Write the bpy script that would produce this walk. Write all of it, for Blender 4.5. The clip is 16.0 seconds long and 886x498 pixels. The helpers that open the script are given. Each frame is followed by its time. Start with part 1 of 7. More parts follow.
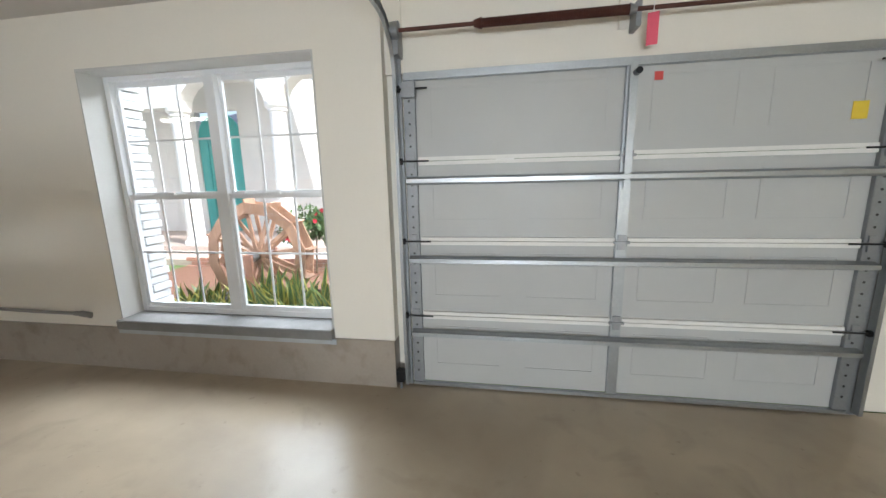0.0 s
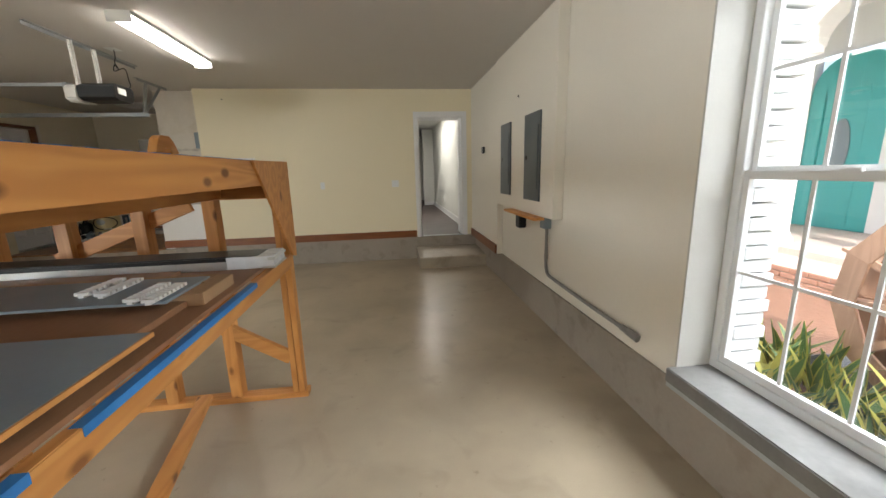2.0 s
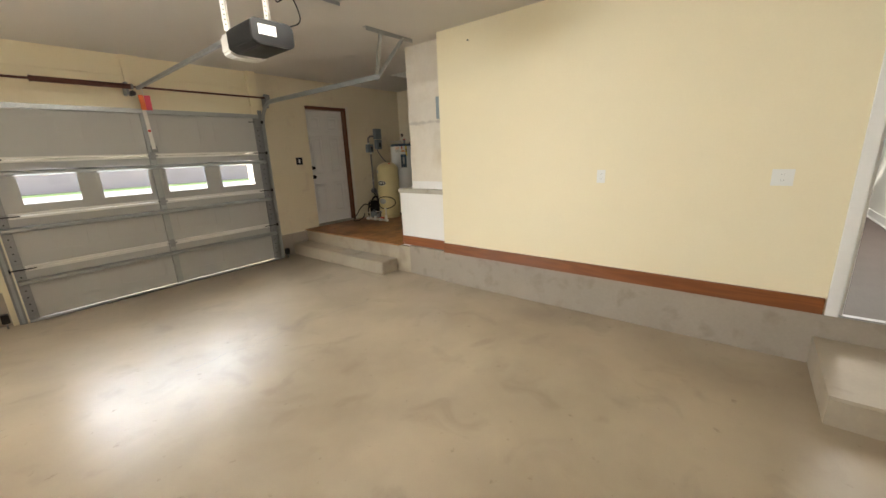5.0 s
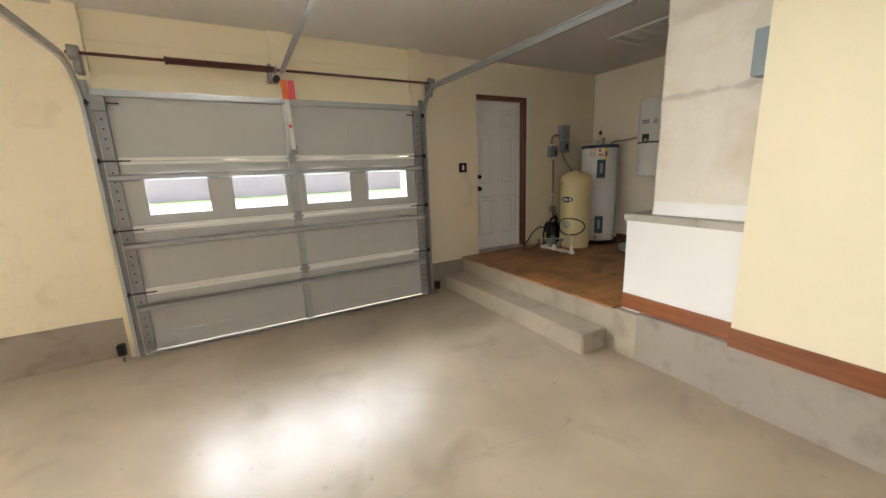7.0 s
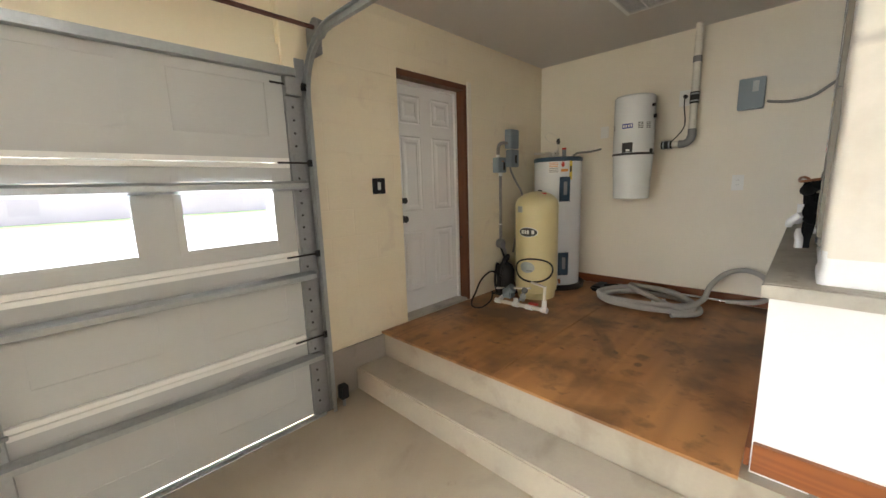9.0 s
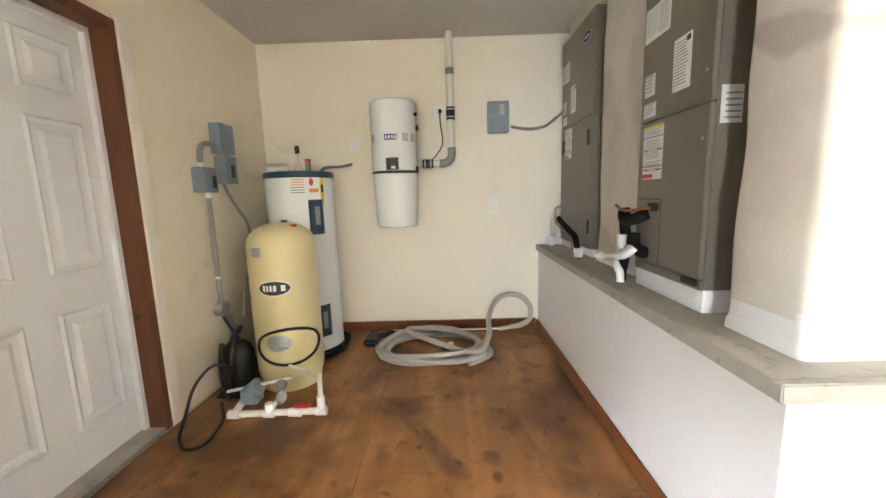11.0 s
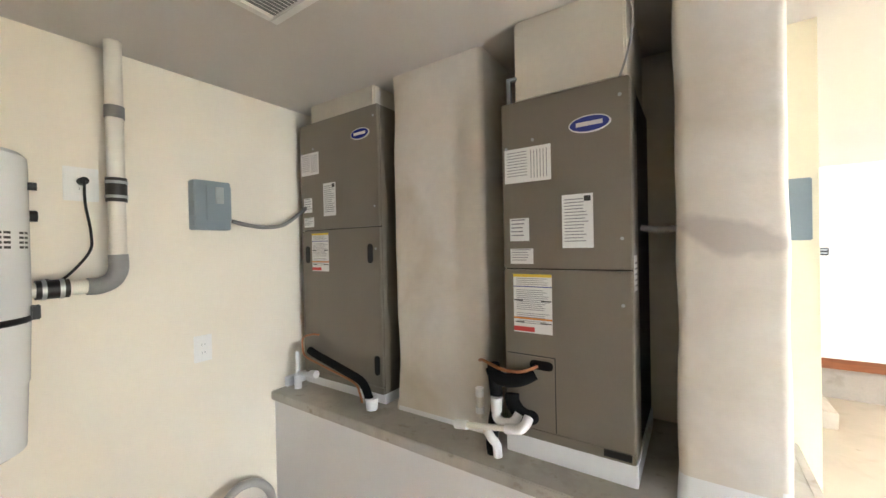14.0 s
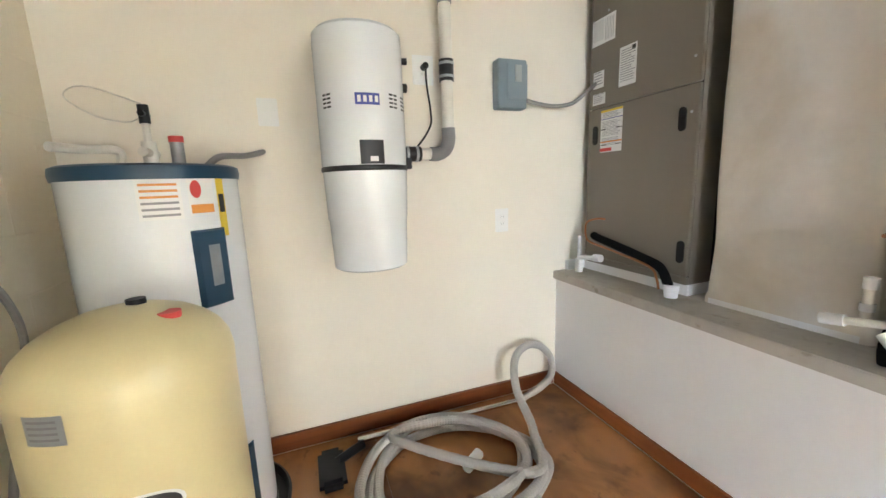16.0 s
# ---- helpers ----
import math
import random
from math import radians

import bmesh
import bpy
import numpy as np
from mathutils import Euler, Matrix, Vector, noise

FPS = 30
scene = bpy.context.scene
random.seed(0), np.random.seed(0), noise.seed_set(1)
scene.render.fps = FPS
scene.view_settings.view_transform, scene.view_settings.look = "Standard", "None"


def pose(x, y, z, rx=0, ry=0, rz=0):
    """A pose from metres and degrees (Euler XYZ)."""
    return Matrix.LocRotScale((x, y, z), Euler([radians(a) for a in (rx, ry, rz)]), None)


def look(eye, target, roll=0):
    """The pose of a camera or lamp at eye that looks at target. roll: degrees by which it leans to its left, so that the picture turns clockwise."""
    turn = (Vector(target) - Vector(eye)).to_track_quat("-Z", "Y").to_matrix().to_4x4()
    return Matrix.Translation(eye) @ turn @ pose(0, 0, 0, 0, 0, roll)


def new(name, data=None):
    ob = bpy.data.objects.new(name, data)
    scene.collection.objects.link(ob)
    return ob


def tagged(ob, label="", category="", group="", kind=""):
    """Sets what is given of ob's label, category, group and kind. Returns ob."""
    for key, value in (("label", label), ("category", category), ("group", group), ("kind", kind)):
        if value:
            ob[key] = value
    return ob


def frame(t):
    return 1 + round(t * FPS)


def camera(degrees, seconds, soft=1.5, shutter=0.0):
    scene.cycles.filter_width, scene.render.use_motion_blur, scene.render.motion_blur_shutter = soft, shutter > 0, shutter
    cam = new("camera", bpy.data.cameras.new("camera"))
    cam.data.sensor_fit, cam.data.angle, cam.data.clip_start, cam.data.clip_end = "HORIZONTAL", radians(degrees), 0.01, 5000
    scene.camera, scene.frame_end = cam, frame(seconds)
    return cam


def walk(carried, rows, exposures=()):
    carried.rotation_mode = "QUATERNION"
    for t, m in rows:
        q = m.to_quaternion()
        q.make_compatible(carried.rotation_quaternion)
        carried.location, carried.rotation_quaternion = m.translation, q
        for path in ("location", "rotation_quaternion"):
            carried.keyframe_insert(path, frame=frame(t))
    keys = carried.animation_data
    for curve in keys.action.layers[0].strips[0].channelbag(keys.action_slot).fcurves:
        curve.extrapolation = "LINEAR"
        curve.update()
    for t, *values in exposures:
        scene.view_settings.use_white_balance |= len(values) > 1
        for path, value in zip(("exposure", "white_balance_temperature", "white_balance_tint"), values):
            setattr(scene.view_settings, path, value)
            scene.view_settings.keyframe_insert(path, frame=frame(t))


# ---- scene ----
# ---- camera ----
# seconds, stops, kelvin, tint
EXPOSURES = [(0.0, 0.66, 6250, 10), (0.8, 0.68, 6350, 10), (2.0, 0.92, 6700, 10), (3.0, 1.75, 6050, 10), (3.5, 1.9, 5900, 10), (4.0, 2.0, 6000, 10), (4.5, 1.95, 6800, 10), (5.0, 1.9, 6900, 10), (7.5, 2.3, 6500, 10), (8.0, 2.45, 6400, 10), (10.5, 3.4, 6300, 10), (11.5, 3.75, 6100, 10), (12.5, 3.75, 6000, 10), (14.5, 3.95, 6000, 10), (16.0, 4.0, 5850, 10)]
cam = camera(99.8, 16.0, shutter=0.0)
PATH = [
    (0, (2.627, 1.534, 1.597), (2.296, 3.471, 1.223), -1.3),
    (0.5, (2.292, 1.89, 1.551), (1.349, 3.613, 1.176), -1.3),
    (1, (1.952, 2.223, 1.564), (0.349, 3.36, 1.192), -1.5),
    (1.5, (1.51, 2.445, 1.55), (-0.34, 3.095, 1.155), -1.7),
    (2, (1.03, 2.611, 1.55), (-0.91, 2.867, 1.136), -1.5),
    (2.5, (0.538, 2.709, 1.53), (-1.408, 2.59, 1.085), -1.6),
    (3, (0.026, 2.745, 1.525), (-1.901, 2.457, 1.076), -1.6),
    (3.2, (-0.197, 2.791, 1.517), (-2.121, 2.465, 1.08), -1.5),
    (3.5, (-0.518, 2.822, 1.555), (-2.429, 2.402, 1.142), -1.6),
    (4, (-1.012, 2.759, 1.557), (-2.894, 2.23, 1.135), -1.7),
    (4.5, (-1.579, 2.747, 1.58), (-3.359, 1.945, 1.144), -2.1),
    (4.8, (-1.831, 2.615, 1.61), (-3.438, 1.529, 1.123), -1.8),
    (5, (-2.028, 2.466, 1.606), (-3.535, 1.25, 1.105), -2.4),
    (7.3, (-3.09, 0.348, 1.538), (-4.013, -1.38, 1.133), -2.0),
    (7.5, (-3.178, 0.144, 1.539), (-4.089, -1.591, 1.139), -2.0),
    (7.7, (-3.242, -0.048, 1.565), (-4.176, -1.775, 1.183), -2.0),
    (8, (-3.368, -0.325, 1.551), (-4.375, -2.005, 1.146), -2.1),
    (8.2, (-3.467, -0.497, 1.536), (-4.552, -2.131, 1.145), -2.0),
    (10.3, (-4.476, -1.792, 1.582), (-6.333, -2.436, 1.209), -1.9),
    (10.5, (-4.566, -1.853, 1.584), (-6.469, -2.335, 1.202), -1.9),
    (11, (-4.833, -1.967, 1.612), (-6.812, -1.998, 1.321), -1.7),
    (11.5, (-5.086, -2.151, 1.619), (-7.063, -1.906, 1.431), -1.6),
    (12, (-5.318, -2.286, 1.653), (-7.181, -1.589, 1.443), -1.5),
    (12.5, (-5.597, -2.335, 1.715), (-7.288, -1.271, 1.618), -1.2),
    (13, (-5.742, -2.367, 1.834), (-7.287, -1.097, 1.852), -1.1),
    (13.5, (-5.886, -2.395, 1.879), (-7.262, -0.944, 1.895), -1.3),
    (14, (-5.994, -2.457, 1.997), (-7.115, -0.8, 1.981), -1.2),
    (14.5, (-6.048, -2.441, 2.014), (-7.112, -0.748, 1.995), -1.3),
    (15, (-6.037, -2.455, 1.963), (-7.203, -0.833, 1.875), -1.3),
    (15.5, (-6.071, -2.558, 1.864), (-7.612, -1.323, 1.547), -1.3),
    (16, (-6.193, -2.644, 1.716), (-8.041, -1.961, 1.372), -2.1),
]
walk(cam, [(t, look(eye, target, roll)) for t, eye, target, roll in PATH], EXPOSURES)

# ---- world, sun, lamps ----
world = bpy.data.worlds.new("sky")
scene.world = world
world.use_nodes = True
wn = world.node_tree
wn.nodes.clear()
sky = wn.nodes.new("ShaderNodeTexSky")
sky.sky_type = "NISHITA"
sky.sun_disc = False
sky.sun_elevation = radians(41)
sky.sun_rotation = radians(111)
sky.air_density, sky.dust_density = 1.2, 3.0
bg = wn.nodes.new("ShaderNodeBackground")
bg.inputs["Strength"].default_value = 0.15
wout = wn.nodes.new("ShaderNodeOutputWorld")
wn.links.new(sky.outputs[0], bg.inputs["Color"])
wn.links.new(bg.outputs[0], wout.inputs["Surface"])

sun_data = bpy.data.lights.new("sun", "SUN")
sun_data.energy, sun_data.angle, sun_data.color = 3.2, radians(2), (1.0, 0.96, 0.9)
sun = new("sun", sun_data)
# the sun stands east by south at 41 degrees
sun.matrix_world = look((0, 0, 20), Vector((0, 0, 20)) - Vector((0.85, -0.32, 0.80)))


def area(name, eye, target, w, h, power, color=(1, 1, 1)):
    d = bpy.data.lights.new(name, "AREA")
    d.shape, d.size, d.size_y, d.energy, d.color = "RECTANGLE", w, h, power, color
    o = new(name, d)
    o.matrix_world = look(eye, target)
    return o


# unseen area lamps outdoors, added to boost sky light through window and door panes
area("court_sky_light", (0.3, 6.9, 4.5), (0.3, 2.6, 0.0), 5.5, 3.0, 430, (0.88, 0.95, 1.0))
area("drive_sky_light", (-3.55, -6.6, 3.4), (-3.55, -1.2, 0.0), 4.5, 2.4, 300, (0.84, 0.92, 1.0))
# added fill lamp in an invented south opening; brightens north door and floor
area("south_window_daylight", (2.8, -3.70, 1.55), (2.8, 1.4, -1.6), 3.0, 1.15, 165, (0.88, 0.95, 1.0))
area("hall_lamp", (-8.6, 3.4, 2.84), (-8.6, 3.4, 0.0), 2.4, 0.3, 21, (1.0, 0.97, 0.92))

# ---- materials ----
def material(name, color, rough=0.6, metal=0.0, grain=40.0, grain_amt=0.06, stain=1.5, stain_amt=0.1, bump=0.1, bump_scale=None,
             stain_color=None, spec=0.5, stretch=(1, 1, 1), rough_var=0.08, coat=0.0, shift=0.0, alpha=1.0, bump_dist=0.002):
    """A surface with fine grain and broad stains, in metres of the place."""
    m = bpy.data.materials.new(name)
    m.use_nodes = True
    nt = m.node_tree
    b = nt.nodes["Principled BSDF"]
    tc = nt.nodes.new("ShaderNodeTexCoord")
    mp = nt.nodes.new("ShaderNodeMapping")
    mp.inputs["Scale"].default_value = stretch
    nt.links.new(tc.outputs["Object"], mp.inputs["Vector"])
    oi = nt.nodes.new("ShaderNodeObjectInfo")
    n1 = nt.nodes.new("ShaderNodeTexNoise")
    n1.inputs["Scale"].default_value, n1.inputs["Detail"].default_value = grain, 4
    n2 = nt.nodes.new("ShaderNodeTexNoise")
    n2.inputs["Scale"].default_value, n2.inputs["Detail"].default_value = stain, 6
    nt.links.new(mp.outputs[0], n1.inputs["Vector"])
    nt.links.new(tc.outputs["Object"], n2.inputs["Vector"])
    r2 = nt.nodes.new("ShaderNodeMapRange")
    r2.inputs[1].default_value, r2.inputs[2].default_value = 0.3, 0.75
    nt.links.new(n2.outputs[0], r2.inputs[0])
    sc = stain_color or tuple(c * 0.55 for c in color)
    mx = nt.nodes.new("ShaderNodeMix")
    mx.data_type = "RGBA"
    mul = nt.nodes.new("ShaderNodeMath")
    mul.operation = "MULTIPLY"
    mul.inputs[1].default_value = stain_amt
    nt.links.new(r2.outputs[0], mul.inputs[0])
    nt.links.new(mul.outputs[0], mx.inputs[0])
    mx.inputs[6].default_value = (*color, 1)
    mx.inputs[7].default_value = (*sc, 1)
    hsv = nt.nodes.new("ShaderNodeHueSaturation")
    ma = nt.nodes.new("ShaderNodeMath")
    ma.operation = "MULTIPLY_ADD"
    ma.inputs[1].default_value, ma.inputs[2].default_value = grain_amt * 2, 1 - grain_amt
    nt.links.new(n1.outputs[0], ma.inputs[0])
    mb = nt.nodes.new("ShaderNodeMath")
    mb.operation = "MULTIPLY_ADD"
    mb.inputs[1].default_value, = (shift,)
    nt.links.new(oi.outputs["Random"], mb.inputs[0])
    nt.links.new(ma.outputs[0], mb.inputs[2])
    nt.links.new(mb.outputs[0], hsv.inputs["Value"])
    nt.links.new(mx.outputs[2], hsv.inputs["Color"])
    nt.links.new(hsv.outputs[0], b.inputs["Base Color"])
    mr = nt.nodes.new("ShaderNodeMath")
    mr.operation = "MULTIPLY_ADD"
    mr.inputs[1].default_value, mr.inputs[2].default_value = rough_var * 2, rough - rough_var
    nt.links.new(n2.outputs[0], mr.inputs[0])
    nt.links.new(mr.outputs[0], b.inputs["Roughness"])
    b.inputs["Metallic"].default_value = metal
    b.inputs["Specular IOR Level"].default_value = spec
    b.inputs["Coat Weight"].default_value = coat
    b.inputs["Coat Roughness"].default_value = 0.1
    if bump:
        bp = nt.nodes.new("ShaderNodeBump")
        bp.inputs["Strength"].default_value, bp.inputs["Distance"].default_value = bump, bump_dist
        n3 = nt.nodes.new("ShaderNodeTexNoise")
        n3.inputs["Scale"].default_value, n3.inputs["Detail"].default_value = bump_scale or grain, 5
        nt.links.new(mp.outputs[0], n3.inputs["Vector"])
        nt.links.new(n3.outputs[0], bp.inputs["Height"])
        nt.links.new(bp.outputs[0], b.inputs["Normal"])
    return m


def wood(name, light, dark, axis, ring=1.0, rough=0.55, knots=True, coat=0.0, soft=0.9, worn=0.0):
    """Sawn timber: stretched wavy grain along an axis, with knots."""
    m = bpy.data.materials.new(name)
    m.use_nodes = True
    nt = m.node_tree
    b = nt.nodes["Principled BSDF"]
    tc = nt.nodes.new("ShaderNodeTexCoord")
    oi = nt.nodes.new("ShaderNodeObjectInfo")
    add = nt.nodes.new("ShaderNodeVectorMath")
    add.operation = "ADD"
    sc = nt.nodes.new("ShaderNodeVectorMath")
    sc.operation = "SCALE"
    sc.inputs["Scale"].default_value = 7.0
    comb = nt.nodes.new("ShaderNodeCombineXYZ")
    for k in range(3):
        nt.links.new(oi.outputs["Random"], comb.inputs[k])
    nt.links.new(comb.outputs[0], sc.inputs[0])
    nt.links.new(tc.outputs["Object"], add.inputs[0])
    nt.links.new(sc.outputs[0], add.inputs[1])
    mp = nt.nodes.new("ShaderNodeMapping")
    s = [9.0, 9.0, 9.0]
    s[axis] = soft
    if soft > 2:
        s = [4.5, 4.5, 3.0]
    mp.inputs["Scale"].default_value = s
    nt.links.new(add.outputs[0], mp.inputs["Vector"])
    n = nt.nodes.new("ShaderNodeTexNoise")
    n.inputs["Scale"].default_value, n.inputs["Detail"].default_value, n.inputs["Distortion"].default_value = ring, 2, 0.6
    nt.links.new(mp.outputs[0], n.inputs["Vector"])
    w = nt.nodes.new("ShaderNodeMath")
    w.operation = "MULTIPLY"
    w.inputs[1].default_value = 34
    nt.links.new(n.outputs[0], w.inputs[0])
    sn = nt.nodes.new("ShaderNodeMath")
    sn.operation = "SINE"
    nt.links.new(w.outputs[0], sn.inputs[0])
    if soft > 2:
        # rotary-cut veneer: contour lines that close round the knots
        w.inputs[1].default_value = 30
        mv = nt.nodes.new("ShaderNodeMapping")
        mv.inputs["Scale"].default_value = (2.6, 2.6, 1.5)
        nt.links.new(add.outputs[0], mv.inputs["Vector"])
        vo = nt.nodes.new("ShaderNodeTexVoronoi")
        vo.feature, vo.inputs["Smoothness"].default_value = "SMOOTH_F1", 0.6
        nt.links.new(mv.outputs[0], vo.inputs["Vector"])
        wa = nt.nodes.new("ShaderNodeMath")
        wa.operation, wa.inputs[1].default_value = "MULTIPLY_ADD", 15
        nt.links.new(vo.outputs["Distance"], wa.inputs[0])
        nt.links.new(w.outputs[0], wa.inputs[2])
        nt.links.new(wa.outputs[0], sn.inputs[0])
    mr = nt.nodes.new("ShaderNodeMapRange")
    mr.inputs[1].default_value, mr.inputs[2].default_value = -1.0, 1.0
    mr.inputs[3].default_value, mr.inputs[4].default_value = 0.0, 0.5
    nt.links.new(sn.outputs[0], mr.inputs[0])
    mx = nt.nodes.new("ShaderNodeMix")
    mx.data_type = "RGBA"
    mx.inputs[6].default_value, mx.inputs[7].default_value = (*light, 1), (*dark, 1)
    nt.links.new(mr.outputs[0], mx.inputs[0])
    last = mx.outputs[2]
    if knots:
        mp2 = nt.nodes.new("ShaderNodeMapping")
        s2 = [8.0, 8.0, 8.0]
        s2[axis] = 4.2
        mp2.inputs["Scale"].default_value = s2
        nt.links.new(add.outputs[0], mp2.inputs["Vector"])
        v = nt.nodes.new("ShaderNodeTexVoronoi")
        v.inputs["Scale"].default_value = 1.0
        nt.links.new(mp2.outputs[0], v.inputs["Vector"])
        kr = nt.nodes.new("ShaderNodeMapRange")
        kr.inputs[1].default_value, kr.inputs[2].default_value = 0.10, 0.19
        kr.inputs[3].default_value, kr.inputs[4].default_value = 0.85, 0.0
        nt.links.new(v.outputs["Distance"], kr.inputs[0])
        mk = nt.nodes.new("ShaderNodeMix")
        mk.data_type = "RGBA"
        mk.inputs[7].default_value = (dark[0] * 0.35, dark[1] * 0.3, dark[2] * 0.3, 1)
        nt.links.new(kr.outputs[0], mk.inputs[0])
        nt.links.new(last, mk.inputs[6])
        last = mk.outputs[2]
    if worn:
        # dark water marks and scuffs at two sizes
        for sc_, lo_, hi_, amt in ((1.9, 0.46, 0.66, worn), (7.0, 0.56, 0.72, worn * 0.8)):
            nw = nt.nodes.new("ShaderNodeTexNoise")
            nw.inputs["Scale"].default_value, nw.inputs["Detail"].default_value = sc_, 8
            nt.links.new(tc.outputs["Object"], nw.inputs["Vector"])
            rw = nt.nodes.new("ShaderNodeMapRange")
            rw.inputs[1].default_value, rw.inputs[2].default_value, rw.inputs[3].default_value, rw.inputs[4].default_value = lo_, hi_, 0.0, amt
            nt.links.new(nw.outputs[0], rw.inputs[0])
            mw = nt.nodes.new("ShaderNodeMix")
            mw.data_type = "RGBA"
            mw.inputs[7].default_value = (dark[0] * 0.45, dark[1] * 0.45, dark[2] * 0.5, 1)
            nt.links.new(rw.outputs[0], mw.inputs[0])
            nt.links.new(last, mw.inputs[6])
            last = mw.outputs[2]
    hsv = nt.nodes.new("ShaderNodeHueSaturation")
    ma = nt.nodes.new("ShaderNodeMath")
    ma.operation = "MULTIPLY_ADD"
    ma.inputs[1].default_value, ma.inputs[2].default_value = 0.3, 0.85
    nt.links.new(oi.outputs["Random"], ma.inputs[0])
    nt.links.new(ma.outputs[0], hsv.inputs["Value"])
    nt.links.new(last, hsv.inputs["Color"])
    nt.links.new(hsv.outputs[0], b.inputs["Base Color"])
    b.inputs["Roughness"].default_value = rough
    b.inputs["Coat Weight"].default_value = coat
    bp = nt.nodes.new("ShaderNodeBump")
    bp.inputs["Strength"].default_value, bp.inputs["Distance"].default_value = 0.15, 0.001
    nt.links.new(mr.outputs[0], bp.inputs["Height"])
    nt.links.new(bp.outputs[0], b.inputs["Normal"])
    return m


def block_wall(name, base):
    """A painted block wall: the wall paint with shallow block joints."""
    m = material(name, *base[0], **base[1])
    nt = m.node_tree
    b = nt.nodes["Principled BSDF"]
    tc = nt.nodes.new("ShaderNodeTexCoord")
    sep, com = nt.nodes.new("ShaderNodeSeparateXYZ"), nt.nodes.new("ShaderNodeCombineXYZ")
    nt.links.new(tc.outputs["Object"], sep.inputs[0])
    nt.links.new(sep.outputs[0], com.inputs[0])
    nt.links.new(sep.outputs[2], com.inputs[1])
    br = nt.nodes.new("ShaderNodeTexBrick")
    br.inputs["Scale"].default_value = 1.0
    br.inputs["Brick Width"].default_value, br.inputs["Row Height"].default_value = 0.40, 0.20
    br.inputs["Mortar Size"].default_value, br.inputs["Mortar Smooth"].default_value = 0.006, 1.0
    nt.links.new(com.outputs[0], br.inputs["Vector"])
    bp = nt.nodes.new("ShaderNodeBump")
    bp.invert = True
    bp.inputs["Strength"].default_value, bp.inputs["Distance"].default_value = 0.35, 0.004
    nt.links.new(br.outputs["Fac"], bp.inputs["Height"])
    old = b.inputs["Normal"].links[0].from_socket
    nt.links.new(old, bp.inputs["Normal"])
    nt.links.new(bp.outputs[0], b.inputs["Normal"])
    return m


def glowing(name, color, strength):
    m = bpy.data.materials.new(name)
    m.use_nodes = True
    b = m.node_tree.nodes["Principled BSDF"]
    b.inputs["Base Color"].default_value = (0.8, 0.8, 0.8, 1)
    b.inputs["Emission Color"].default_value = (*color, 1)
    b.inputs["Emission Strength"].default_value = strength
    return m


def glass(name, tint=(1, 1, 1)):
    m = bpy.data.materials.new(name)
    m.use_nodes = True
    b = m.node_tree.nodes["Principled BSDF"]
    b.inputs["Base Color"].default_value = (*tint, 1)
    b.inputs["Roughness"].default_value = 0.0
    b.inputs["Transmission Weight"].default_value = 1.0
    b.inputs["IOR"].default_value = 1.45
    return m


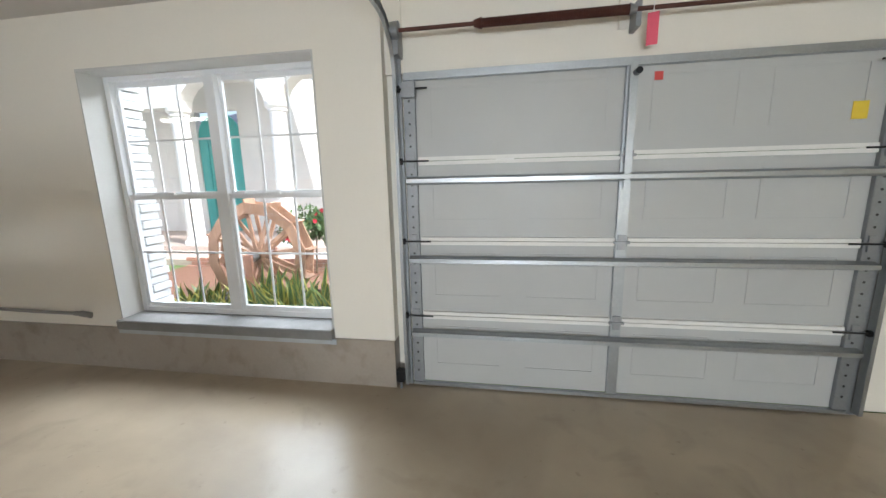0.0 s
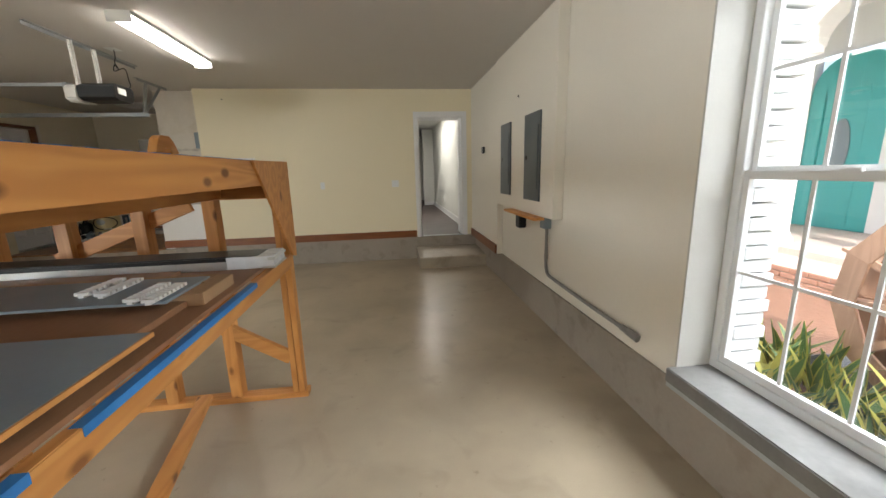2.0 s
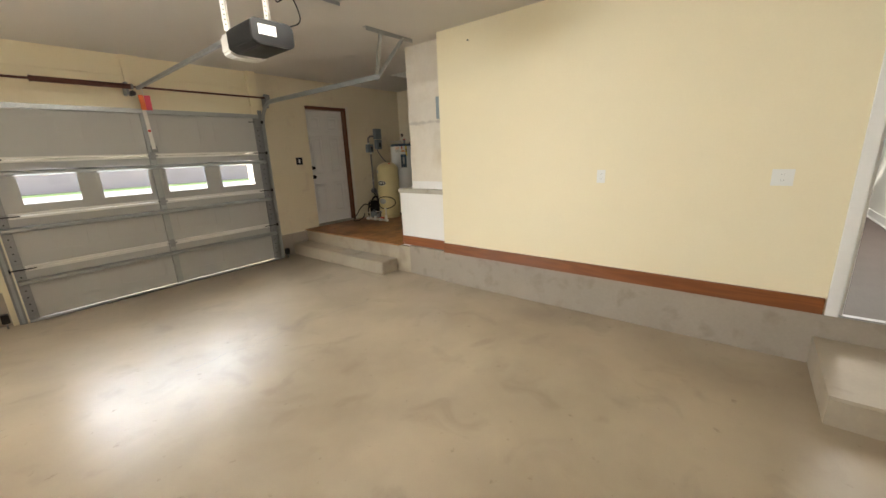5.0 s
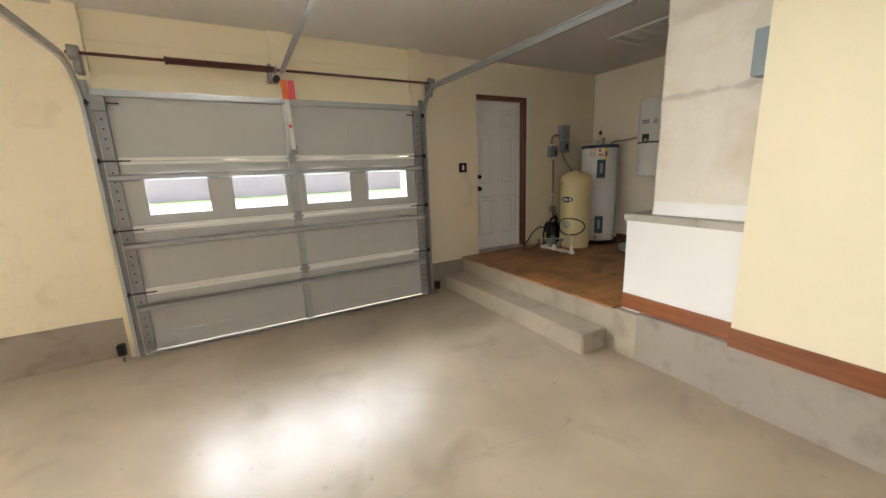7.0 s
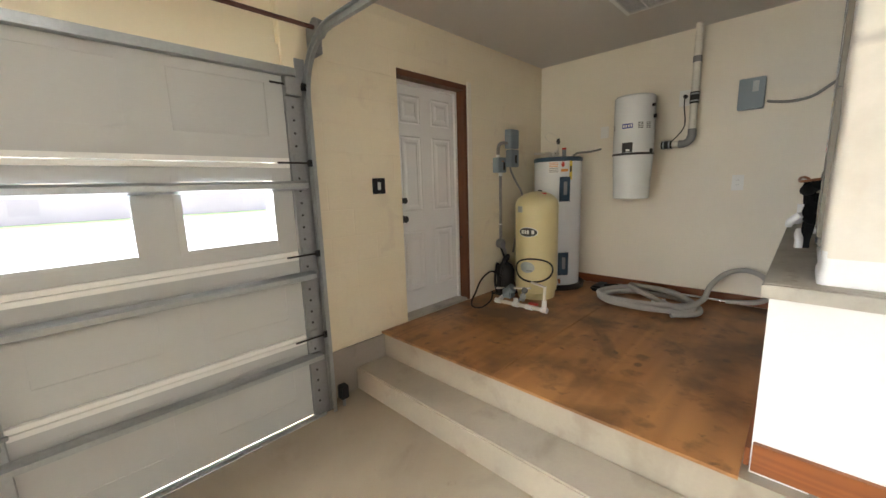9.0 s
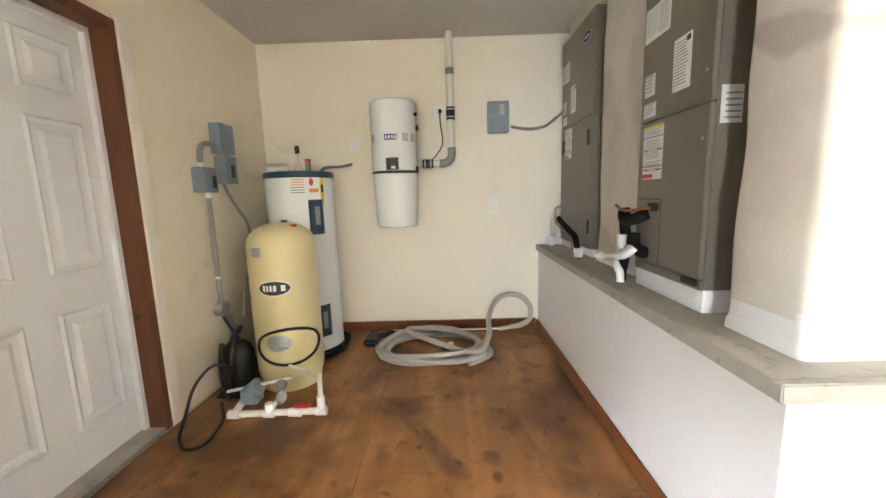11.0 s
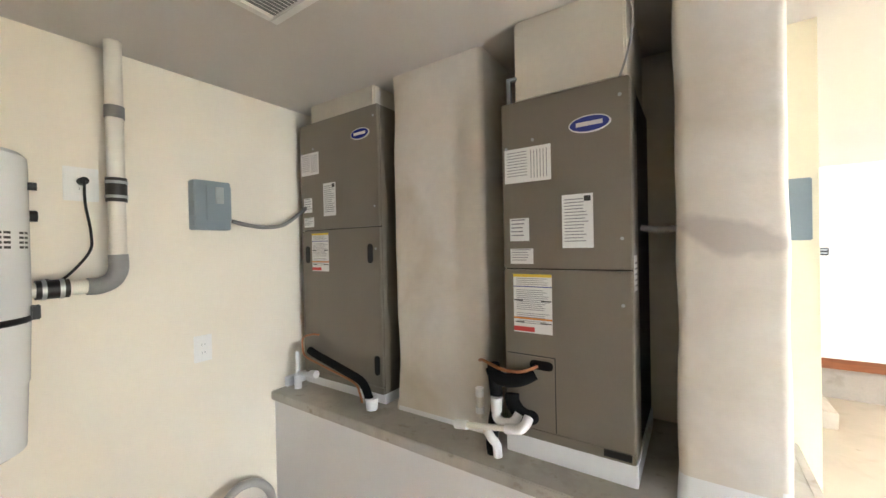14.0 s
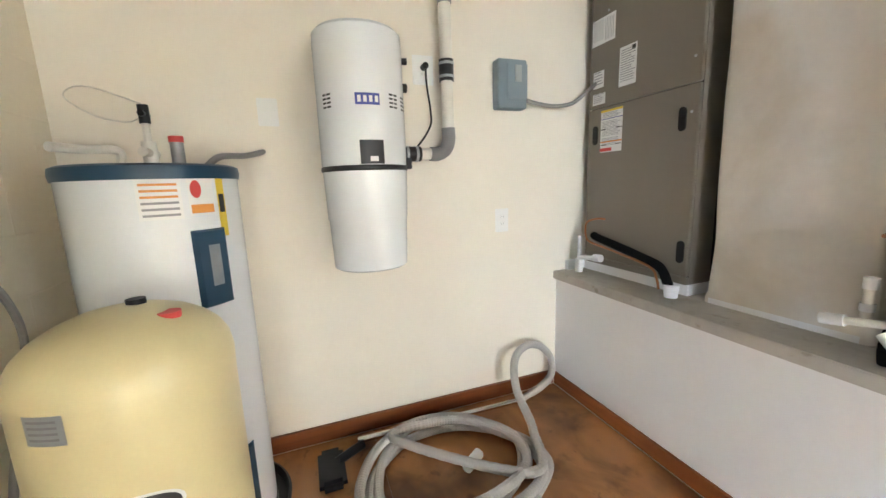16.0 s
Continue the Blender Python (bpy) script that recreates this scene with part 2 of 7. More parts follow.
M = dict(
    wall=material("cream_wall_paint", (0.80, 0.72, 0.53), 0.55, grain=60, grain_amt=0.02, stain=0.9, stain_amt=0.05, bump=0.25, bump_scale=55, stain_color=(0.66, 0.56, 0.40)),
    wall_n=material("pale_wall_paint", (0.79, 0.75, 0.67), 0.55, grain=60, grain_amt=0.02, stain=0.9, stain_amt=0.06, bump=0.25, bump_scale=55, stain_color=(0.66, 0.58, 0.45)),
    wall_u=material("utility_wall_paint", (0.79, 0.74, 0.64), 0.55, grain=60, grain_amt=0.02, stain=1.2, stain_amt=0.12, bump=0.25, bump_scale=45, stain_color=(0.60, 0.52, 0.42)),
    wall_block=block_wall("painted_block_wall", (((0.80, 0.72, 0.55), 0.5), dict(grain=60, grain_amt=0.03, stain=1.2, stain_amt=0.12, bump=0.35, bump_scale=35, stain_color=(0.62, 0.53, 0.38)))),
    plaster=material("rough_plaster", (0.75, 0.70, 0.63), 0.7, grain=30, grain_amt=0.05, stain=3.2, stain_amt=0.35, bump=0.5, bump_scale=14, stain_color=(0.50, 0.45, 0.40), bump_dist=0.006),
    white_wall=material("white_low_wall_paint", (0.80, 0.79, 0.78), 0.55, grain=60, grain_amt=0.02, stain=2, stain_amt=0.05, bump=0.25, bump_scale=40),
    ceiling=material("ceiling_paint", (0.62, 0.59, 0.56), 0.8, grain=80, grain_amt=0.03, stain=0.5, stain_amt=0.04, bump=0.3, bump_scale=90),
    floor=material("sealed_beige_floor", (0.46, 0.385, 0.285), 0.30, grain=120, grain_amt=0.04, stain=1.3, stain_amt=0.75, bump=0.05, bump_scale=6, stain_color=(0.30, 0.24, 0.175), rough_var=0.05, spec=0.5),
    stem=material("taupe_painted_concrete", (0.33, 0.285, 0.24), 0.55, grain=50, grain_amt=0.08, stain=2.2, stain_amt=0.25, bump=0.4, bump_scale=25),
    step=material("painted_step_concrete", (0.42, 0.36, 0.28), 0.45, grain=50, grain_amt=0.06, stain=3.0, stain_amt=0.35, bump=0.3, bump_scale=20),
    redwood=wood("red_brown_base_board", (0.24, 0.075, 0.02), (0.15, 0.042, 0.012), 1, rough=0.4, knots=False),
    redwood_x=wood("red_brown_base_board_x", (0.24, 0.075, 0.02), (0.15, 0.042, 0.012), 0, rough=0.4, knots=False),
    redwood_z=wood("red_brown_frame_z", (0.155, 0.052, 0.02), (0.10, 0.03, 0.012), 2, rough=0.45, knots=False),
    lum_x=wood("lumber_x", (0.60, 0.275, 0.078), (0.42, 0.15, 0.032), 0, rough=0.5),
    lum_y=wood("lumber_y", (0.60, 0.275, 0.078), (0.42, 0.15, 0.032), 1, rough=0.5),
    lum_z=wood("lumber_z", (0.60, 0.275, 0.078), (0.42, 0.15, 0.032), 2, rough=0.5),
    ply=wood("knotty_plywood", (0.56, 0.25, 0.072), (0.37, 0.13, 0.03), 2, ring=0.9, rough=0.5, soft=2.4),
    ply_floor=wood("plywood_floor", (0.40, 0.185, 0.062), (0.25, 0.10, 0.03), 0, ring=0.35, rough=0.4, soft=0.5, worn=0.95, knots=False),
    shelf=material("brown_plywood_shelf", (0.30, 0.15, 0.075), 0.5, grain=20, grain_amt=0.15, stain=3, stain_amt=0.3, stretch=(1, 6, 1)),
    galv=material("galvanised_steel", (0.42, 0.44, 0.455), 0.38, metal=0.85, grain=60, grain_amt=0.12, stain=8, stain_amt=0.25),
    galv_dark=material("dull_steel", (0.30, 0.31, 0.32), 0.5, metal=0.6, grain=60, grain_amt=0.12, stain=8, stain_amt=0.25),
    rust=material("rusty_spring_steel", (0.10, 0.035, 0.025), 0.6, metal=0.3, grain=80, grain_amt=0.2, stain=8, stain_amt=0.4),
    gdoor=material("garage_door_skin", (0.47, 0.475, 0.465), 0.45, grain=200, grain_amt=0.03, stain=3, stain_amt=0.06, bump=0.25, bump_scale=260, stretch=(0.1, 1, 1)),
    gwhite=material("white_door_edge", (0.78, 0.77, 0.74), 0.5, grain=60, grain_amt=0.03, stain=6, stain_amt=0.15),
    vinyl=material("white_window_frame", (0.80, 0.81, 0.82), 0.4, grain=60, grain_amt=0.02, stain=4, stain_amt=0.08),
    door_white=material("white_door_paint", (0.74, 0.74, 0.74), 0.4, grain=60, grain_amt=0.02, stain=2, stain_amt=0.06, bump=0.1),
    trim=material("white_trim_paint", (0.80, 0.80, 0.80), 0.35, grain=60, grain_amt=0.02, stain=4, stain_amt=0.04),
    sill=material("grey_sill_concrete", (0.47, 0.44, 0.385), 0.6, grain=40, grain_amt=0.1, stain=5, stain_amt=0.35, bump=0.4, bump_scale=30),
    sill_paint=material("bluish_sill_paint", (0.42, 0.46, 0.50), 0.5, grain=60, grain_amt=0.1, stain=9, stain_amt=0.5, stain_color=(0.33, 0.29, 0.25)),
    lining=material("window_lining_paint", (0.56, 0.55, 0.52), 0.5, grain=60, grain_amt=0.03, stain=5, stain_amt=0.15),
    sill_dark=material("weathered_sill_concrete", (0.21, 0.205, 0.20), 0.65, grain=40, grain_amt=0.12, stain=6, stain_amt=0.5, bump=0.5, bump_scale=30),
    egrey=material("grey_enamel_panel", (0.075, 0.095, 0.11), 0.4, grain=100, grain_amt=0.04, stain=4, stain_amt=0.1),
    ebox=material("grey_electrical_box", (0.21, 0.26, 0.29), 0.4, grain=100, grain_amt=0.04, stain=6, stain_amt=0.1),
    conduit=material("grey_conduit", (0.25, 0.24, 0.23), 0.45, metal=0.1, grain=100, grain_amt=0.05, stain=8, stain_amt=0.15),
    foam=material("black_foam_sleeve", (0.008, 0.008, 0.008), 0.9, grain=60, grain_amt=0.1, spec=0.15, bump=0.4),
    black=material("black_plastic", (0.009, 0.009, 0.010), 0.4, spec=0.35, grain=100, grain_amt=0.1, stain=8, stain_amt=0.1),
    white_pl=material("white_plastic", (0.78, 0.78, 0.76), 0.35, grain=100, grain_amt=0.02, stain=8, stain_amt=0.05),
    white_metal=material("white_enamel", (0.74, 0.76, 0.77), 0.22, grain=100, grain_amt=0.02, stain=3, stain_amt=0.04, bump=0.03),
    navy=material("navy_plastic", (0.012, 0.045, 0.085), 0.4),
    cream_tank=material("cream_tank_paint", (0.66, 0.57, 0.31), 0.3, grain=100, grain_amt=0.03, stain=3, stain_amt=0.12, bump=0.03),
    unit=material("grey_brown_sheet_metal", (0.205, 0.180, 0.142), 0.4, metal=0.25, grain=100, grain_amt=0.03, stain=2, stain_amt=0.08),
    # the unit's metal with the closet's shade put into its colour
    unit_shaded=material("shaded_sheet_metal", (0.032, 0.028, 0.024), 0.55, metal=0.2, grain=100, grain_amt=0.05, stain=2, stain_amt=0.1),
    paper=material("label_paper", (0.74, 0.74, 0.72), 0.6, grain=200, grain_amt=0.02, stain=20, stain_amt=0.03, bump=0),
    ink=material("grey_print", (0.25, 0.25, 0.26), 0.6, bump=0),
    ink_black=material("black_print", (0.03, 0.03, 0.03), 0.6, bump=0),
    ink_red=material("red_print", (0.6, 0.06, 0.05), 0.5, bump=0),
    ink_yellow=material("yellow_print", (0.75, 0.55, 0.05), 0.5, bump=0),
    ink_orange=material("orange_print", (0.65, 0.25, 0.04), 0.5, bump=0),
    ink_blue=material("blue_print", (0.015, 0.03, 0.25), 0.3, bump=0),
    hose=material("grey_vacuum_hose", (0.42, 0.40, 0.37), 0.5, grain=60, grain_amt=0.05),
    chrome=material("chrome_tube", (0.7, 0.7, 0.7), 0.15, metal=1.0, grain=60, grain_amt=0.05, bump=0),
    pvc=material("white_pvc_pipe", (0.72, 0.69, 0.62), 0.4, grain=60, grain_amt=0.03, stain=8, stain_amt=0.15),
    pvc_grey=material("grey_pvc", (0.22, 0.22, 0.22), 0.45),
    copper=material("copper_pipe", (0.45, 0.20, 0.10), 0.35, metal=0.8, stain=10, stain_amt=0.4),
    tape_blue=material("blue_tape", (0.02, 0.17, 0.45), 0.6, bump=0.2),
    cardboard=material("cardboard", (0.38, 0.235, 0.125), 0.8, grain=90, grain_amt=0.06, stain=4, stain_amt=0.1),
    lens=glowing("lit_lamp_diffuser", (1.0, 0.97, 0.90), 11.0),
    glass=glass("window_glass"),
    outwhite=material("white_masonry_paint", (0.80, 0.80, 0.80), 0.6, grain=30, grain_amt=0.04, stain=2, stain_amt=0.05, bump=0.3),
    teal=material("teal_door_paint", (0.07, 0.42, 0.42), 0.35, grain=50, grain_amt=0.04),
    roof=material("dark_shingle", (0.10, 0.12, 0.17), 0.8, grain=30, grain_amt=0.3),
    paving=material("pink_paving", (0.56, 0.47, 0.42), 0.7, grain=30, grain_amt=0.1, stain=2, stain_amt=0.2),
    redbrick=material("pale_red_brick", (0.45, 0.24, 0.18), 0.8, grain=60, grain_amt=0.15, stain=6, stain_amt=0.2, shift=0.2),
    mulch=material("red_brown_mulch", (0.22, 0.11, 0.07), 0.9, grain=30, grain_amt=0.5, stain=12, stain_amt=0.6, bump=1.0, bump_scale=25, bump_dist=0.02),
    weathered=wood("weathered_wheel_wood", (0.42, 0.26, 0.18), (0.28, 0.16, 0.11), 2, rough=0.8, knots=False),
    leaf=material("sword_leaf_green", (0.07, 0.14, 0.05), 0.4, grain=30, grain_amt=0.3, stain=20, stain_amt=0.4, shift=0.4, stretch=(1, 1, 6)),
    leaf_y=material("yellow_leaf_edge", (0.45, 0.42, 0.10), 0.45, grain=30, grain_amt=0.2),
    bush=material("bush_green", (0.06, 0.12, 0.035), 0.5, grain=20, grain_amt=0.4, shift=0.3),
    flower=material("red_flower", (0.6, 0.03, 0.06), 0.5),
    grass=material("grass_green", (0.12, 0.20, 0.06), 0.9, grain=20, grain_amt=0.3, stain=0.4, stain_amt=0.5),
    drive=material("pale_concrete_drive", (0.40, 0.39, 0.39), 0.8, grain=20, grain_amt=0.05, stain=0.6, stain_amt=0.15),
    far_wall=material("pale_pink_garden_wall", (0.55, 0.42, 0.42), 0.8, grain=2, grain_amt=0.05, stain=0.4, stain_amt=0.3),
    asphalt=material("grey_drive", (0.30, 0.28, 0.27), 0.9, grain=60, grain_amt=0.2),
    carpet=material("dark_wood_floor", (0.075, 0.055, 0.05), 0.5, grain=30, grain_amt=0.2, stretch=(0.3, 3, 1)),
    hallwall=material("hall_wall_paint", (0.76, 0.76, 0.72), 0.6, grain=60, grain_amt=0.02),
    bark=material("tree_bark", (0.12, 0.09, 0.06), 0.9, grain=20, grain_amt=0.4, bump=0.8),
    pink=material("pink_tag", (0.75, 0.10, 0.16), 0.6, bump=0),
    orange=material("orange_tag", (0.85, 0.20, 0.05), 0.6, bump=0),
    rubber=material("grey_rubber", (0.06, 0.06, 0.06), 0.7),
    tape=material("clear_plastic_wrap", (0.75, 0.76, 0.78), 0.25, grain=30, grain_amt=0.1, bump=0.5, bump_scale=20, bump_dist=0.004),
    foil=material("silver_foil_tape", (0.6, 0.6, 0.58), 0.35, metal=0.6, bump=0.5, bump_scale=20),
    duct=material("duct_board", (0.62, 0.57, 0.48), 0.7, grain=40, grain_amt=0.05, stain=3, stain_amt=0.3, bump=0.5, bump_scale=15),
)


def scuffed(m, color, marks):
    """Adds soft scuffs and marks of several sizes over a surface's colour."""
    nt = m.node_tree
    b = nt.nodes["Principled BSDF"]
    tc = nt.nodes.new("ShaderNodeTexCoord")
    last = b.inputs["Base Color"].links[0].from_socket
    for scale, lo, hi, amt, warp in marks:
        nw = nt.nodes.new("ShaderNodeTexNoise")
        nw.inputs["Scale"].default_value, nw.inputs["Detail"].default_value, nw.inputs["Distortion"].default_value = scale, 9, warp
        nt.links.new(tc.outputs["Object"], nw.inputs["Vector"])
        rw = nt.nodes.new("ShaderNodeMapRange")
        rw.inputs[1].default_value, rw.inputs[2].default_value, rw.inputs[3].default_value, rw.inputs[4].default_value = lo, hi, 0.0, amt
        nt.links.new(nw.outputs[0], rw.inputs[0])
        mw = nt.nodes.new("ShaderNodeMix")
        mw.data_type = "RGBA"
        mw.inputs[7].default_value = (*color, 1)
        nt.links.new(rw.outputs[0], mw.inputs[0])
        nt.links.new(last, mw.inputs[6])
        last = mw.outputs[2]
    nt.links.new(last, b.inputs["Base Color"])


scuffed(M["floor"], (0.16, 0.12, 0.08), ((0.8, 0.46, 0.72, 0.32, 0.6), (3.0, 0.56, 0.78, 0.34, 0.8), (14.0, 0.67, 0.76, 0.5, 0.0)))
scuffed(M["step"], (0.16, 0.12, 0.08), ((4.0, 0.55, 0.75, 0.5, 0.4),))
scuffed(M["stem"], (0.14, 0.11, 0.085), ((5.0, 0.56, 0.75, 0.5, 0.3),))
scuffed(M["sill"], (0.26, 0.22, 0.17), ((6.0, 0.54, 0.74, 0.6, 0.3), (22.0, 0.62, 0.74, 0.7, 0.0)))
# oval knots and dark water marks of the plywood sheets
def knotted(m):
    nt = m.node_tree
    b = nt.nodes["Principled BSDF"]
    tc = nt.nodes.new("ShaderNodeTexCoord")
    mp = nt.nodes.new("ShaderNodeMapping")
    mp.inputs["Scale"].default_value = (2.1, 3.0, 1.0)
    vo = nt.nodes.new("ShaderNodeTexVoronoi")
    vo.inputs["Scale"].default_value = 1.0
    nt.links.new(tc.outputs["Object"], mp.inputs["Vector"])
    nt.links.new(mp.outputs[0], vo.inputs["Vector"])
    ramp = nt.nodes.new("ShaderNodeMapRange")
    ramp.inputs[1].default_value, ramp.inputs[2].default_value, ramp.inputs[3].default_value, ramp.inputs[4].default_value = 0.045, 0.085, 0.75, 0.0
    nt.links.new(vo.outputs["Distance"], ramp.inputs[0])
    mx = nt.nodes.new("ShaderNodeMix")
    mx.data_type = "RGBA"
    mx.inputs[7].default_value = (0.085, 0.032, 0.012, 1)
    nt.links.new(ramp.outputs[0], mx.inputs[0])
    nt.links.new(b.inputs["Base Color"].links[0].from_socket, mx.inputs[6])
    nt.links.new(mx.outputs[2], b.inputs["Base Color"])


def smeared(m, color, x, z, half_x, half_z):
    """A smear of bare plaster with a ragged edge, fading to both sides."""
    nt = m.node_tree
    b = nt.nodes["Principled BSDF"]

    def node(op, a, c=None, clamp=False):
        n = nt.nodes.new("ShaderNodeMath")
        n.operation, n.use_clamp = op, clamp
        for k, q in enumerate((a, c)):
            if q is None:
                continue
            if isinstance(q, (int, float)):
                n.inputs[k].default_value = q
            else:
                nt.links.new(q, n.inputs[k])
        return n.outputs[0]

    tc, sep, no = nt.nodes.new("ShaderNodeTexCoord"), nt.nodes.new("ShaderNodeSeparateXYZ"), nt.nodes.new("ShaderNodeTexNoise")
    no.inputs["Scale"].default_value, no.inputs["Detail"].default_value = 9.0, 7
    nt.links.new(tc.outputs["Object"], sep.inputs[0])
    nt.links.new(tc.outputs["Object"], no.inputs["Vector"])
    dx = node("SUBTRACT", sep.outputs[0], x)
    dz = node("ADD", node("SUBTRACT", sep.outputs[2], z), node("MULTIPLY", dx, 0.25))
    d = node("ADD", node("ABSOLUTE", node("DIVIDE", dz, half_z)), node("POWER", node("ABSOLUTE", node("DIVIDE", dx, half_x)), 2.0))
    d = node("ADD", d, node("MULTIPLY", node("SUBTRACT", no.outputs[0], 0.5), 1.8))
    f = node("MULTIPLY", node("MULTIPLY", node("SUBTRACT", 1.25, d), 2.2, True), 0.5)
    mx = nt.nodes.new("ShaderNodeMix")
    mx.data_type = "RGBA"
    mx.inputs[7].default_value = (*color, 1)
    nt.links.new(f, mx.inputs[0])
    nt.links.new(b.inputs["Base Color"].links[0].from_socket, mx.inputs[6])
    nt.links.new(mx.outputs[2], b.inputs["Base Color"])


knotted(M["ply_floor"])
scuffed(M["ply_floor"], (0.06, 0.024, 0.010), ((2.6, 0.55, 0.70, 0.6, 0.8), (11.0, 0.64, 0.74, 0.7, 0.4)))
scuffed(M["wall_block"], (0.66, 0.56, 0.44), ((5.0, 0.58, 0.72, 0.5, 0.6),))
scuffed(M["plaster"], (0.50, 0.41, 0.28), ((2.2, 0.50, 0.75, 0.6, 0.5),))
M["plaster_smeared"] = M["plaster"].copy()
smeared(M["plaster_smeared"], (0.33, 0.295, 0.28), -5.90, 2.01, 0.15, 0.05)


# ---- building helpers ----
def bm_box(bm, x0, x1, y0, y1, z0, z1, m=None):
    r = bmesh.ops.create_cube(bm, size=1.0)
    mat = Matrix.LocRotScale(((x0 + x1) / 2, (y0 + y1) / 2, (z0 + z1) / 2), None, (abs(x1 - x0), abs(y1 - y0), abs(z1 - z0)))
    bmesh.ops.transform(bm, matrix=(m @ mat) if m else mat, verts=r["verts"])
    return r["verts"]


def bm_cyl(bm, p0, p1, r0, r1=None, seg=16):
    p0, p1 = Vector(p0), Vector(p1)
    d = p1 - p0
    r = bmesh.ops.create_cone(bm, cap_ends=True, segments=seg, radius1=r0, radius2=r0 if r1 is None else r1, depth=d.length)
    q = d.to_track_quat("Z", "Y").to_matrix().to_4x4()
    bmesh.ops.transform(bm, matrix=Matrix.Translation((p0 + p1) / 2) @ q, verts=r["verts"])
    return r["verts"]


def bm_lathe(bm, profile, seg=32, centre=(0, 0, 0)):
    """profile: (radius, height) from bottom to top."""
    rings = []
    for r, z in profile:
        if r < 1e-5:
            rings.append([bm.verts.new((centre[0], centre[1], centre[2] + z))])
        else:
            rings.append([bm.verts.new((centre[0] + r * math.cos(2 * math.pi * i / seg), centre[1] + r * math.sin(2 * math.pi * i / seg), centre[2] + z)) for i in range(seg)])
    for a, b in zip(rings, rings[1:]):
        for i in range(seg):
            j = (i + 1) % seg
            if len(a) == 1 and len(b) > 1:
                bm.faces.new((a[0], b[j], b[i]))
            elif len(b) == 1 and len(a) > 1:
                bm.faces.new((a[i], a[j], b[0]))
            elif len(a) > 1:
                bm.faces.new((a[i], a[j], b[j], b[i]))


def smooth_points(pts, n=6):
    """Catmull-Rom through the points."""
    P = [Vector(p) for p in pts]
    out = []
    for i in range(len(P) - 1):
        a, b, c, d = P[max(i - 1, 0)], P[i], P[i + 1], P[min(i + 2, len(P) - 1)]
        for k in range(n):
            t = k / n
            out.append(0.5 * ((2 * b) + (c - a) * t + (2 * a - 5 * b + 4 * c - d) * t * t + (3 * b - 3 * c + d - a) * t ** 3))
    out.append(P[-1])
    return out


def bm_tube(bm, pts, r, seg=8, ribs=0.0):
    P = [Vector(p) for p in pts]
    up = Vector((0, 0, 1))
    prev = None
    first = None
    n = None
    for i, p in enumerate(P):
        d = (P[min(i + 1, len(P) - 1)] - P[max(i - 1, 0)]).normalized()
        if n is None:
            n = d.cross(up if abs(d.z) < 0.9 else Vector((1, 0, 0))).normalized()
        else:
            n = (n - d * n.dot(d)).normalized()
        b = d.cross(n)
        rr = r * (1 + (ribs if i % 2 else 0))
        ring = [bm.verts.new(p + (n * math.cos(2 * math.pi * k / seg) + b * math.sin(2 * math.pi * k / seg)) * rr) for k in range(seg)]
        if prev:
            for k in range(seg):
                bm.faces.new((prev[k], prev[(k + 1) % seg], ring[(k + 1) % seg], ring[k]))
        else:
            first = ring
        prev = ring
    bm.faces.new(first[::-1])
    bm.faces.new(prev)


def bm_prism(bm, poly, depth, m=None):
    """A polygon in x, z, made depth thick along y."""
    a = [bm.verts.new((x, 0, z)) for x, z in poly]
    b = [bm.verts.new((x, depth, z)) for x, z in poly]
    bm.faces.new(a)
    bm.faces.new(b[::-1])
    for i in range(len(poly)):
        j = (i + 1) % len(poly)
        bm.faces.new((a[j], a[i], b[i], b[j]))
    if m:
        bmesh.ops.transform(bm, matrix=m, verts=a + b)


ORIGIN = Vector((0, 0, 0))


def origin(x=0.0, y=0.0, z=0.0):
    """Sets the point that the numbers of the things after it start from."""
    ORIGIN[:] = (x, y, z)


def part(name, bm, mat, parent=None, label="", bevel=0.0, smooth=False, kind="", auto=0.0):
    """Links a bmesh as one mesh object, under a thing or a part."""
    if bevel:
        bmesh.ops.bevel(bm, geom=bm.edges[:], offset=bevel, segments=2, affect="EDGES", clamp_overlap=True)
    bmesh.ops.recalc_face_normals(bm, faces=bm.faces[:])
    me = bpy.data.meshes.new(name)
    if smooth:
        for f in bm.faces:
            f.smooth = True
        for e in bm.edges:
            if len(e.link_faces) == 2 and e.calc_face_angle(0) > 0.6:
                e.smooth = False
    bm.to_mesh(me)
    bm.free()
    me.materials.append(mat)
    ob = new(name, me)
    if parent:
        ob.parent = parent
    else:
        ob.location = ORIGIN
    return tagged(ob, label, "", "", kind)


def boxes(name, lst, mat, parent=None, label="", bevel=0.0, kind=""):
    bm = bmesh.new()
    for b in lst:
        bm_box(bm, *b)
    return part(name, bm, mat, parent, label, bevel, kind=kind)


def cyls(name, lst, mat, parent=None, label="", seg=16):
    bm = bmesh.new()
    for c in lst:
        bm_cyl(bm, *c, seg=seg)
    return part(name, bm, mat, parent, label, smooth=True)


def each_cyl(name, lst, mat, parent=None, label="", seg=16):
    """Like cyls, but every cylinder is a part of its own."""
    for c in lst:
        cyls(name, [c], mat, parent, label, seg)


def tube(name, pts, r, mat, parent=None, label="", seg=8, n=6, ribs=0.0):
    bm = bmesh.new()
    bm_tube(bm, smooth_points(pts, n) if n else pts, r, seg, ribs)
    return part(name, bm, mat, parent, label, smooth=not ribs)


def thing(name, label, category, group=""):
    o = new(name)
    o.location = ORIGIN
    o.empty_display_size = 0.1
    return tagged(o, label, category, group)


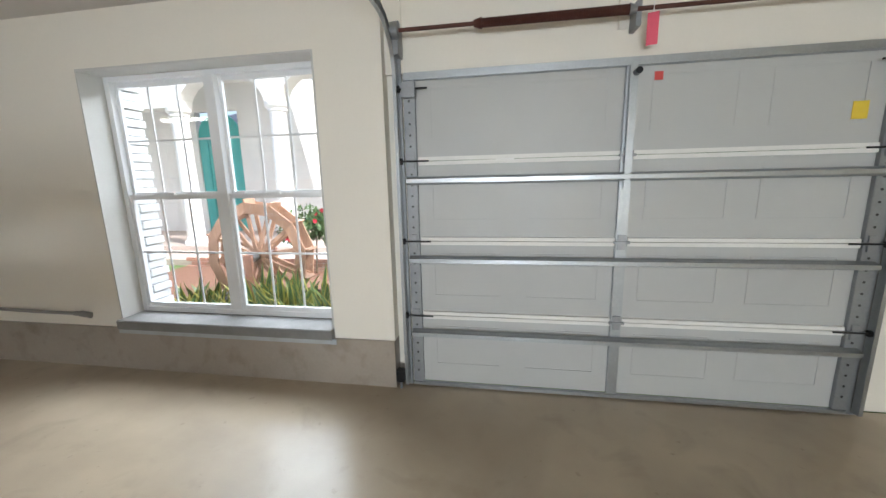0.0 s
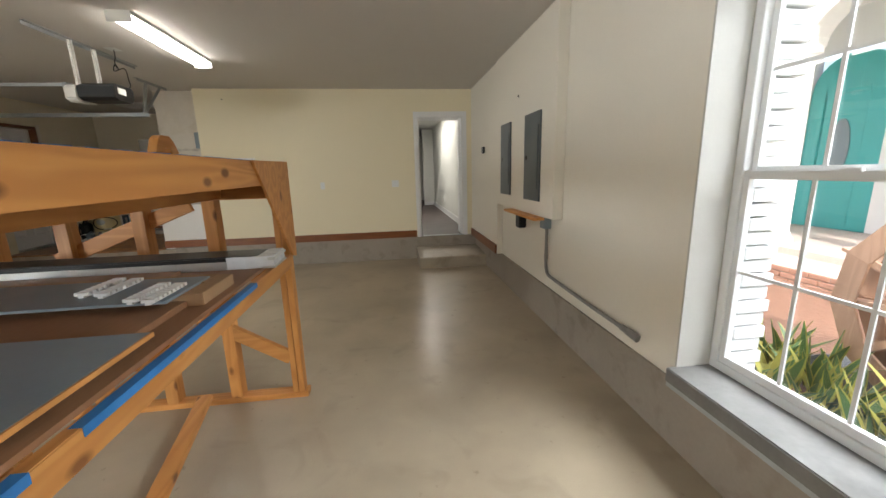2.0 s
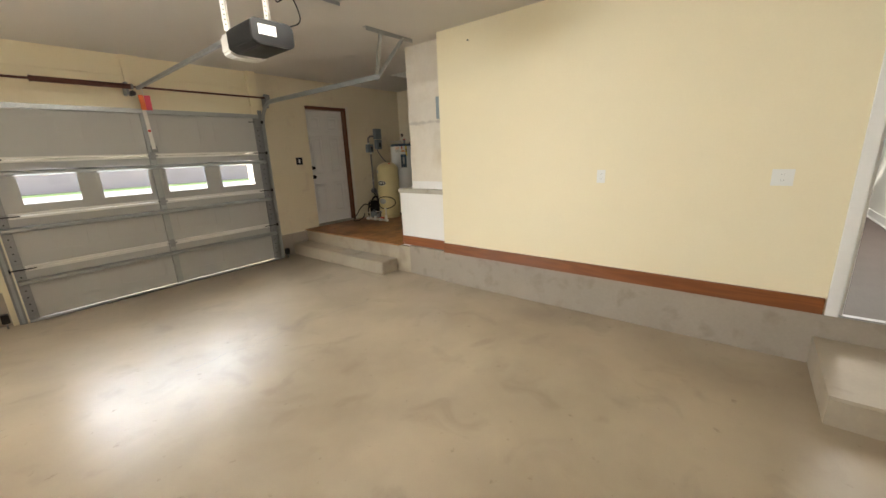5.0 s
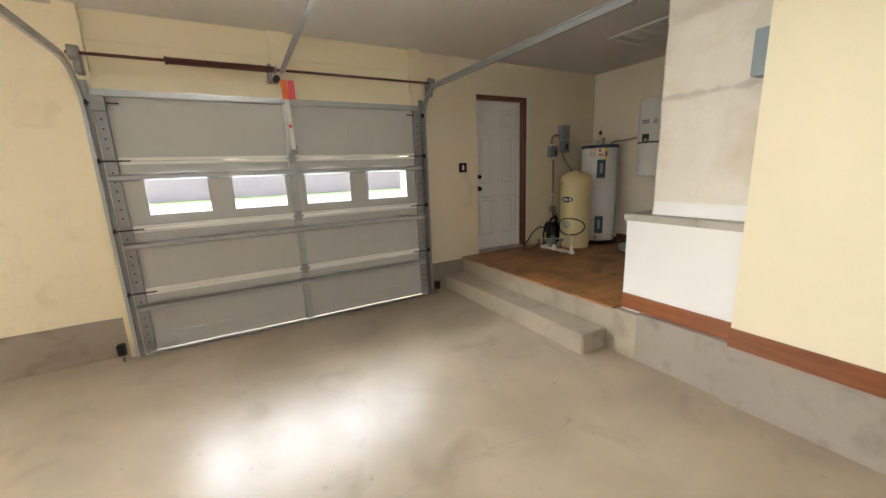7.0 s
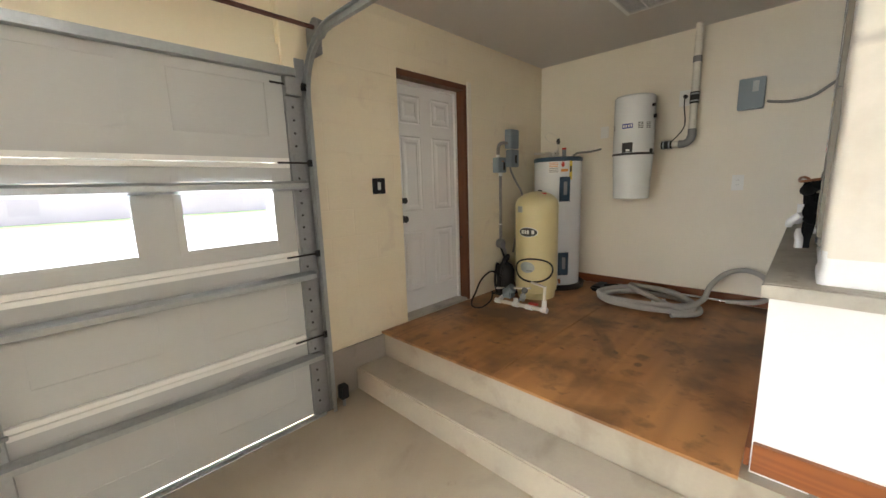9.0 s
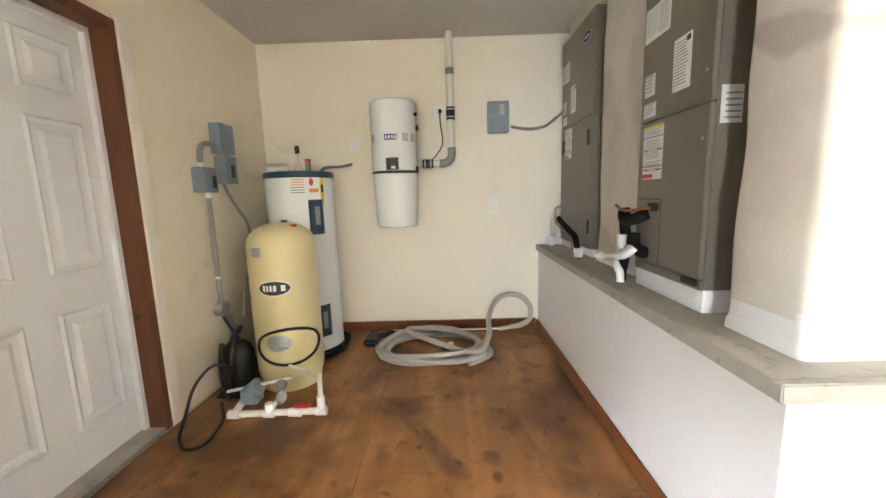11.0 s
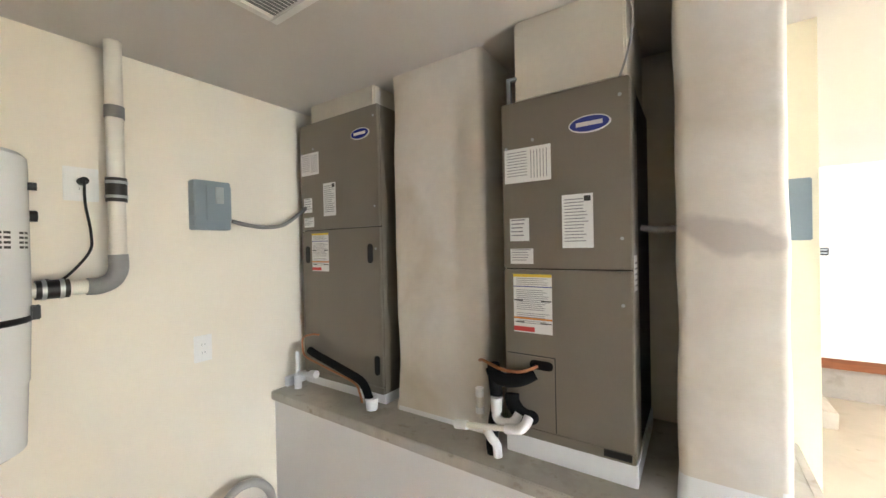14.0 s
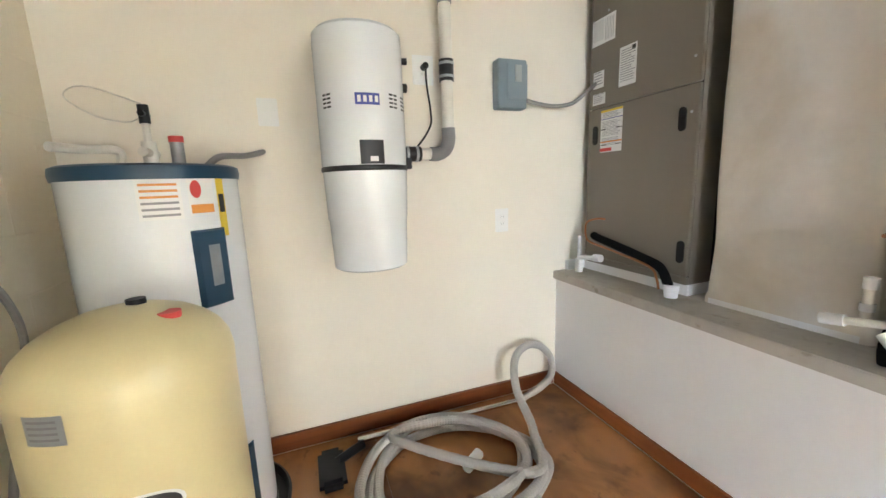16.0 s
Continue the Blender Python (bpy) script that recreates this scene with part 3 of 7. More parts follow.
def wall(name, axis, a0, a1, u0, u1, z0, z1, holes, mat, label=""):
    """A wall across axis ('x' or 'y') from a0 to a1, with holes (u0, u1, z0, z1) through it."""
    us = sorted({u0, u1, *[h[0] for h in holes], *[h[1] for h in holes]})
    zs = sorted({z0, z1, *[h[2] for h in holes], *[h[3] for h in holes]})
    us, zs = [u for u in us if u0 <= u <= u1], [z for z in zs if z0 <= z <= z1]

    def full(i, j):
        if not (0 <= i < len(us) - 1 and 0 <= j < len(zs) - 1):
            return False
        u, z = (us[i] + us[i + 1]) / 2, (zs[j] + zs[j + 1]) / 2
        return not any(h[0] < u < h[1] and h[2] < z < h[3] for h in holes)

    bm = bmesh.new()
    cache = {}

    def v(a, i, j):
        k = (a, i, j)
        if k not in cache:
            A = a1 if a else a0
            cache[k] = bm.verts.new((A, us[i], zs[j]) if axis == "x" else (us[i], A, zs[j]))
        return cache[k]

    for i in range(len(us) - 1):
        for j in range(len(zs) - 1):
            if not full(i, j):
                continue
            for a in (0, 1):
                bm.faces.new((v(a, i, j), v(a, i + 1, j), v(a, i + 1, j + 1), v(a, i, j + 1)))
            for di, dj, p, q in ((-1, 0, (i, j), (i, j + 1)), (1, 0, (i + 1, j), (i + 1, j + 1)), (0, -1, (i, j), (i + 1, j)), (0, 1, (i, j + 1), (i + 1, j + 1))):
                if not full(i + di, j + dj):
                    bm.faces.new((v(0, *p), v(0, *q), v(1, *q), v(1, *p)))
    return part(name, bm, mat, None, label, kind="structure")

# ---- large structure ----
CEIL = 2.88
PLAT = 0.39
S = "structure"
boxes("floor", [(-6.2, 5.6, -3.9, 4.2, -0.12, 0.0)], M["floor"], label="sealed beige concrete garage floor", kind=S)
boxes("ceiling", [(-8.33, 5.7, -3.84, 4.6, CEIL, CEIL + 0.12)], M["ceiling"], label="off-white textured plaster ceiling", kind=S)
boxes("floor_platform", [(-8.33, -5.60, -3.52, -1.0, 0.0, PLAT - 0.02)], M["step"], label="raised taupe concrete platform of the utility corner", kind=S)
DY0, DY1, DZ1 = 3.10, 3.87, 2.45
wall("wall_west", "x", -6.02, -5.58, -0.37, 4.4, PLAT, CEIL, [(DY0, DY1, 0.3, DZ1)], M["wall"], "cream painted end wall of the garage")
boxes("wall_west_base", [(-5.90, -5.57, -0.37, 4.2, 0.0, PLAT), (-6.1, -5.60, -1.0, -0.37, 0.0, PLAT)], M["stem"], label="taupe painted concrete base under the end wall", kind=S)
wall("wall_north", "y", 4.11, 4.42, -3.93, 1.80, 0.38, CEIL, [(-0.66, 1.31, 0.3, 2.48)], M["wall_n"], "pale cream wall beside the planted court")
boxes("wall_north_end", [(-5.58, -3.93, 4.03, 4.42, 0.38, CEIL)], M["wall_n"], label="pale cream wall beside the hall door", kind=S)
boxes("wall_panel_chase", [(-3.928, -2.11, 4.01, 4.11, 1.09, CEIL)], M["wall_n"], label="boxed-out pale cream wall that holds the breaker panels", bevel=0.006, kind=S)
boxes("wall_north_base", [(-5.57, 1.80, 4.09, 4.42, 0.0, 0.38)], M["stem"], label="taupe painted concrete base under the window wall", kind=S)
wall("wall_north_header", "y", 4.215, 4.42, 1.80, 5.6, 0.0, CEIL, [(1.96, 4.87, -0.1, 2.24)], M["wall_n"], "cream boarded header over the garage door")
boxes("wall_east", [(5.6, 5.75, -3.95, 4.42, 0.0, CEIL)], M["wall"], label="plain cream wall closing the garage", kind=S)
# the first hole is an added opening, out of view, for the fill lamp
wall("wall_south", "y", -3.84, -3.52, -8.33, 5.6, 0.0, CEIL, [(1.25, 4.35, 0.93, 2.17), (-4.90, -2.18, -0.1, 2.21), (-6.71, -5.87, PLAT, 2.47)], M["wall_block"], "cream painted block wall")
boxes("wall_south_base", [(-5.60, -5.06, -3.53, -3.505, 0.0, 0.36), (-2.02, 5.6, -3.53, -3.505, 0.0, 0.36)], M["stem"], label="taupe painted foot of the block wall", kind=S)
boxes("wall_utility_back", [(-8.33, -8.11, -3.52, -0.37, PLAT - 0.02, CEIL)], M["wall_u"], label="cream wall behind the water heater", kind=S)
boxes("wall_low", [(-8.11, -5.665, -1.175, -1.0, PLAT - 0.02, 1.10)], M["white_wall"], label="white painted low wall", kind=S)
boxes("wall_low_end", [(-5.87, -5.665, -1.0, -0.37, PLAT, 1.10)], M["white_wall"], label="white painted end of the low wall", kind=S)
boxes("wall_closet_back", [(-8.11, -5.77, -0.42, -0.37, PLAT, CEIL)], M["wall_u"], label="cream back wall of the equipment closet", kind=S)
boxes("ledge", [(-8.11, -5.685, -1.20, -0.42, 1.10, 1.15), (-5.685, -5.652, -1.20, -0.37, 1.10, 1.15)], M["sill"], label="worn grey concrete ledge on the low wall", kind=S, bevel=0.004)


def pier(name, x0, x1, y0, y1, label, mat="plaster", foot=0.0):
    """A pier of hand-laid plaster with soft, uneven arrises."""
    bm = bmesh.new()
    nz = 70
    rr = 0.028
    prof = []
    for cx, cy, a0 in ((x1 - rr, y1 - rr, 0), (x0 + rr, y1 - rr, 90), (x0 + rr, y0 + rr, 180), (x1 - rr, y0 + rr, 270)):
        for k in range(4):
            a = radians(a0 + k * 30)
            prof.append((cx + rr * math.cos(a), cy + rr * math.sin(a)))
    rings = []
    for i in range(nz + 1):
        z = 1.15 + (CEIL - 1.15) * i / nz
        ring = []
        for x, y in prof:
            d = noise.noise(Vector((x * 3, y * 3, z * 3.2))) * 0.009 + (0.006 if i < 2 else 0)
            mx, my = (x0 + x1) / 2, (y0 + y1) / 2
            ring.append(bm.verts.new((x + d * (1 if x > mx else -1), y + d * (1 if y > my else -1), z)))
        rings.append(ring)
    n = len(prof)
    for a, b in zip(rings, rings[1:]):
        for i in range(n):
            bm.faces.new((a[i], a[(i + 1) % n], b[(i + 1) % n], b[i]))
    o = part(name, bm, M[mat], None, label, smooth=True, kind=S)
    o.data.materials.append(M["trim"])
    for f in o.data.polygons:
        if f.center.z < 1.15 + foot + 0.03 * noise.noise(f.center * 9):
            f.material_index = 1


pier("wall_pier", -7.30, -6.77, -0.98, -0.42, "rough plastered pier between the air handlers")
pier("wall_end_pier", -6.045, -5.77, -1.05, -0.40, "rough plastered end pier with a grey smear and a white painted foot", "plaster_smeared", 0.10)
# step below the hall door, its top falling slightly to the front
bm = bmesh.new()
prof = [(-5.57, 0), (-4.79, 0), (-4.785, 0.165), (-4.80, 0.18), (-5.57, 0.215)]
a = [bm.verts.new((x, 3.0, z)) for x, z in prof]
b = [bm.verts.new((x, 4.09, z)) for x, z in prof]
bm.faces.new(a)
bm.faces.new(b[::-1])
for i in range(5):
    bm.faces.new((a[(i + 1) % 5], a[i], b[i], b[(i + 1) % 5]))
part("step_hall", bm, M["step"], None, "single taupe concrete step below the hall door", kind=S)
boxes("step_platform", [(-5.60, -5.31, -3.50, -1.26, 0.0, 0.18)], M["step"], label="long taupe concrete step before the platform", bevel=0.01, kind=S)
fp = boxes("floor_plywood", [(-8.10, -5.58, -3.51, -1.20, PLAT - 0.02, PLAT - 0.012)], M["ply_floor"], label="worn brown plywood sheets on the platform", kind=S)
for q in ((-8.09, -5.575, -3.51, -2.40), (-8.09, -5.575, -2.396, -1.20)):
    boxes("plywood_sheet", [(*q, PLAT - 0.012, PLAT - 0.001)], M["ply_floor"], fp, bevel=0.0015)
# red-brown base boards
boxes("baseboard_west", [(-5.58, -5.555, -0.37, 3.02, 0.392, 0.51)], M["redwood"], label="red-brown timber base board of the end wall", bevel=0.002, kind=S)
boxes("baseboard_pier", [(-5.665, -5.64, -1.17, -0.372, 0.392, 0.51)], M["redwood"], label="red-brown timber base board of the low wall end", bevel=0.002, kind=S)
boxes("baseboard_north", [(-5.555, -3.95, 4.005, 4.03, 0.385, 0.51)], M["redwood_x"], label="red-brown timber base board beside the door", bevel=0.002, kind=S)
boxes("baseboard_low_wall", [(-8.09, -5.67, -1.195, -1.177, 0.39, 0.47)], M["redwood_x"], label="red-brown timber base board of the low wall", bevel=0.002, kind=S)
boxes("baseboard_utility", [(-8.11, -8.09, -3.0, -1.198, 0.39, 0.48)], M["redwood"], label="red-brown timber base board of the utility wall", bevel=0.002, kind=S)

# hairline crack in the floor
bm = bmesh.new()
pts, x, y = [], -4.60, -0.75
for k in range(34):
    pts.append((x, y))
    x += 0.055
    y += random.uniform(-0.03, 0.035) - 0.012
for (xa, ya), (xb, yb) in zip(pts, pts[1:]):
    q = [bm.verts.new(p) for p in ((xa, ya - 0.0015, 0.0006), (xb, yb - 0.0015, 0.0006), (xb, yb + 0.0015, 0.0006), (xa, ya + 0.0015, 0.0006))]
    bm.faces.new(q)
part("floor_crack", bm, M["ink"], None, "hairline crack in the concrete floor", kind=S)

# ---- hall door and hall ----
door1 = boxes("door_frame", [(-5.58, -5.558, DY0 - 0.07, DY0, PLAT, DZ1 + 0.07), (-5.58, -5.558, DY1, DY1 + 0.07, PLAT, DZ1 + 0.07), (-5.58, -5.558, DY0, DY1, DZ1, DZ1 + 0.07),
                     (-6.02, -5.58, DY0, DY0 + 0.02, PLAT, DZ1), (-6.02, -5.58, DY1 - 0.02, DY1, PLAT, DZ1), (-6.02, -5.58, DY0 + 0.02, DY1 - 0.02, DZ1 - 0.02, DZ1),
                     (-5.76, -5.72, DY0 + 0.02, DY0 + 0.032, PLAT, DZ1 - 0.02), (-5.76, -5.72, DY1 - 0.032, DY1 - 0.02, PLAT, DZ1 - 0.02)],
              M["trim"], label="white painted casing of the hall door", bevel=0.003, kind=S)
boxes("door_threshold", [(-5.61, -5.562, DY0, DY1, PLAT, PLAT + 0.014)], M["galv"], label="metal threshold of the hall door", bevel=0.003, kind=S)
hd = thing("hall_door", "white hall door standing open into the hall, with black hinges", "door")
HINGE = Matrix.Translation((-6.02, DY0 + 0.02, PLAT + 0.02)) @ pose(0, 0, 0, 0, 0, -2)
bm = bmesh.new()
bm_box(bm, -0.72, 0, -0.035, 0.0, 0, 2.03, HINGE)
part("slab", bm, M["trim"], hd, bevel=0.002)
boxes("hinge", [(-5.75, -5.715, DY0 + 0.018, DY0 + 0.03, z, z + 0.1) for z in (0.62, 1.38, 2.12)], M["black"], hd, "black hinge")
bm = bmesh.new()
bm_cyl(bm, (-6.64, DY0 + 0.02, 1.36), (-6.64, DY0 + 0.07, 1.36), 0.03)
part("knob", bm, M["black"], hd, "black round knob")
boxes("floor_hall", [(-14.0, -6.02, 2.6, 4.4, PLAT - 0.1, PLAT), (-6.02, -5.61, DY0, DY1, PLAT, PLAT + 0.004)], M["carpet"], label="dark wooden hall floor", kind=S)
boxes("wall_hall", [(-14.0, -6.02, 4.05, 4.15, PLAT, CEIL), (-14.0, -6.7, 2.5, 2.6, PLAT, CEIL), (-14.1, -14.0, 2.5, 4.2, PLAT, CEIL), (-9.6, -9.5, 2.6, 3.35, PLAT, CEIL), (-6.7, -6.02, 2.6, 2.7, PLAT, CEIL), (-11.8, -11.7, 3.7, 4.05, PLAT, CEIL)],
      M["hallwall"], label="white hall walls", kind=S)
boxes("ceiling_hall", [(-14.0, -8.6, 2.5, 4.5, CEIL, CEIL + 0.1)], M["hallwall"], label="white hall ceiling", kind=S)
boxes("baseboard_hall", [(-11.7, -6.03, 4.03, 4.05, PLAT, PLAT + 0.12), (-9.5, -9.48, 2.6, 3.35, PLAT, PLAT + 0.12), (-11.8, -6.03, 4.015, 4.03, PLAT, PLAT + 0.02), (-11.7, -11.69, 3.7, 4.03, PLAT, PLAT + 0.12)], M["trim"], label="white hall base boards", kind=S, bevel=0.003)
ho = thing("hall_switch_plate", "white switch plate in the hall", "switch")
boxes("plate", [(-6.85, -6.78, 4.04, 4.05, 1.52, 1.64)], M["white_pl"], ho, bevel=0.002)
ho2 = thing("hall_outlet", "white outlet low on the hall wall", "outlet")
boxes("plate", [(-9.30, -9.23, 4.04, 4.05, 0.72, 0.84)], M["white_pl"], ho2, bevel=0.002)

# ---- window ----
WX0, WX1, WZ0, WZ1 = -0.66, 1.31, 0.46, 2.48
boxes("window_sill", [(WX0 - 0.0, WX1 + 0.0, 4.05, 4.42, 0.38, WZ0)], M["sill_dark"], label="rough grey concrete window sill", bevel=0.006, kind=S)
boxes("trim_sill_line", [(WX0 - 0.02, WX1 + 0.02, 4.078, 4.09, 0.335, 0.378)], M["sill_paint"], label="pale bluish painted line below the sill", kind=S, bevel=0.002)
boxes("window_lining", [(WX0, WX0 + 0.012, 4.105, 4.30, WZ0, WZ1), (WX1 - 0.012, WX1, 4.105, 4.30, WZ0, WZ1), (WX0 + 0.012, WX1 - 0.012, 4.105, 4.30, WZ1 - 0.012, WZ1)], M["lining"], label="white painted lining of the window opening", kind=S)
win = thing("window", "white twin sash window with grilles between the panes", "window")
XM = (WX0 + WX1) / 2
boxes("window_frame", [(WX0 + 0.012, WX0 + 0.06, 4.30, 4.38, WZ0, WZ1 - 0.012), (WX1 - 0.06, WX1 - 0.012, 4.30, 4.38, WZ0, WZ1 - 0.012), (WX0 + 0.06, WX1 - 0.06, 4.30, 4.38, WZ1 - 0.05, WZ1 - 0.012),
                       (WX0 + 0.06, WX1 - 0.06, 4.30, 4.38, WZ0, WZ0 + 0.045), (XM - 0.045, XM + 0.045, 4.295, 4.38, WZ0 + 0.045, WZ1 - 0.05)], M["vinyl"], win, bevel=0.003)
for k, (a, b) in enumerate(((WX0 + 0.06, XM - 0.045), (XM + 0.045, WX1 - 0.06))):
    for up, (z0, z1, y0) in enumerate(((WZ0 + 0.045, 1.51, 4.31), (1.49, WZ1 - 0.05, 4.345))):
        boxes("sash", [(a, a + 0.03, y0, y0 + 0.03, z0, z1), (b - 0.03, b, y0, y0 + 0.03, z0, z1), (a + 0.03, b - 0.03, y0, y0 + 0.03, z0, z0 + 0.04), (a + 0.03, b - 0.03, y0, y0 + 0.03, z1 - 0.04, z1)], M["vinyl"], win, bevel=0.002)
        w3, zm = (b - a - 0.06) / 3, (z0 + z1) / 2
        boxes("grille", [(a + 0.03 + w3 * i - 0.008, a + 0.03 + w3 * i + 0.008, y0 + 0.012, y0 + 0.02, z0 + 0.04, z1 - 0.04) for i in (1, 2)] + [(a + 0.03, b - 0.03, y0 + 0.0115, y0 + 0.0205, zm - 0.008, zm + 0.008)], M["vinyl"], win)
        g = boxes("pane", [(a + 0.028, b - 0.028, y0 + 0.022, y0 + 0.026, z0 + 0.038, z1 - 0.038)], M["glass"], win, "clear window glass")
        g.visible_shadow = False
    boxes("sash_lock", [((a + b) / 2 - 0.035, (a + b) / 2 + 0.035, 4.29, 4.31, 1.505, 1.522)], M["vinyl"], win, "small white sash lock", bevel=0.003)

# made-up window, out of view, round the south fill lamp
sw = thing("window", "unseen white window added in the block wall around a fill lamp", "window")
boxes("window_frame", [(1.25, 1.30, -3.93, -3.87, 0.93, 2.17), (4.30, 4.35, -3.93, -3.87, 0.93, 2.17), (1.30, 4.30, -3.93, -3.87, 0.93, 0.98), (1.30, 4.30, -3.93, -3.87, 2.12, 2.17)], M["vinyl"], sw, bevel=0.003)
g = boxes("pane", [(1.30, 4.30, -3.90, -3.895, 0.98, 2.12)], M["glass"], sw)
g.visible_shadow = False

# ---- garage doors ----
def garage_door(name, x0, x1, inner, sgn, zs, windows, label):
    """A sectional door. inner: the y of its inner skin; sgn: the side of the room (+1 when the room lies towards +y)."""
    d = thing(name, label, "garage door")
    xc = (x0 + x1) / 2

    def Y(a, b):
        return (inner + sgn * a, inner + sgn * b) if sgn > 0 else (inner + sgn * b, inner + sgn * a)

    halves = ((x0 + 0.09, xc - 0.04), (xc + 0.04, x1 - 0.09))
    for i, (z0, z1) in enumerate(zip(zs, zs[1:])):
        sec = None
        holes = windows if (windows and i == 2) else []
        # skin
        bm = bmesh.new()
        y0, y1 = Y(-0.03, 0)
        us = sorted({x0, x1, *[h[0] for h in holes], *[h[1] for h in holes]})
        for a, b in zip(us, us[1:]):
            m = (a + b) / 2
            hh = [h for h in holes if h[0] < m < h[1]]
            if hh:
                bm_box(bm, a, b, y0, y1, z0 + 0.003, hh[0][2])
                bm_box(bm, a, b, y0, y1, hh[0][3], z1 - 0.003)
            else:
                bm_box(bm, a, b, y0, y1, z0 + 0.003, z1 - 0.003)
        sec = part("section", bm, M["gdoor"], d)
        # raised rectangles pressed into the skin
        if not holes:
            bm = bmesh.new()
            for a, b in halves:
                w = (b - a) / 2
                for k in (0, 1):
                    p, q = a + w * k + 0.09, a + w * (k + 1) - 0.09
                    for aa, bb, cc, dd in ((p, q, z0 + 0.15, z0 + 0.156), (p, q, z1 - 0.10, z1 - 0.094), (p, p + 0.006, z0 + 0.156, z1 - 0.10), (q - 0.006, q, z0 + 0.156, z1 - 0.10)):
                        bm_box(bm, aa, bb, *Y(0, 0.004), cc, dd)
            part("pressed_outline", bm, M["gdoor"], sec)
        for h in holes:
            g = boxes("pane", [(h[0] + 0.01, h[1] - 0.01, *Y(-0.018, -0.014), h[2] + 0.01, h[3] - 0.01)], M["glass"], sec, "clear pane")
            g.visible_shadow = False
            boxes("pane_frame", [(h[0] - 0.02, h[0] + 0.012, *Y(0, 0.012), h[2] - 0.02, h[3] + 0.02), (h[1] - 0.012, h[1] + 0.02, *Y(0, 0.012), h[2] - 0.02, h[3] + 0.02),
                                 (h[0] + 0.012, h[1] - 0.012, *Y(0, 0.012), h[2] - 0.02, h[2] + 0.012), (h[0] + 0.012, h[1] - 0.012, *Y(0, 0.012), h[3] - 0.012, h[3] + 0.02)], M["gdoor"], sec, bevel=0.003)
        # stiles
        boxes("stile", [(xc - 0.035, xc + 0.035, *Y(0, 0.03), z0 + 0.004, z1 - 0.004)], M["galv"], d, "galvanised centre stile", bevel=0.002)
        for a, b in ((x0, x0 + 0.08), (x1 - 0.08, x1)):
            st = boxes("stile", [(a, b, *Y(0, 0.03), z0 + 0.004, z1 - 0.004)], M["galv_dark"], d, "punched steel end stile", bevel=0.002)
            cyls("bolt_hole", [((((a + b) / 2), inner + sgn * 0.028, z0 + 0.1 + 0.075 * k), ((a + b) / 2, inner + sgn * 0.032, z0 + 0.1 + 0.075 * k), 0.008) for k in range(6)], M["ink_black"], st, "dark bolt hole", seg=8)
        # strut below the joint, white foam edge at the joint
        if i < len(zs) - 2:
            for a, b in halves:
                boxes("foam_edge", [(a, b, *Y(0, 0.028), z1 - 0.028, z1 - 0.002), (a, b, *Y(0, 0.028), z1 + 0.002, z1 + 0.028)], M["gwhite"], d, "white insulation edge", bevel=0.002)
            bm = bmesh.new()
            zc = z1 - 0.135
            prof = [(0, -0.028), (0.012, -0.028), (0.03, -0.018), (0.055, -0.014), (0.055, 0.014), (0.03, 0.018), (0.012, 0.028), (0, 0.028)]
            v0 = [bm.verts.new((x0 + 0.01, inner + sgn * (0.031 + p), zc + q)) for p, q in prof]
            v1 = [bm.verts.new((x1 - 0.01, inner + sgn * (0.031 + p), zc + q)) for p, q in prof]
            for k in range(len(prof)):
                j = (k + 1) % len(prof)
                bm.faces.new((v0[k], v0[j], v1[j], v1[k]))
            bm.faces.new(v0[::-1])
            bm.faces.new(v1)
            part("strut", bm, M["galv"], d, "galvanised stiffening strut")
            # hinges with rollers
            for a in (x0 + 0.04, xc, x1 - 0.04):
                boxes("hinge", [(a - 0.025, a + 0.025, *Y(0.03, 0.042), z1 - 0.05, z1 + 0.05), (a - 0.05, a + 0.05, *Y(0.03, 0.05), z1 - 0.008, z1 + 0.008)], M["galv_dark"], d, "steel hinge", bevel=0.002)
    for a, s in ((x0, -1), (x1, 1)):
        for z in list(zs[1:-1]) + [zs[-1] - 0.1]:
            cyls("roller", [((a + s * 0.045, inner + sgn * 0.05, z), (a - s * 0.17, inner + sgn * 0.05, z), 0.006), ((a + s * 0.02, inner + sgn * 0.05, z), (a + s * 0.045, inner + sgn * 0.05, z), 0.022)], M["black"], d, "black roller on its stem")
        boxes("top_bracket", [(min(a, a - s * 0.09), max(a, a - s * 0.09), *Y(0.03, 0.075), zs[-1] - 0.16, zs[-1] - 0.06)], M["galv_dark"], d, "steel roller bracket", bevel=0.004)
    # top strut, bottom rail and seal
    boxes("strut", [(x0 + 0.01, x1 - 0.01, *Y(0.0, 0.05), zs[-1] - 0.045, zs[-1] - 0.035), (x0 + 0.01, x1 - 0.01, *Y(0.0, 0.012), zs[-1] - 0.035, zs[-1] + 0.012), (x0 + 0.01, x1 - 0.01, *Y(0.038, 0.05), zs[-1] - 0.035, zs[-1])], M["galv"], d, "galvanised top strut", bevel=0.002)
    boxes("bottom_rail", [(x0, x1, *Y(0.0, 0.035), 0.012, 0.035)], M["galv"], d, "galvanised bottom rail", bevel=0.002)
    boxes("seal", [(x0, x1, *Y(-0.03, 0.0), 0.0, 0.012)], M["rubber"], d, "black rubber seal")
    return d


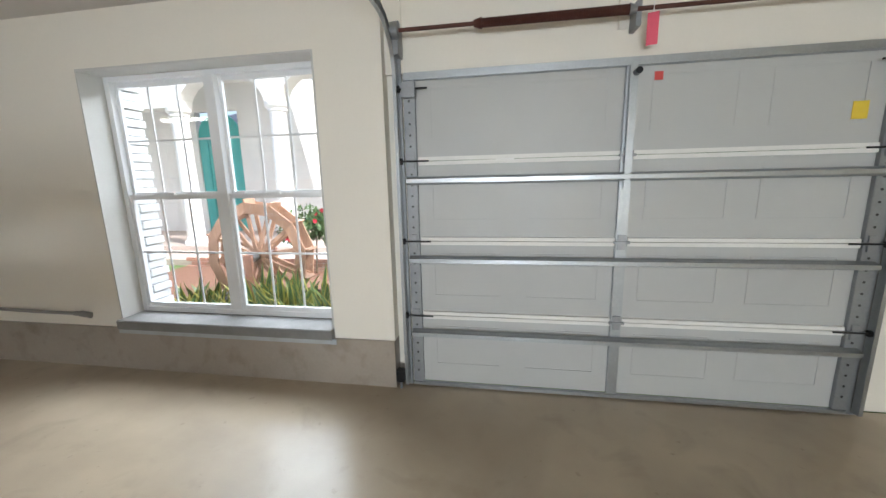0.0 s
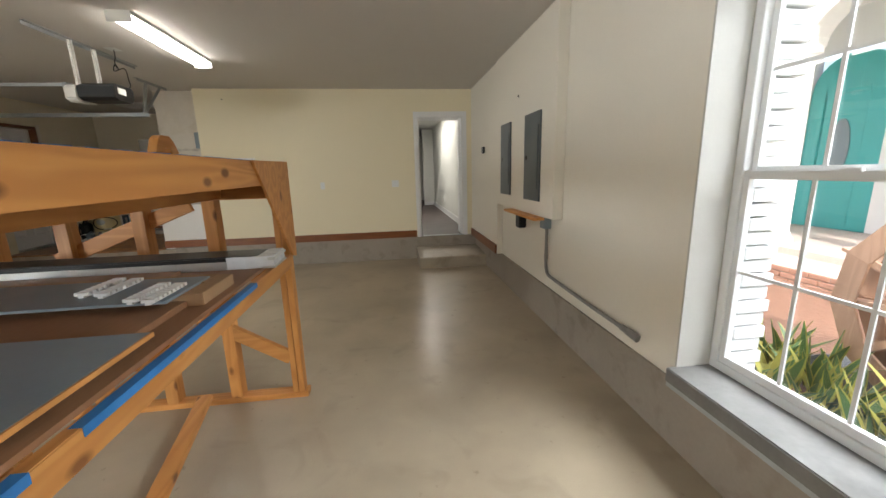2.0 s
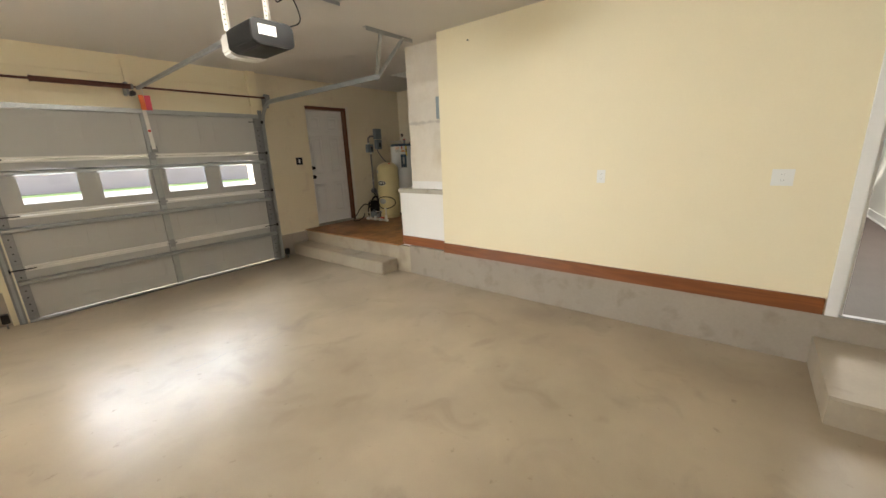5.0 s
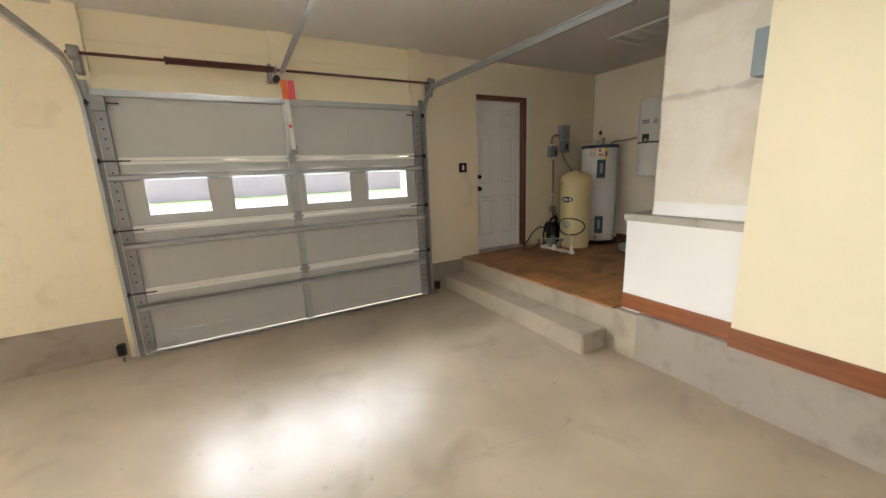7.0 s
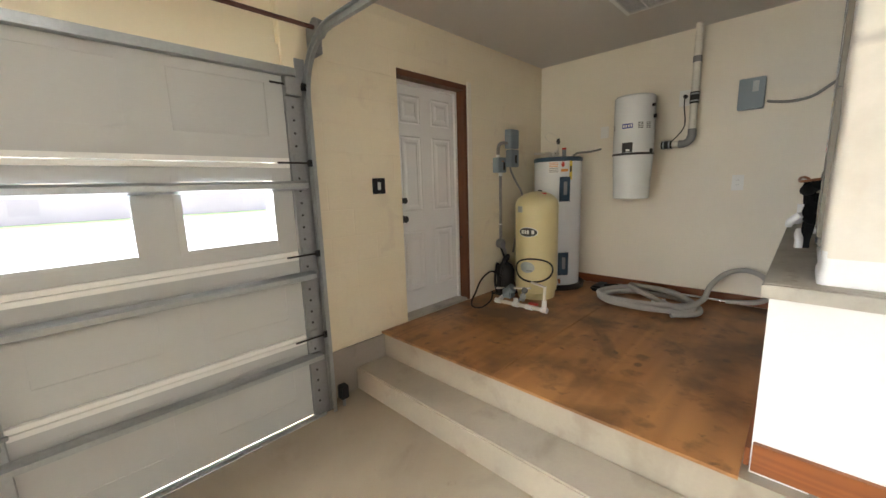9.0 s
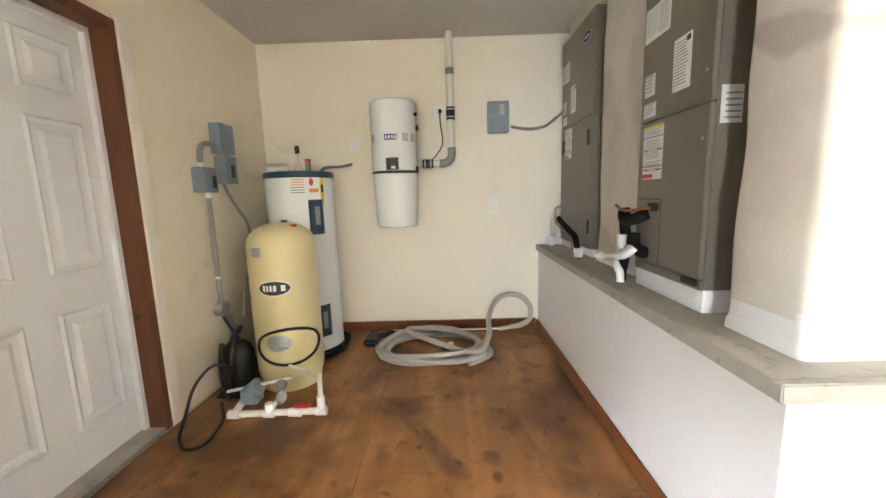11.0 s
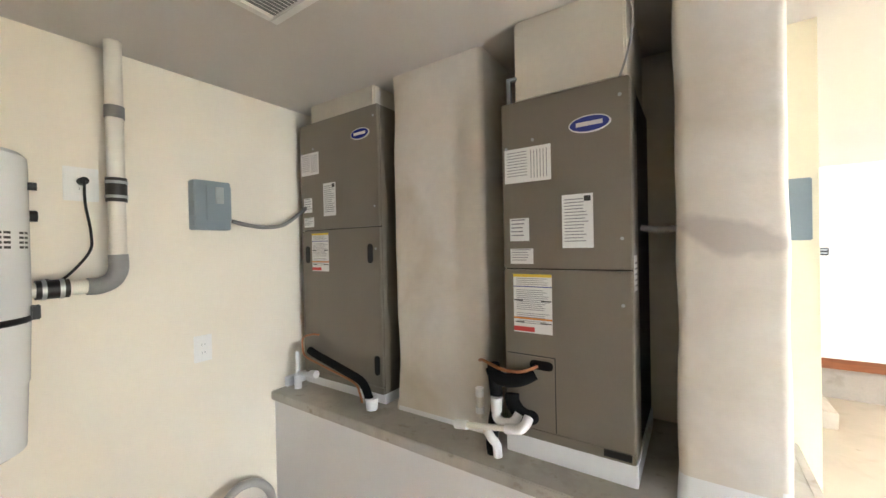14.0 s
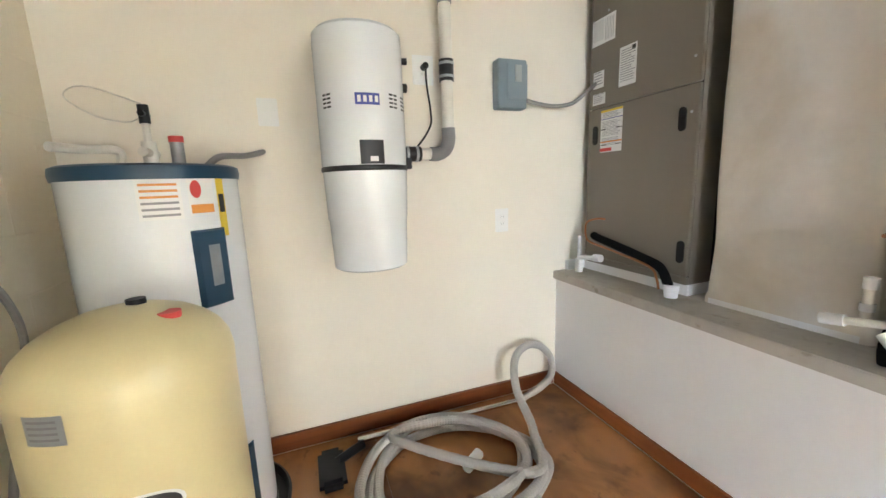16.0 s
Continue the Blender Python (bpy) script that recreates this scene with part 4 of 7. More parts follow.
def track(name, x, inner, sgn, reach, top, label):
    """A roller track: upright, bend and level run, with its hanger."""
    t = thing(name, label, "door track")
    bm = bmesh.new()
    y = inner + sgn * 0.05
    path = [(y, 0.03), (y, top - 0.36)]
    R = 0.33
    for k in range(1, 9):
        a = radians(90 * k / 8)
        path.append((y + sgn * (R - R * math.cos(a)), top - 0.36 + R * math.sin(a)))
    path.append((y + sgn * reach, top - 0.03))
    pr = [(-0.012, -0.026), (0.012, -0.026), (0.012, -0.021), (-0.008, -0.021), (-0.008, 0.021), (0.012, 0.021), (0.012, 0.026), (-0.012, 0.026)]
    rings = []
    for i, (yy, zz) in enumerate(path):
        p0, p1 = path[max(i - 1, 0)], path[min(i + 1, len(path) - 1)]
        d = Vector((p1[0] - p0[0], p1[1] - p0[1])).normalized()
        n = Vector((-d.y, d.x))
        rings.append([bm.verts.new((x + p, yy + n.x * q, zz + n.y * q)) for p, q in pr])
    for a, b in zip(rings, rings[1:]):
        for k in range(len(pr)):
            j = (k + 1) % len(pr)
            bm.faces.new((a[k], a[j], b[j], b[k]))
    bm.faces.new(rings[0][::-1])
    bm.faces.new(rings[-1])
    part("rail", bm, M["galv"], t)
    return t


# north door
Z1 = [0.035, 0.585, 1.150, 1.715, 2.29]
garage_door("garage_door", 1.93, 4.84, 4.17, -1, Z1, None, "closed grey sectional garage door with white joints and steel struts")
# south door with its row of panes
GW = [(a, b, 1.245, 1.618) for a, b in ((-4.78, -4.30), (-4.12, -3.645), (-3.475, -2.995), (-2.825, -2.345))]
Z2 = [0.035, 0.592, 1.143, 1.710, 2.255]
garage_door("garage_door", -4.97, -2.13, -3.39, 1, Z2, GW, "closed grey sectional garage door with a row of four small panes")

for x in (1.885, 4.885):
    track("door_track", x, 4.17, -1, 2.2, 2.62, "galvanised roller track of the blank garage door")
    boxes("jamb_angle", [(x - 0.03, x + 0.03, 4.16, 4.172, 0.0, 2.50)], M["galv_dark"], None, "", kind=S).name = "door_jamb_angle"
for x in (-5.015, -2.085):
    t = track("door_track", x, -3.39, 1, 2.62, 2.45, "galvanised roller track of the paned garage door")
    # hanger: two drop straps under a ceiling angle
    boxes("ceiling_angle", [(x - 0.56, x + 0.13, -0.77, -0.725, CEIL - 0.005, CEIL), (x - 0.56, x + 0.13, -0.725, -0.72, CEIL - 0.04, CEIL)], M["galv"], t, "steel angle on the ceiling")
    for xa in (x - 0.08, x - 0.42):
        bm = bmesh.new()
        p0, p1 = Vector((xa, -0.73, CEIL - 0.01)), Vector((x - 0.03, -0.80, 2.40))
        bm_cyl(bm, p0, p1, 0.022, seg=4)
        part("hanger_strap", bm, M["galv"], t, "punched steel strap")
    boxes("jamb_angle", [(x - 0.03, x + 0.03, -3.41, -3.398, 0.0, 2.33)], M["galv_dark"], None, "", kind=S).name = "door_jamb_angle"


def shaft(name, x0, x1, xs0, xs1, y, z, sgn, label):
    s = thing(name, label, "torsion spring")
    cyls("shaft", [((x0, y, z), (x1, y, z), 0.0125)], M["rust"], s, "rusty shaft")
    bm = bmesh.new()
    n = 90
    P = []
    bm_cyl(bm, (xs0, y, z), (xs1, y, z), 0.024, seg=14)
    for k in range(n * 8 + 1):
        a = k / 8 * 2 * math.pi
        P.append((xs0 + (xs1 - xs0) * k / (n * 8), y + 0.026 * math.cos(a), z + 0.026 * math.sin(a)))
    bm_tube(bm, P, 0.0045, 4)
    part("spring", bm, M["rust"], s, "rusty coil spring")
    cyls("winding_cone", [((xs0 - 0.05, y, z), (xs0, y, z), 0.02, 0.034)], M["rust"], s, "rusty winding cone")
    cyls("winding_cone", [((xs1, y, z), (xs1 + 0.04, y, z), 0.034, 0.02)], M["galv_dark"], s, "grey winding cone")
    for x in (x0 + 0.05, x1 - 0.05):
        cyls("cable_drum", [((x - 0.03, y, z), (x + 0.03, y, z), 0.05, 0.055)], M["galv_dark"], s, "grey cable drum", seg=24)
        boxes("bearing_plate", [(x - 0.02, x + 0.02, min(y, y + sgn * 0.12), max(y, y + sgn * 0.12), z - 0.14, z + 0.03)], M["galv_dark"], s, "steel bearing plate", bevel=0.003)
    boxes("centre_bracket", [(xs1 + 0.04, xs1 + 0.07, min(y, y + sgn * 0.14), max(y, y + sgn * 0.14), z - 0.09, z + 0.05)], M["galv_dark"], s, "steel centre bracket", bevel=0.003)
    return s


shaft("spring_shaft", 1.86, 4.92, 2.47, 3.32, 4.06, 2.53, 1, "rusty torsion spring and shaft over the blank garage door")
shaft("spring_shaft", -5.17, -2.05, -2.656, -3.50, -3.33, 2.505, -1, "rusty torsion spring and shaft over the paned garage door")
# header boards
boxes("trim_header_north", [(1.80, 5.6, 4.19, 4.215, 2.30, 2.47)], M["wall_n"], label="cream header board", bevel=0.003, kind=S)
origin(0.15, 0.11, 0.045)
boxes("trim_header_south", [(-5.07, -2.2, -3.63, -3.56, 2.20, 2.36), (-5.07, -2.2, -3.63, -3.60, 2.365, 2.60), (-5.07, -2.2, -3.63, -3.605, 2.603, CEIL - 0.045)], M["wall"], label="cream header boards over the garage door", bevel=0.003, kind=S)
boxes("trim_post_south", [(-5.20, -5.07, -3.63, -3.54, -0.045, CEIL - 0.045), (-2.29, -2.16, -3.63, -3.54, -0.045, CEIL - 0.045)], M["wall"], label="cream post beside the garage door", bevel=0.003, kind=S)
boxes("trim_post_header", [(-3.80, -3.62, -3.60, -3.57, 2.36, CEIL - 0.045)], M["wall"], label="cream board behind the spring bracket", bevel=0.003, kind=S)
origin()
boxes("trim_post_north", [(3.30, 3.44, 4.185, 4.215, 2.47, CEIL), (1.80, 1.92, 4.18, 4.215, 2.30, CEIL)], M["wall_n"], label="cream board behind the spring bracket", bevel=0.003, kind=S)

# tags hanging on the release cords
for lab, (x, y, z), cols in (("pink and orange warning tags hanging on a cord", (-3.57, -3.27, 2.33), (("pink", -0.035), ("orange", 0.03))), ("red warning tag hanging on a cord", (3.45, 4.05, 2.42), (("pink", 0.0),))):
    t = thing("warning_tag", lab, "tag")
    cyls("cord", [((x, y, z + 0.08), (x, y, 2.56), 0.003)], M["white_pl"], t, "thin cord", seg=6)
    for c, dx in cols:
        bm = bmesh.new()
        bm_box(bm, dx - 0.03, dx + 0.03, -0.001, 0.001, -0.09, 0.08, pose(x, y + dx * 0.2, z, 4, 0, 20 * (1 if dx > 0 else -1)))
        part("card", bm, M[c], t, c + " card")
# white pull arm below the opener rail
origin(0.10, 0.11, 0.05)
arm = thing("opener_arm", "white punched steel arm between opener rail and door", "opener arm")
bm = bmesh.new()
bm_box(bm, -0.02, 0.02, -0.003, 0.003, -0.26, 0.26, pose(-3.665, -3.43, 2.0, 3, 1, 0))
part("arm", bm, M["gwhite"], arm)
boxes("sticker", [(-3.68, -3.65, -3.428, -3.424, 1.93, 1.97)], M["ink_red"], arm, "red sticker")
boxes("bracket", [(-3.71, -3.65, -3.47, -3.43, 1.70, 1.78)], M["galv_dark"], arm, bevel=0.003)
origin()
arm2 = thing("opener_arm", "punched steel arm on the blank door", "opener arm")
bm = bmesh.new()
bm_box(bm, -0.02, 0.02, -0.003, 0.003, -0.5, 0.26, pose(3.385, 4.115, 2.0, -1, 0, 0))
part("arm", bm, M["galv"], arm2)
bm = bmesh.new()
bm_cyl(bm, (3.40, 4.13, 2.2), (3.40, 4.06, 2.2), 0.02)
part("pivot", bm, M["black"], arm2)
st = thing("door_sticker", "small red sticker on the garage door", "sticker")
boxes("paper", [(3.52, 3.57, 4.166, 4.1695, 2.16, 2.21)], M["ink_red"], st)
st = thing("door_sticker", "yellow sticker on the garage door", "sticker")
boxes("paper", [(4.60, 4.68, 4.166, 4.1695, 1.88, 1.98)], M["ink_yellow"], st)

# ---- opener ----
origin(0.10)
op = thing("garage_opener", "black garage opener with white lamp cover hung from the ceiling", "garage opener")
bm = bmesh.new()
bm_prism(bm, [(-0.15, -0.05), (-0.10, -0.075), (0.10, -0.075), (0.15, -0.05), (0.15, 0.06), (0.12, 0.085), (-0.12, 0.085), (-0.15, 0.06)], 0.34, pose(-3.60, -0.42, 2.40))
part("motor_case", bm, M["black"], op, "glossy black case", bevel=0.006)
bm = bmesh.new()
bm_prism(bm, [(-0.14, -0.06), (-0.10, -0.085), (0.10, -0.085), (0.14, -0.06), (0.14, 0.055), (0.11, 0.075), (-0.11, 0.075), (-0.14, 0.055)], 0.12, pose(-3.60, -0.545, 2.40))
part("lamp_cover", bm, M["white_pl"], op, "white plastic lamp cover", bevel=0.012)
boxes("label", [(-3.62, -3.50, -0.079, -0.076, 2.39, 2.45)], M["paper"], op, "white label")
bm = bmesh.new()
bm_box(bm, -0.016, 0.016, -1.38, 1.38, -0.016, 0.016, pose(-3.615, -1.95, 2.492, 0, 0, -1.2))
part("rail", bm, M["galv"], op, "steel opener rail", bevel=0.002)
boxes("rail_strap", [(-3.66, -3.54, -0.60, -0.56, 2.46, 2.51)], M["galv_dark"], op, "rail clamp", bevel=0.002)
hang = boxes("hanger", [(-4.43, -2.98, -0.41, -0.405, CEIL - 0.035, CEIL), (-4.43, -2.98, -0.405, -0.37, CEIL - 0.005, CEIL)], M["galv"], op, "punched steel angle on the ceiling")
for x in (-3.75, -3.45):
    boxes("hanger_strap", [(x - 0.016, x + 0.016, -0.403, -0.40, 2.46, CEIL - 0.005), (x - 0.016, x - 0.013, -0.40, -0.375, 2.46, CEIL - 0.005)], M["gwhite"], op, "punched steel strap")
    cyls("strap_hole", [((x, -0.404, 2.5 + 0.03 * k), (x, -0.3995, 2.5 + 0.03 * k), 0.005) for k in range(12)], M["ink_black"], op, "dark punched hole", seg=8)
cyls("knob", [((-3.60, -3.44, 2.44), (-3.60, -3.36, 2.44), 0.03)], M["black"], op, "black rail end")
origin()
co = thing("ceiling_outlet", "white ceiling outlet with a black cord plugged in", "outlet")
boxes("plate", [(-3.72, -3.60, -0.26, -0.15, CEIL - 0.006, CEIL)], M["white_pl"], co, bevel=0.002)
tube("cord", [(-3.66, -0.2, CEIL - 0.01), (-3.66, -0.2, 2.80), (-3.62, -0.19, 2.74), (-3.70, -0.22, 2.71), (-3.63, -0.17, 2.67), (-3.63, -0.2, 2.72), (-3.64, -0.22, 2.66), (-3.71, -0.16, 2.70), (-3.78, -0.18, 2.60), (-3.74, -0.15, 2.53), (-3.63, -0.12, 2.48)], 0.005, M["black"], co, "black cord in a loose knot")

# ---- shop light ----
sl = thing("shop_light", "lit fluorescent wraparound light on the ceiling", "ceiling light")
boxes("housing", [(-4.03, -2.63, 0.41, 0.59, CEIL - 0.03, CEIL)], M["white_pl"], sl, bevel=0.003)
bm = bmesh.new()
bm_prism(bm, [(-0.085, 0.0), (-0.075, -0.035), (-0.04, -0.055), (0.04, -0.055), (0.075, -0.035), (0.085, 0.0)], 1.38, pose(0, 0, 0, 0, 0, 0))
bmesh.ops.transform(bm, matrix=Matrix.Translation((-4.02, 0.5, CEIL - 0.03)) @ Matrix.Rotation(radians(-90), 4, "Z"), verts=bm.verts[:])
part("diffuser", bm, M["lens"], sl, "glowing prismatic diffuser")
for x in (-4.04, -2.635):
    boxes("end_cap", [(x, x + 0.015, 0.405, 0.595, CEIL - 0.09, CEIL)], M["white_pl"], sl, "white end cap", bevel=0.004)

# ---- panels and wiring on the north wall ----
def breaker_panel(x0, x1, z0, z1, label):
    p = thing("breaker_panel", label, "breaker panel")
    boxes("frame", [(x0, x1, 3.995, 4.01, z0, z1)], M["egrey"], p, bevel=0.002)
    boxes("door", [(x0 + 0.04, x1 - 0.04, 3.988, 3.995, z0 + 0.12, z1 - 0.12)], M["egrey"], p, bevel=0.002)
    xc = x0 + 0.085
    boxes("latch", [(xc - 0.02, xc + 0.02, 3.982, 3.988, (z0 + z1) / 2 - 0.02, (z0 + z1) / 2 + 0.02)], M["black"], p, bevel=0.002)
    return p


breaker_panel(-2.82, -2.40, 1.23, 2.07, "dark grey breaker panel in the chase, the wider one")
breaker_panel(-3.70 + 0.03, -3.29, 1.24, 2.07, "dark grey breaker panel in the chase beside its twin")
bs = thing("wooden_shelf_strip", "narrow orange-brown wooden strip below the panels", "wooden strip")
boxes("board", [(-3.20, -2.28, 3.90, 4.01, 1.065, 1.09)], M["lum_x"], bs, bevel=0.002)
bk = thing("black_charger", "small black box hung below the wooden strip", "charger")
boxes("case", [(-2.84, -2.72, 3.92, 4.0, 0.93, 1.065)], M["black"], bk, bevel=0.008)
lb = thing("conduit_run", "grey conduit bending down the wall to the floor base", "conduit")
boxes("conduit_box", [(-2.46, -2.34, 4.04, 4.11, 0.97, 1.088)], M["ebox"], lb, "grey conduit box", bevel=0.006)
tube("pipe", [(-2.39, 4.085, 1.0), (-2.39, 4.085, 0.85), (-2.39, 4.085, 0.70), (-2.38, 4.085, 0.58), (-2.32, 4.085, 0.52), (-2.19, 4.085, 0.51), (-1.7, 4.075, 0.505), (-1.3, 4.075, 0.50), (-1.08, 4.075, 0.50)], 0.015, M["conduit"], lb, seg=12)
each_cyl("coupling", [((-2.39, 4.085, 0.66), (-2.39, 4.085, 0.71), 0.019), ((-1.10, 4.075, 0.50), (-1.04, 4.075, 0.50), 0.021), ((-1.04, 4.075, 0.50), (-0.96, 4.095, 0.48), 0.026)], M["conduit"], lb, "grey coupling")
sp = thing("door_control", "black wall control beside the hall door", "wall control")
boxes("case", [(-4.76, -4.63, 4.012, 4.03, 1.78, 1.88)], M["black"], sp, bevel=0.006)
boxes("button", [(-4.745, -4.645, 4.006, 4.012, 1.84, 1.865), (-4.745, -4.645, 4.006, 4.012, 1.80, 1.82)], M["galv_dark"], sp, bevel=0.003)


def outlet(c, axis, sgn, w=0.072, h=0.115, label="white duplex outlet on the cream wall", switch=False, mat="white_pl"):
    o = thing("light_switch" if switch else "outlet", label, "switch" if switch else "outlet")
    x, y, z = c

    def bx(u0, u1, d0, d1, z0, z1):
        d0, d1 = sorted((d0 * sgn, d1 * sgn))
        return (x + d0, x + d1, y + u0, y + u1, z + z0, z + z1) if axis == "x" else (x + u0, x + u1, y + d0, y + d1, z + z0, z + z1)

    boxes("plate", [bx(-w / 2, w / 2, 0, 0.006, -h / 2, h / 2)], M[mat], o, bevel=0.002)
    if switch:
        boxes("rocker", [bx(-0.015, 0.015, 0.006, 0.01, -0.03, 0.03)], M["white_pl"], o, bevel=0.002)
    else:
        for s in (-1, 1):
            r = boxes("receptacle", [bx(-0.016, 0.016, 0.006, 0.009, s * 0.02 - 0.014, s * 0.02 + 0.014)], M["white_pl"], o, bevel=0.001)
            boxes("slot", [bx(-0.008, -0.006, 0.009, 0.0095, s * 0.02 - 0.005, s * 0.02 + 0.006), bx(0.006, 0.008, 0.009, 0.0095, s * 0.02 - 0.005, s * 0.02 + 0.006)], M["ink"], r)
    return o


outlet((-5.58, 1.46, 1.34), "x", 1)
outlet((-5.58, 2.68, 1.34), "x", 1, w=0.12, label="wide white outlet plate on the cream wall")
# screw holes high on the walls
for n, (x, y, z) in enumerate(((-5.578, 0.05, 2.72), (-3.05, 4.008, 2.30), (-1.35, 4.108, 2.78))):
    h = thing("wall_screw", "small dark screw in the cream wall", "screw")
    cyls("head", [((x, y, z), (x + (0.012 if n == 0 else 0), y - (0 if n == 0 else 0.012), z), 0.008)], M["ink_black"], h, seg=10)
# disconnect seen edge-on on the return of the end wall
dc = thing("disconnect_box", "grey electrical disconnect box on the wall return", "disconnect box")
boxes("case", [(-5.73, -5.615, -0.45, -0.37, 1.99, 2.235)], M["ebox"], dc, bevel=0.004)
# sensors by the garage doors
for x, y in ((1.84, 4.09), (-5.12, -3.38), (-1.97, -3.38)):
    se = thing("safety_sensor", "small black safety sensor beside the door track", "sensor")
    boxes("case", [(x - 0.03, x + 0.03, y - 0.03, y + 0.03, 0.06, 0.16)], M["black"], se, bevel=0.006)
    boxes("bracket", [(x - 0.008, x + 0.008, y - 0.01, y + 0.01, 0.0, 0.06)], M["galv_dark"], se)

# ---- lumber rack ----
rack = thing("lumber_rack", "two-level rack of knotty orange lumber with plywood corner gussets", "workbench")
BX0, BX1, BY0, BY1, SZ = -1.55, 1.25, 0.15, 1.93, 1.05


def stick(name, p0, p1, w, t, mat, label="", up=(0, 0, 1), parent=None):
    """A sawn board from p0 to p1, w wide along up, t thick."""
    p0, p1 = Vector(p0), Vector(p1)
    d = (p1 - p0).normalized()
    side = d.cross(Vector(up)).normalized()
    u = side.cross(d)
    bm = bmesh.new()
    m = Matrix((side, d, u)).transposed().to_4x4()
    bm_box(bm, -t / 2, t / 2, -(p1 - p0).length / 2, (p1 - p0).length / 2, -w / 2, w / 2, Matrix.Translation((p0 + p1) / 2) @ m)
    return part(name, bm, M[mat], parent or rack, label, bevel=0.003)


for x in (BX0, BX1 - 0.09):
    # end frames: paired corner posts, inner studs, foot runner, top rail
    for y in (BY1 - 0.04, BY1 - 0.08):
        boxes("post", [(x + 0.003, x + 0.088, y - 0.019 + 0.019, y + 0.019 + 0.018, 0.042, 1.49 if y > 1.86 else 1.60)], M["lum_z"], rack, bevel=0.003)
    for y in (1.44, 1.03, 0.60, BY0 + 0.05):
        boxes("stud", [(x, x + 0.088, y, y + 0.075, 0.042, 1.40)], M["lum_z"], rack, bevel=0.003)
    boxes("foot_runner", [(x - 0.003, x + 0.088, BY0 - 0.05, BY1 + 0.02, 0.0, 0.04)], M["lum_y"], rack, bevel=0.003)
    boxes("end_rail", [(x + 0.01, x + 0.048, BY0, BY1 - 0.10, 1.40, 1.49)], M["lum_y"], rack, bevel=0.003)
    boxes("end_rail", [(x + 0.05, x + 0.088, BY0 + 0.1, BY1 - 0.10, SZ - 0.11, SZ - 0.02)], M["lum_y"], rack, bevel=0.003)
    stick("brace", (x + 0.068, 1.86, 0.30), (x + 0.068, 1.22, 0.70), 0.088, 0.038, "lum_y")
    stick("brace", (x + 0.03, 1.35, 1.38), (x + 0.03, 0.55, 1.06), 0.088, 0.03, "lum_y")
boxes("front_beam", [(BX0 + 0.005, BX1, BY1 - 0.03, BY1 + 0.008, 1.495, 1.62)], M["lum_x"], rack, "long knotty upper beam", bevel=0.003)
boxes("front_beam", [(BX0 + 0.095, BX1 - 0.095, BY1 - 0.03, BY1 + 0.008, 0.955, SZ - 0.012)], M["lum_x"], rack, "long knotty lower beam", bevel=0.003)
boxes("back_beam", [(BX0, BX1, BY0, BY0 + 0.038, 1.495, 1.62)], M["lum_x"], rack, bevel=0.003)
boxes("back_beam", [(BX0 + 0.095, BX1 - 0.095, BY0, BY0 + 0.038, 0.955, SZ - 0.012)], M["lum_x"], rack, bevel=0.003)
boxes("inner_beam", [(BX0 + 0.05, BX1 - 0.05, BY1 - 0.42, BY1 - 0.38, 1.41, 1.495)], M["lum_x"], rack, bevel=0.003)
for k, x in enumerate((-0.15,)):
    boxes("stud", [(x, x + 0.088, BY0 + 0.04, BY0 + 0.078, 0.042, 1.495)], M["lum_z"], rack, bevel=0.003)
    boxes("foot_runner", [(x - 0.06, x + 0.03, BY0 - 0.1, BY0 + 0.16, 0.0, 0.04)], M["lum_y"], rack, bevel=0.003)
stick("brace", (-0.13, BY0 + 0.06, 1.42), (-0.85, BY0 + 0.06, 1.08), 0.088, 0.038, "lum_x")
stick("brace", (-1.46, BY0 + 0.06, 1.10), (-1.0, BY0 + 0.06, 1.45), 0.088, 0.038, "lum_x")
boxes("shelf_board", [(BX0 + 0.09, BX1 - 0.09, BY0 + 0.04, BY1 - 0.035, SZ - 0.012, SZ + 0.004)], M["shelf"], rack, "dark-stained plywood shelf")
boxes("shelf_joist", [(x, x + 0.038, BY0 + 0.04, BY1 - 0.035, 0.955, SZ - 0.014) for x in (-1.2, -0.7, -0.2, 0.3, 0.8)], M["lum_y"], rack)
boxes("top_board", [(BX0 + 0.02, BX1 - 0.02, BY0 + 0.04, BY1 - 0.035, 1.60, 1.618)], M["ply"], rack, "plywood top board")
# gussets with a slanting inner edge
for x0, x1 in ((BX0, BX0 + 0.62), (BX1, BX1 - 0.62)):
    bm = bmesh.new()
    bm_prism(bm, [(x0, 1.628), (x1, 1.62), (x0 + (x1 - x0) * 0.13, 1.03), (x0, 1.01)], 0.014, Matrix.Translation((0, BY1 + 0.009, 0)))
    part("gusset", bm, M["ply"], rack, "knotty plywood corner gusset", bevel=0.002)
# a long foot brace on the floor
stick("floor_brace", (-1.47, 1.27, 0.062), (0.35, 1.62, 0.062), 0.088, 0.038, "lum_x", "board laid across the foot runners", up=(0, 1, 0.001))
# blue tape along the edges
for a, b in ((-0.82, 0.24), (0.36, 0.44), (0.58, 0.66)):
    boxes("tape_strip", [(a, b, BY1 + 0.0085, BY1 + 0.0095, SZ - 0.035, SZ - 0.012), (a, b, BY1 - 0.02, BY1 + 0.0095, SZ - 0.0125, SZ - 0.0115)], M["tape_blue"], rack, "blue masking tape on the lower beam")
x = -1.05
while x < 1.1:
    w = random.uniform(0.03, 0.09)
    boxes("tape_strip", [(x, x + w, BY1 - 0.03, BY1 + 0.003, 1.6205, 1.6225)], M["tape_blue"], rack, "torn blue tape piece on the upper beam")
    x += w + random.uniform(0.015, 0.06)

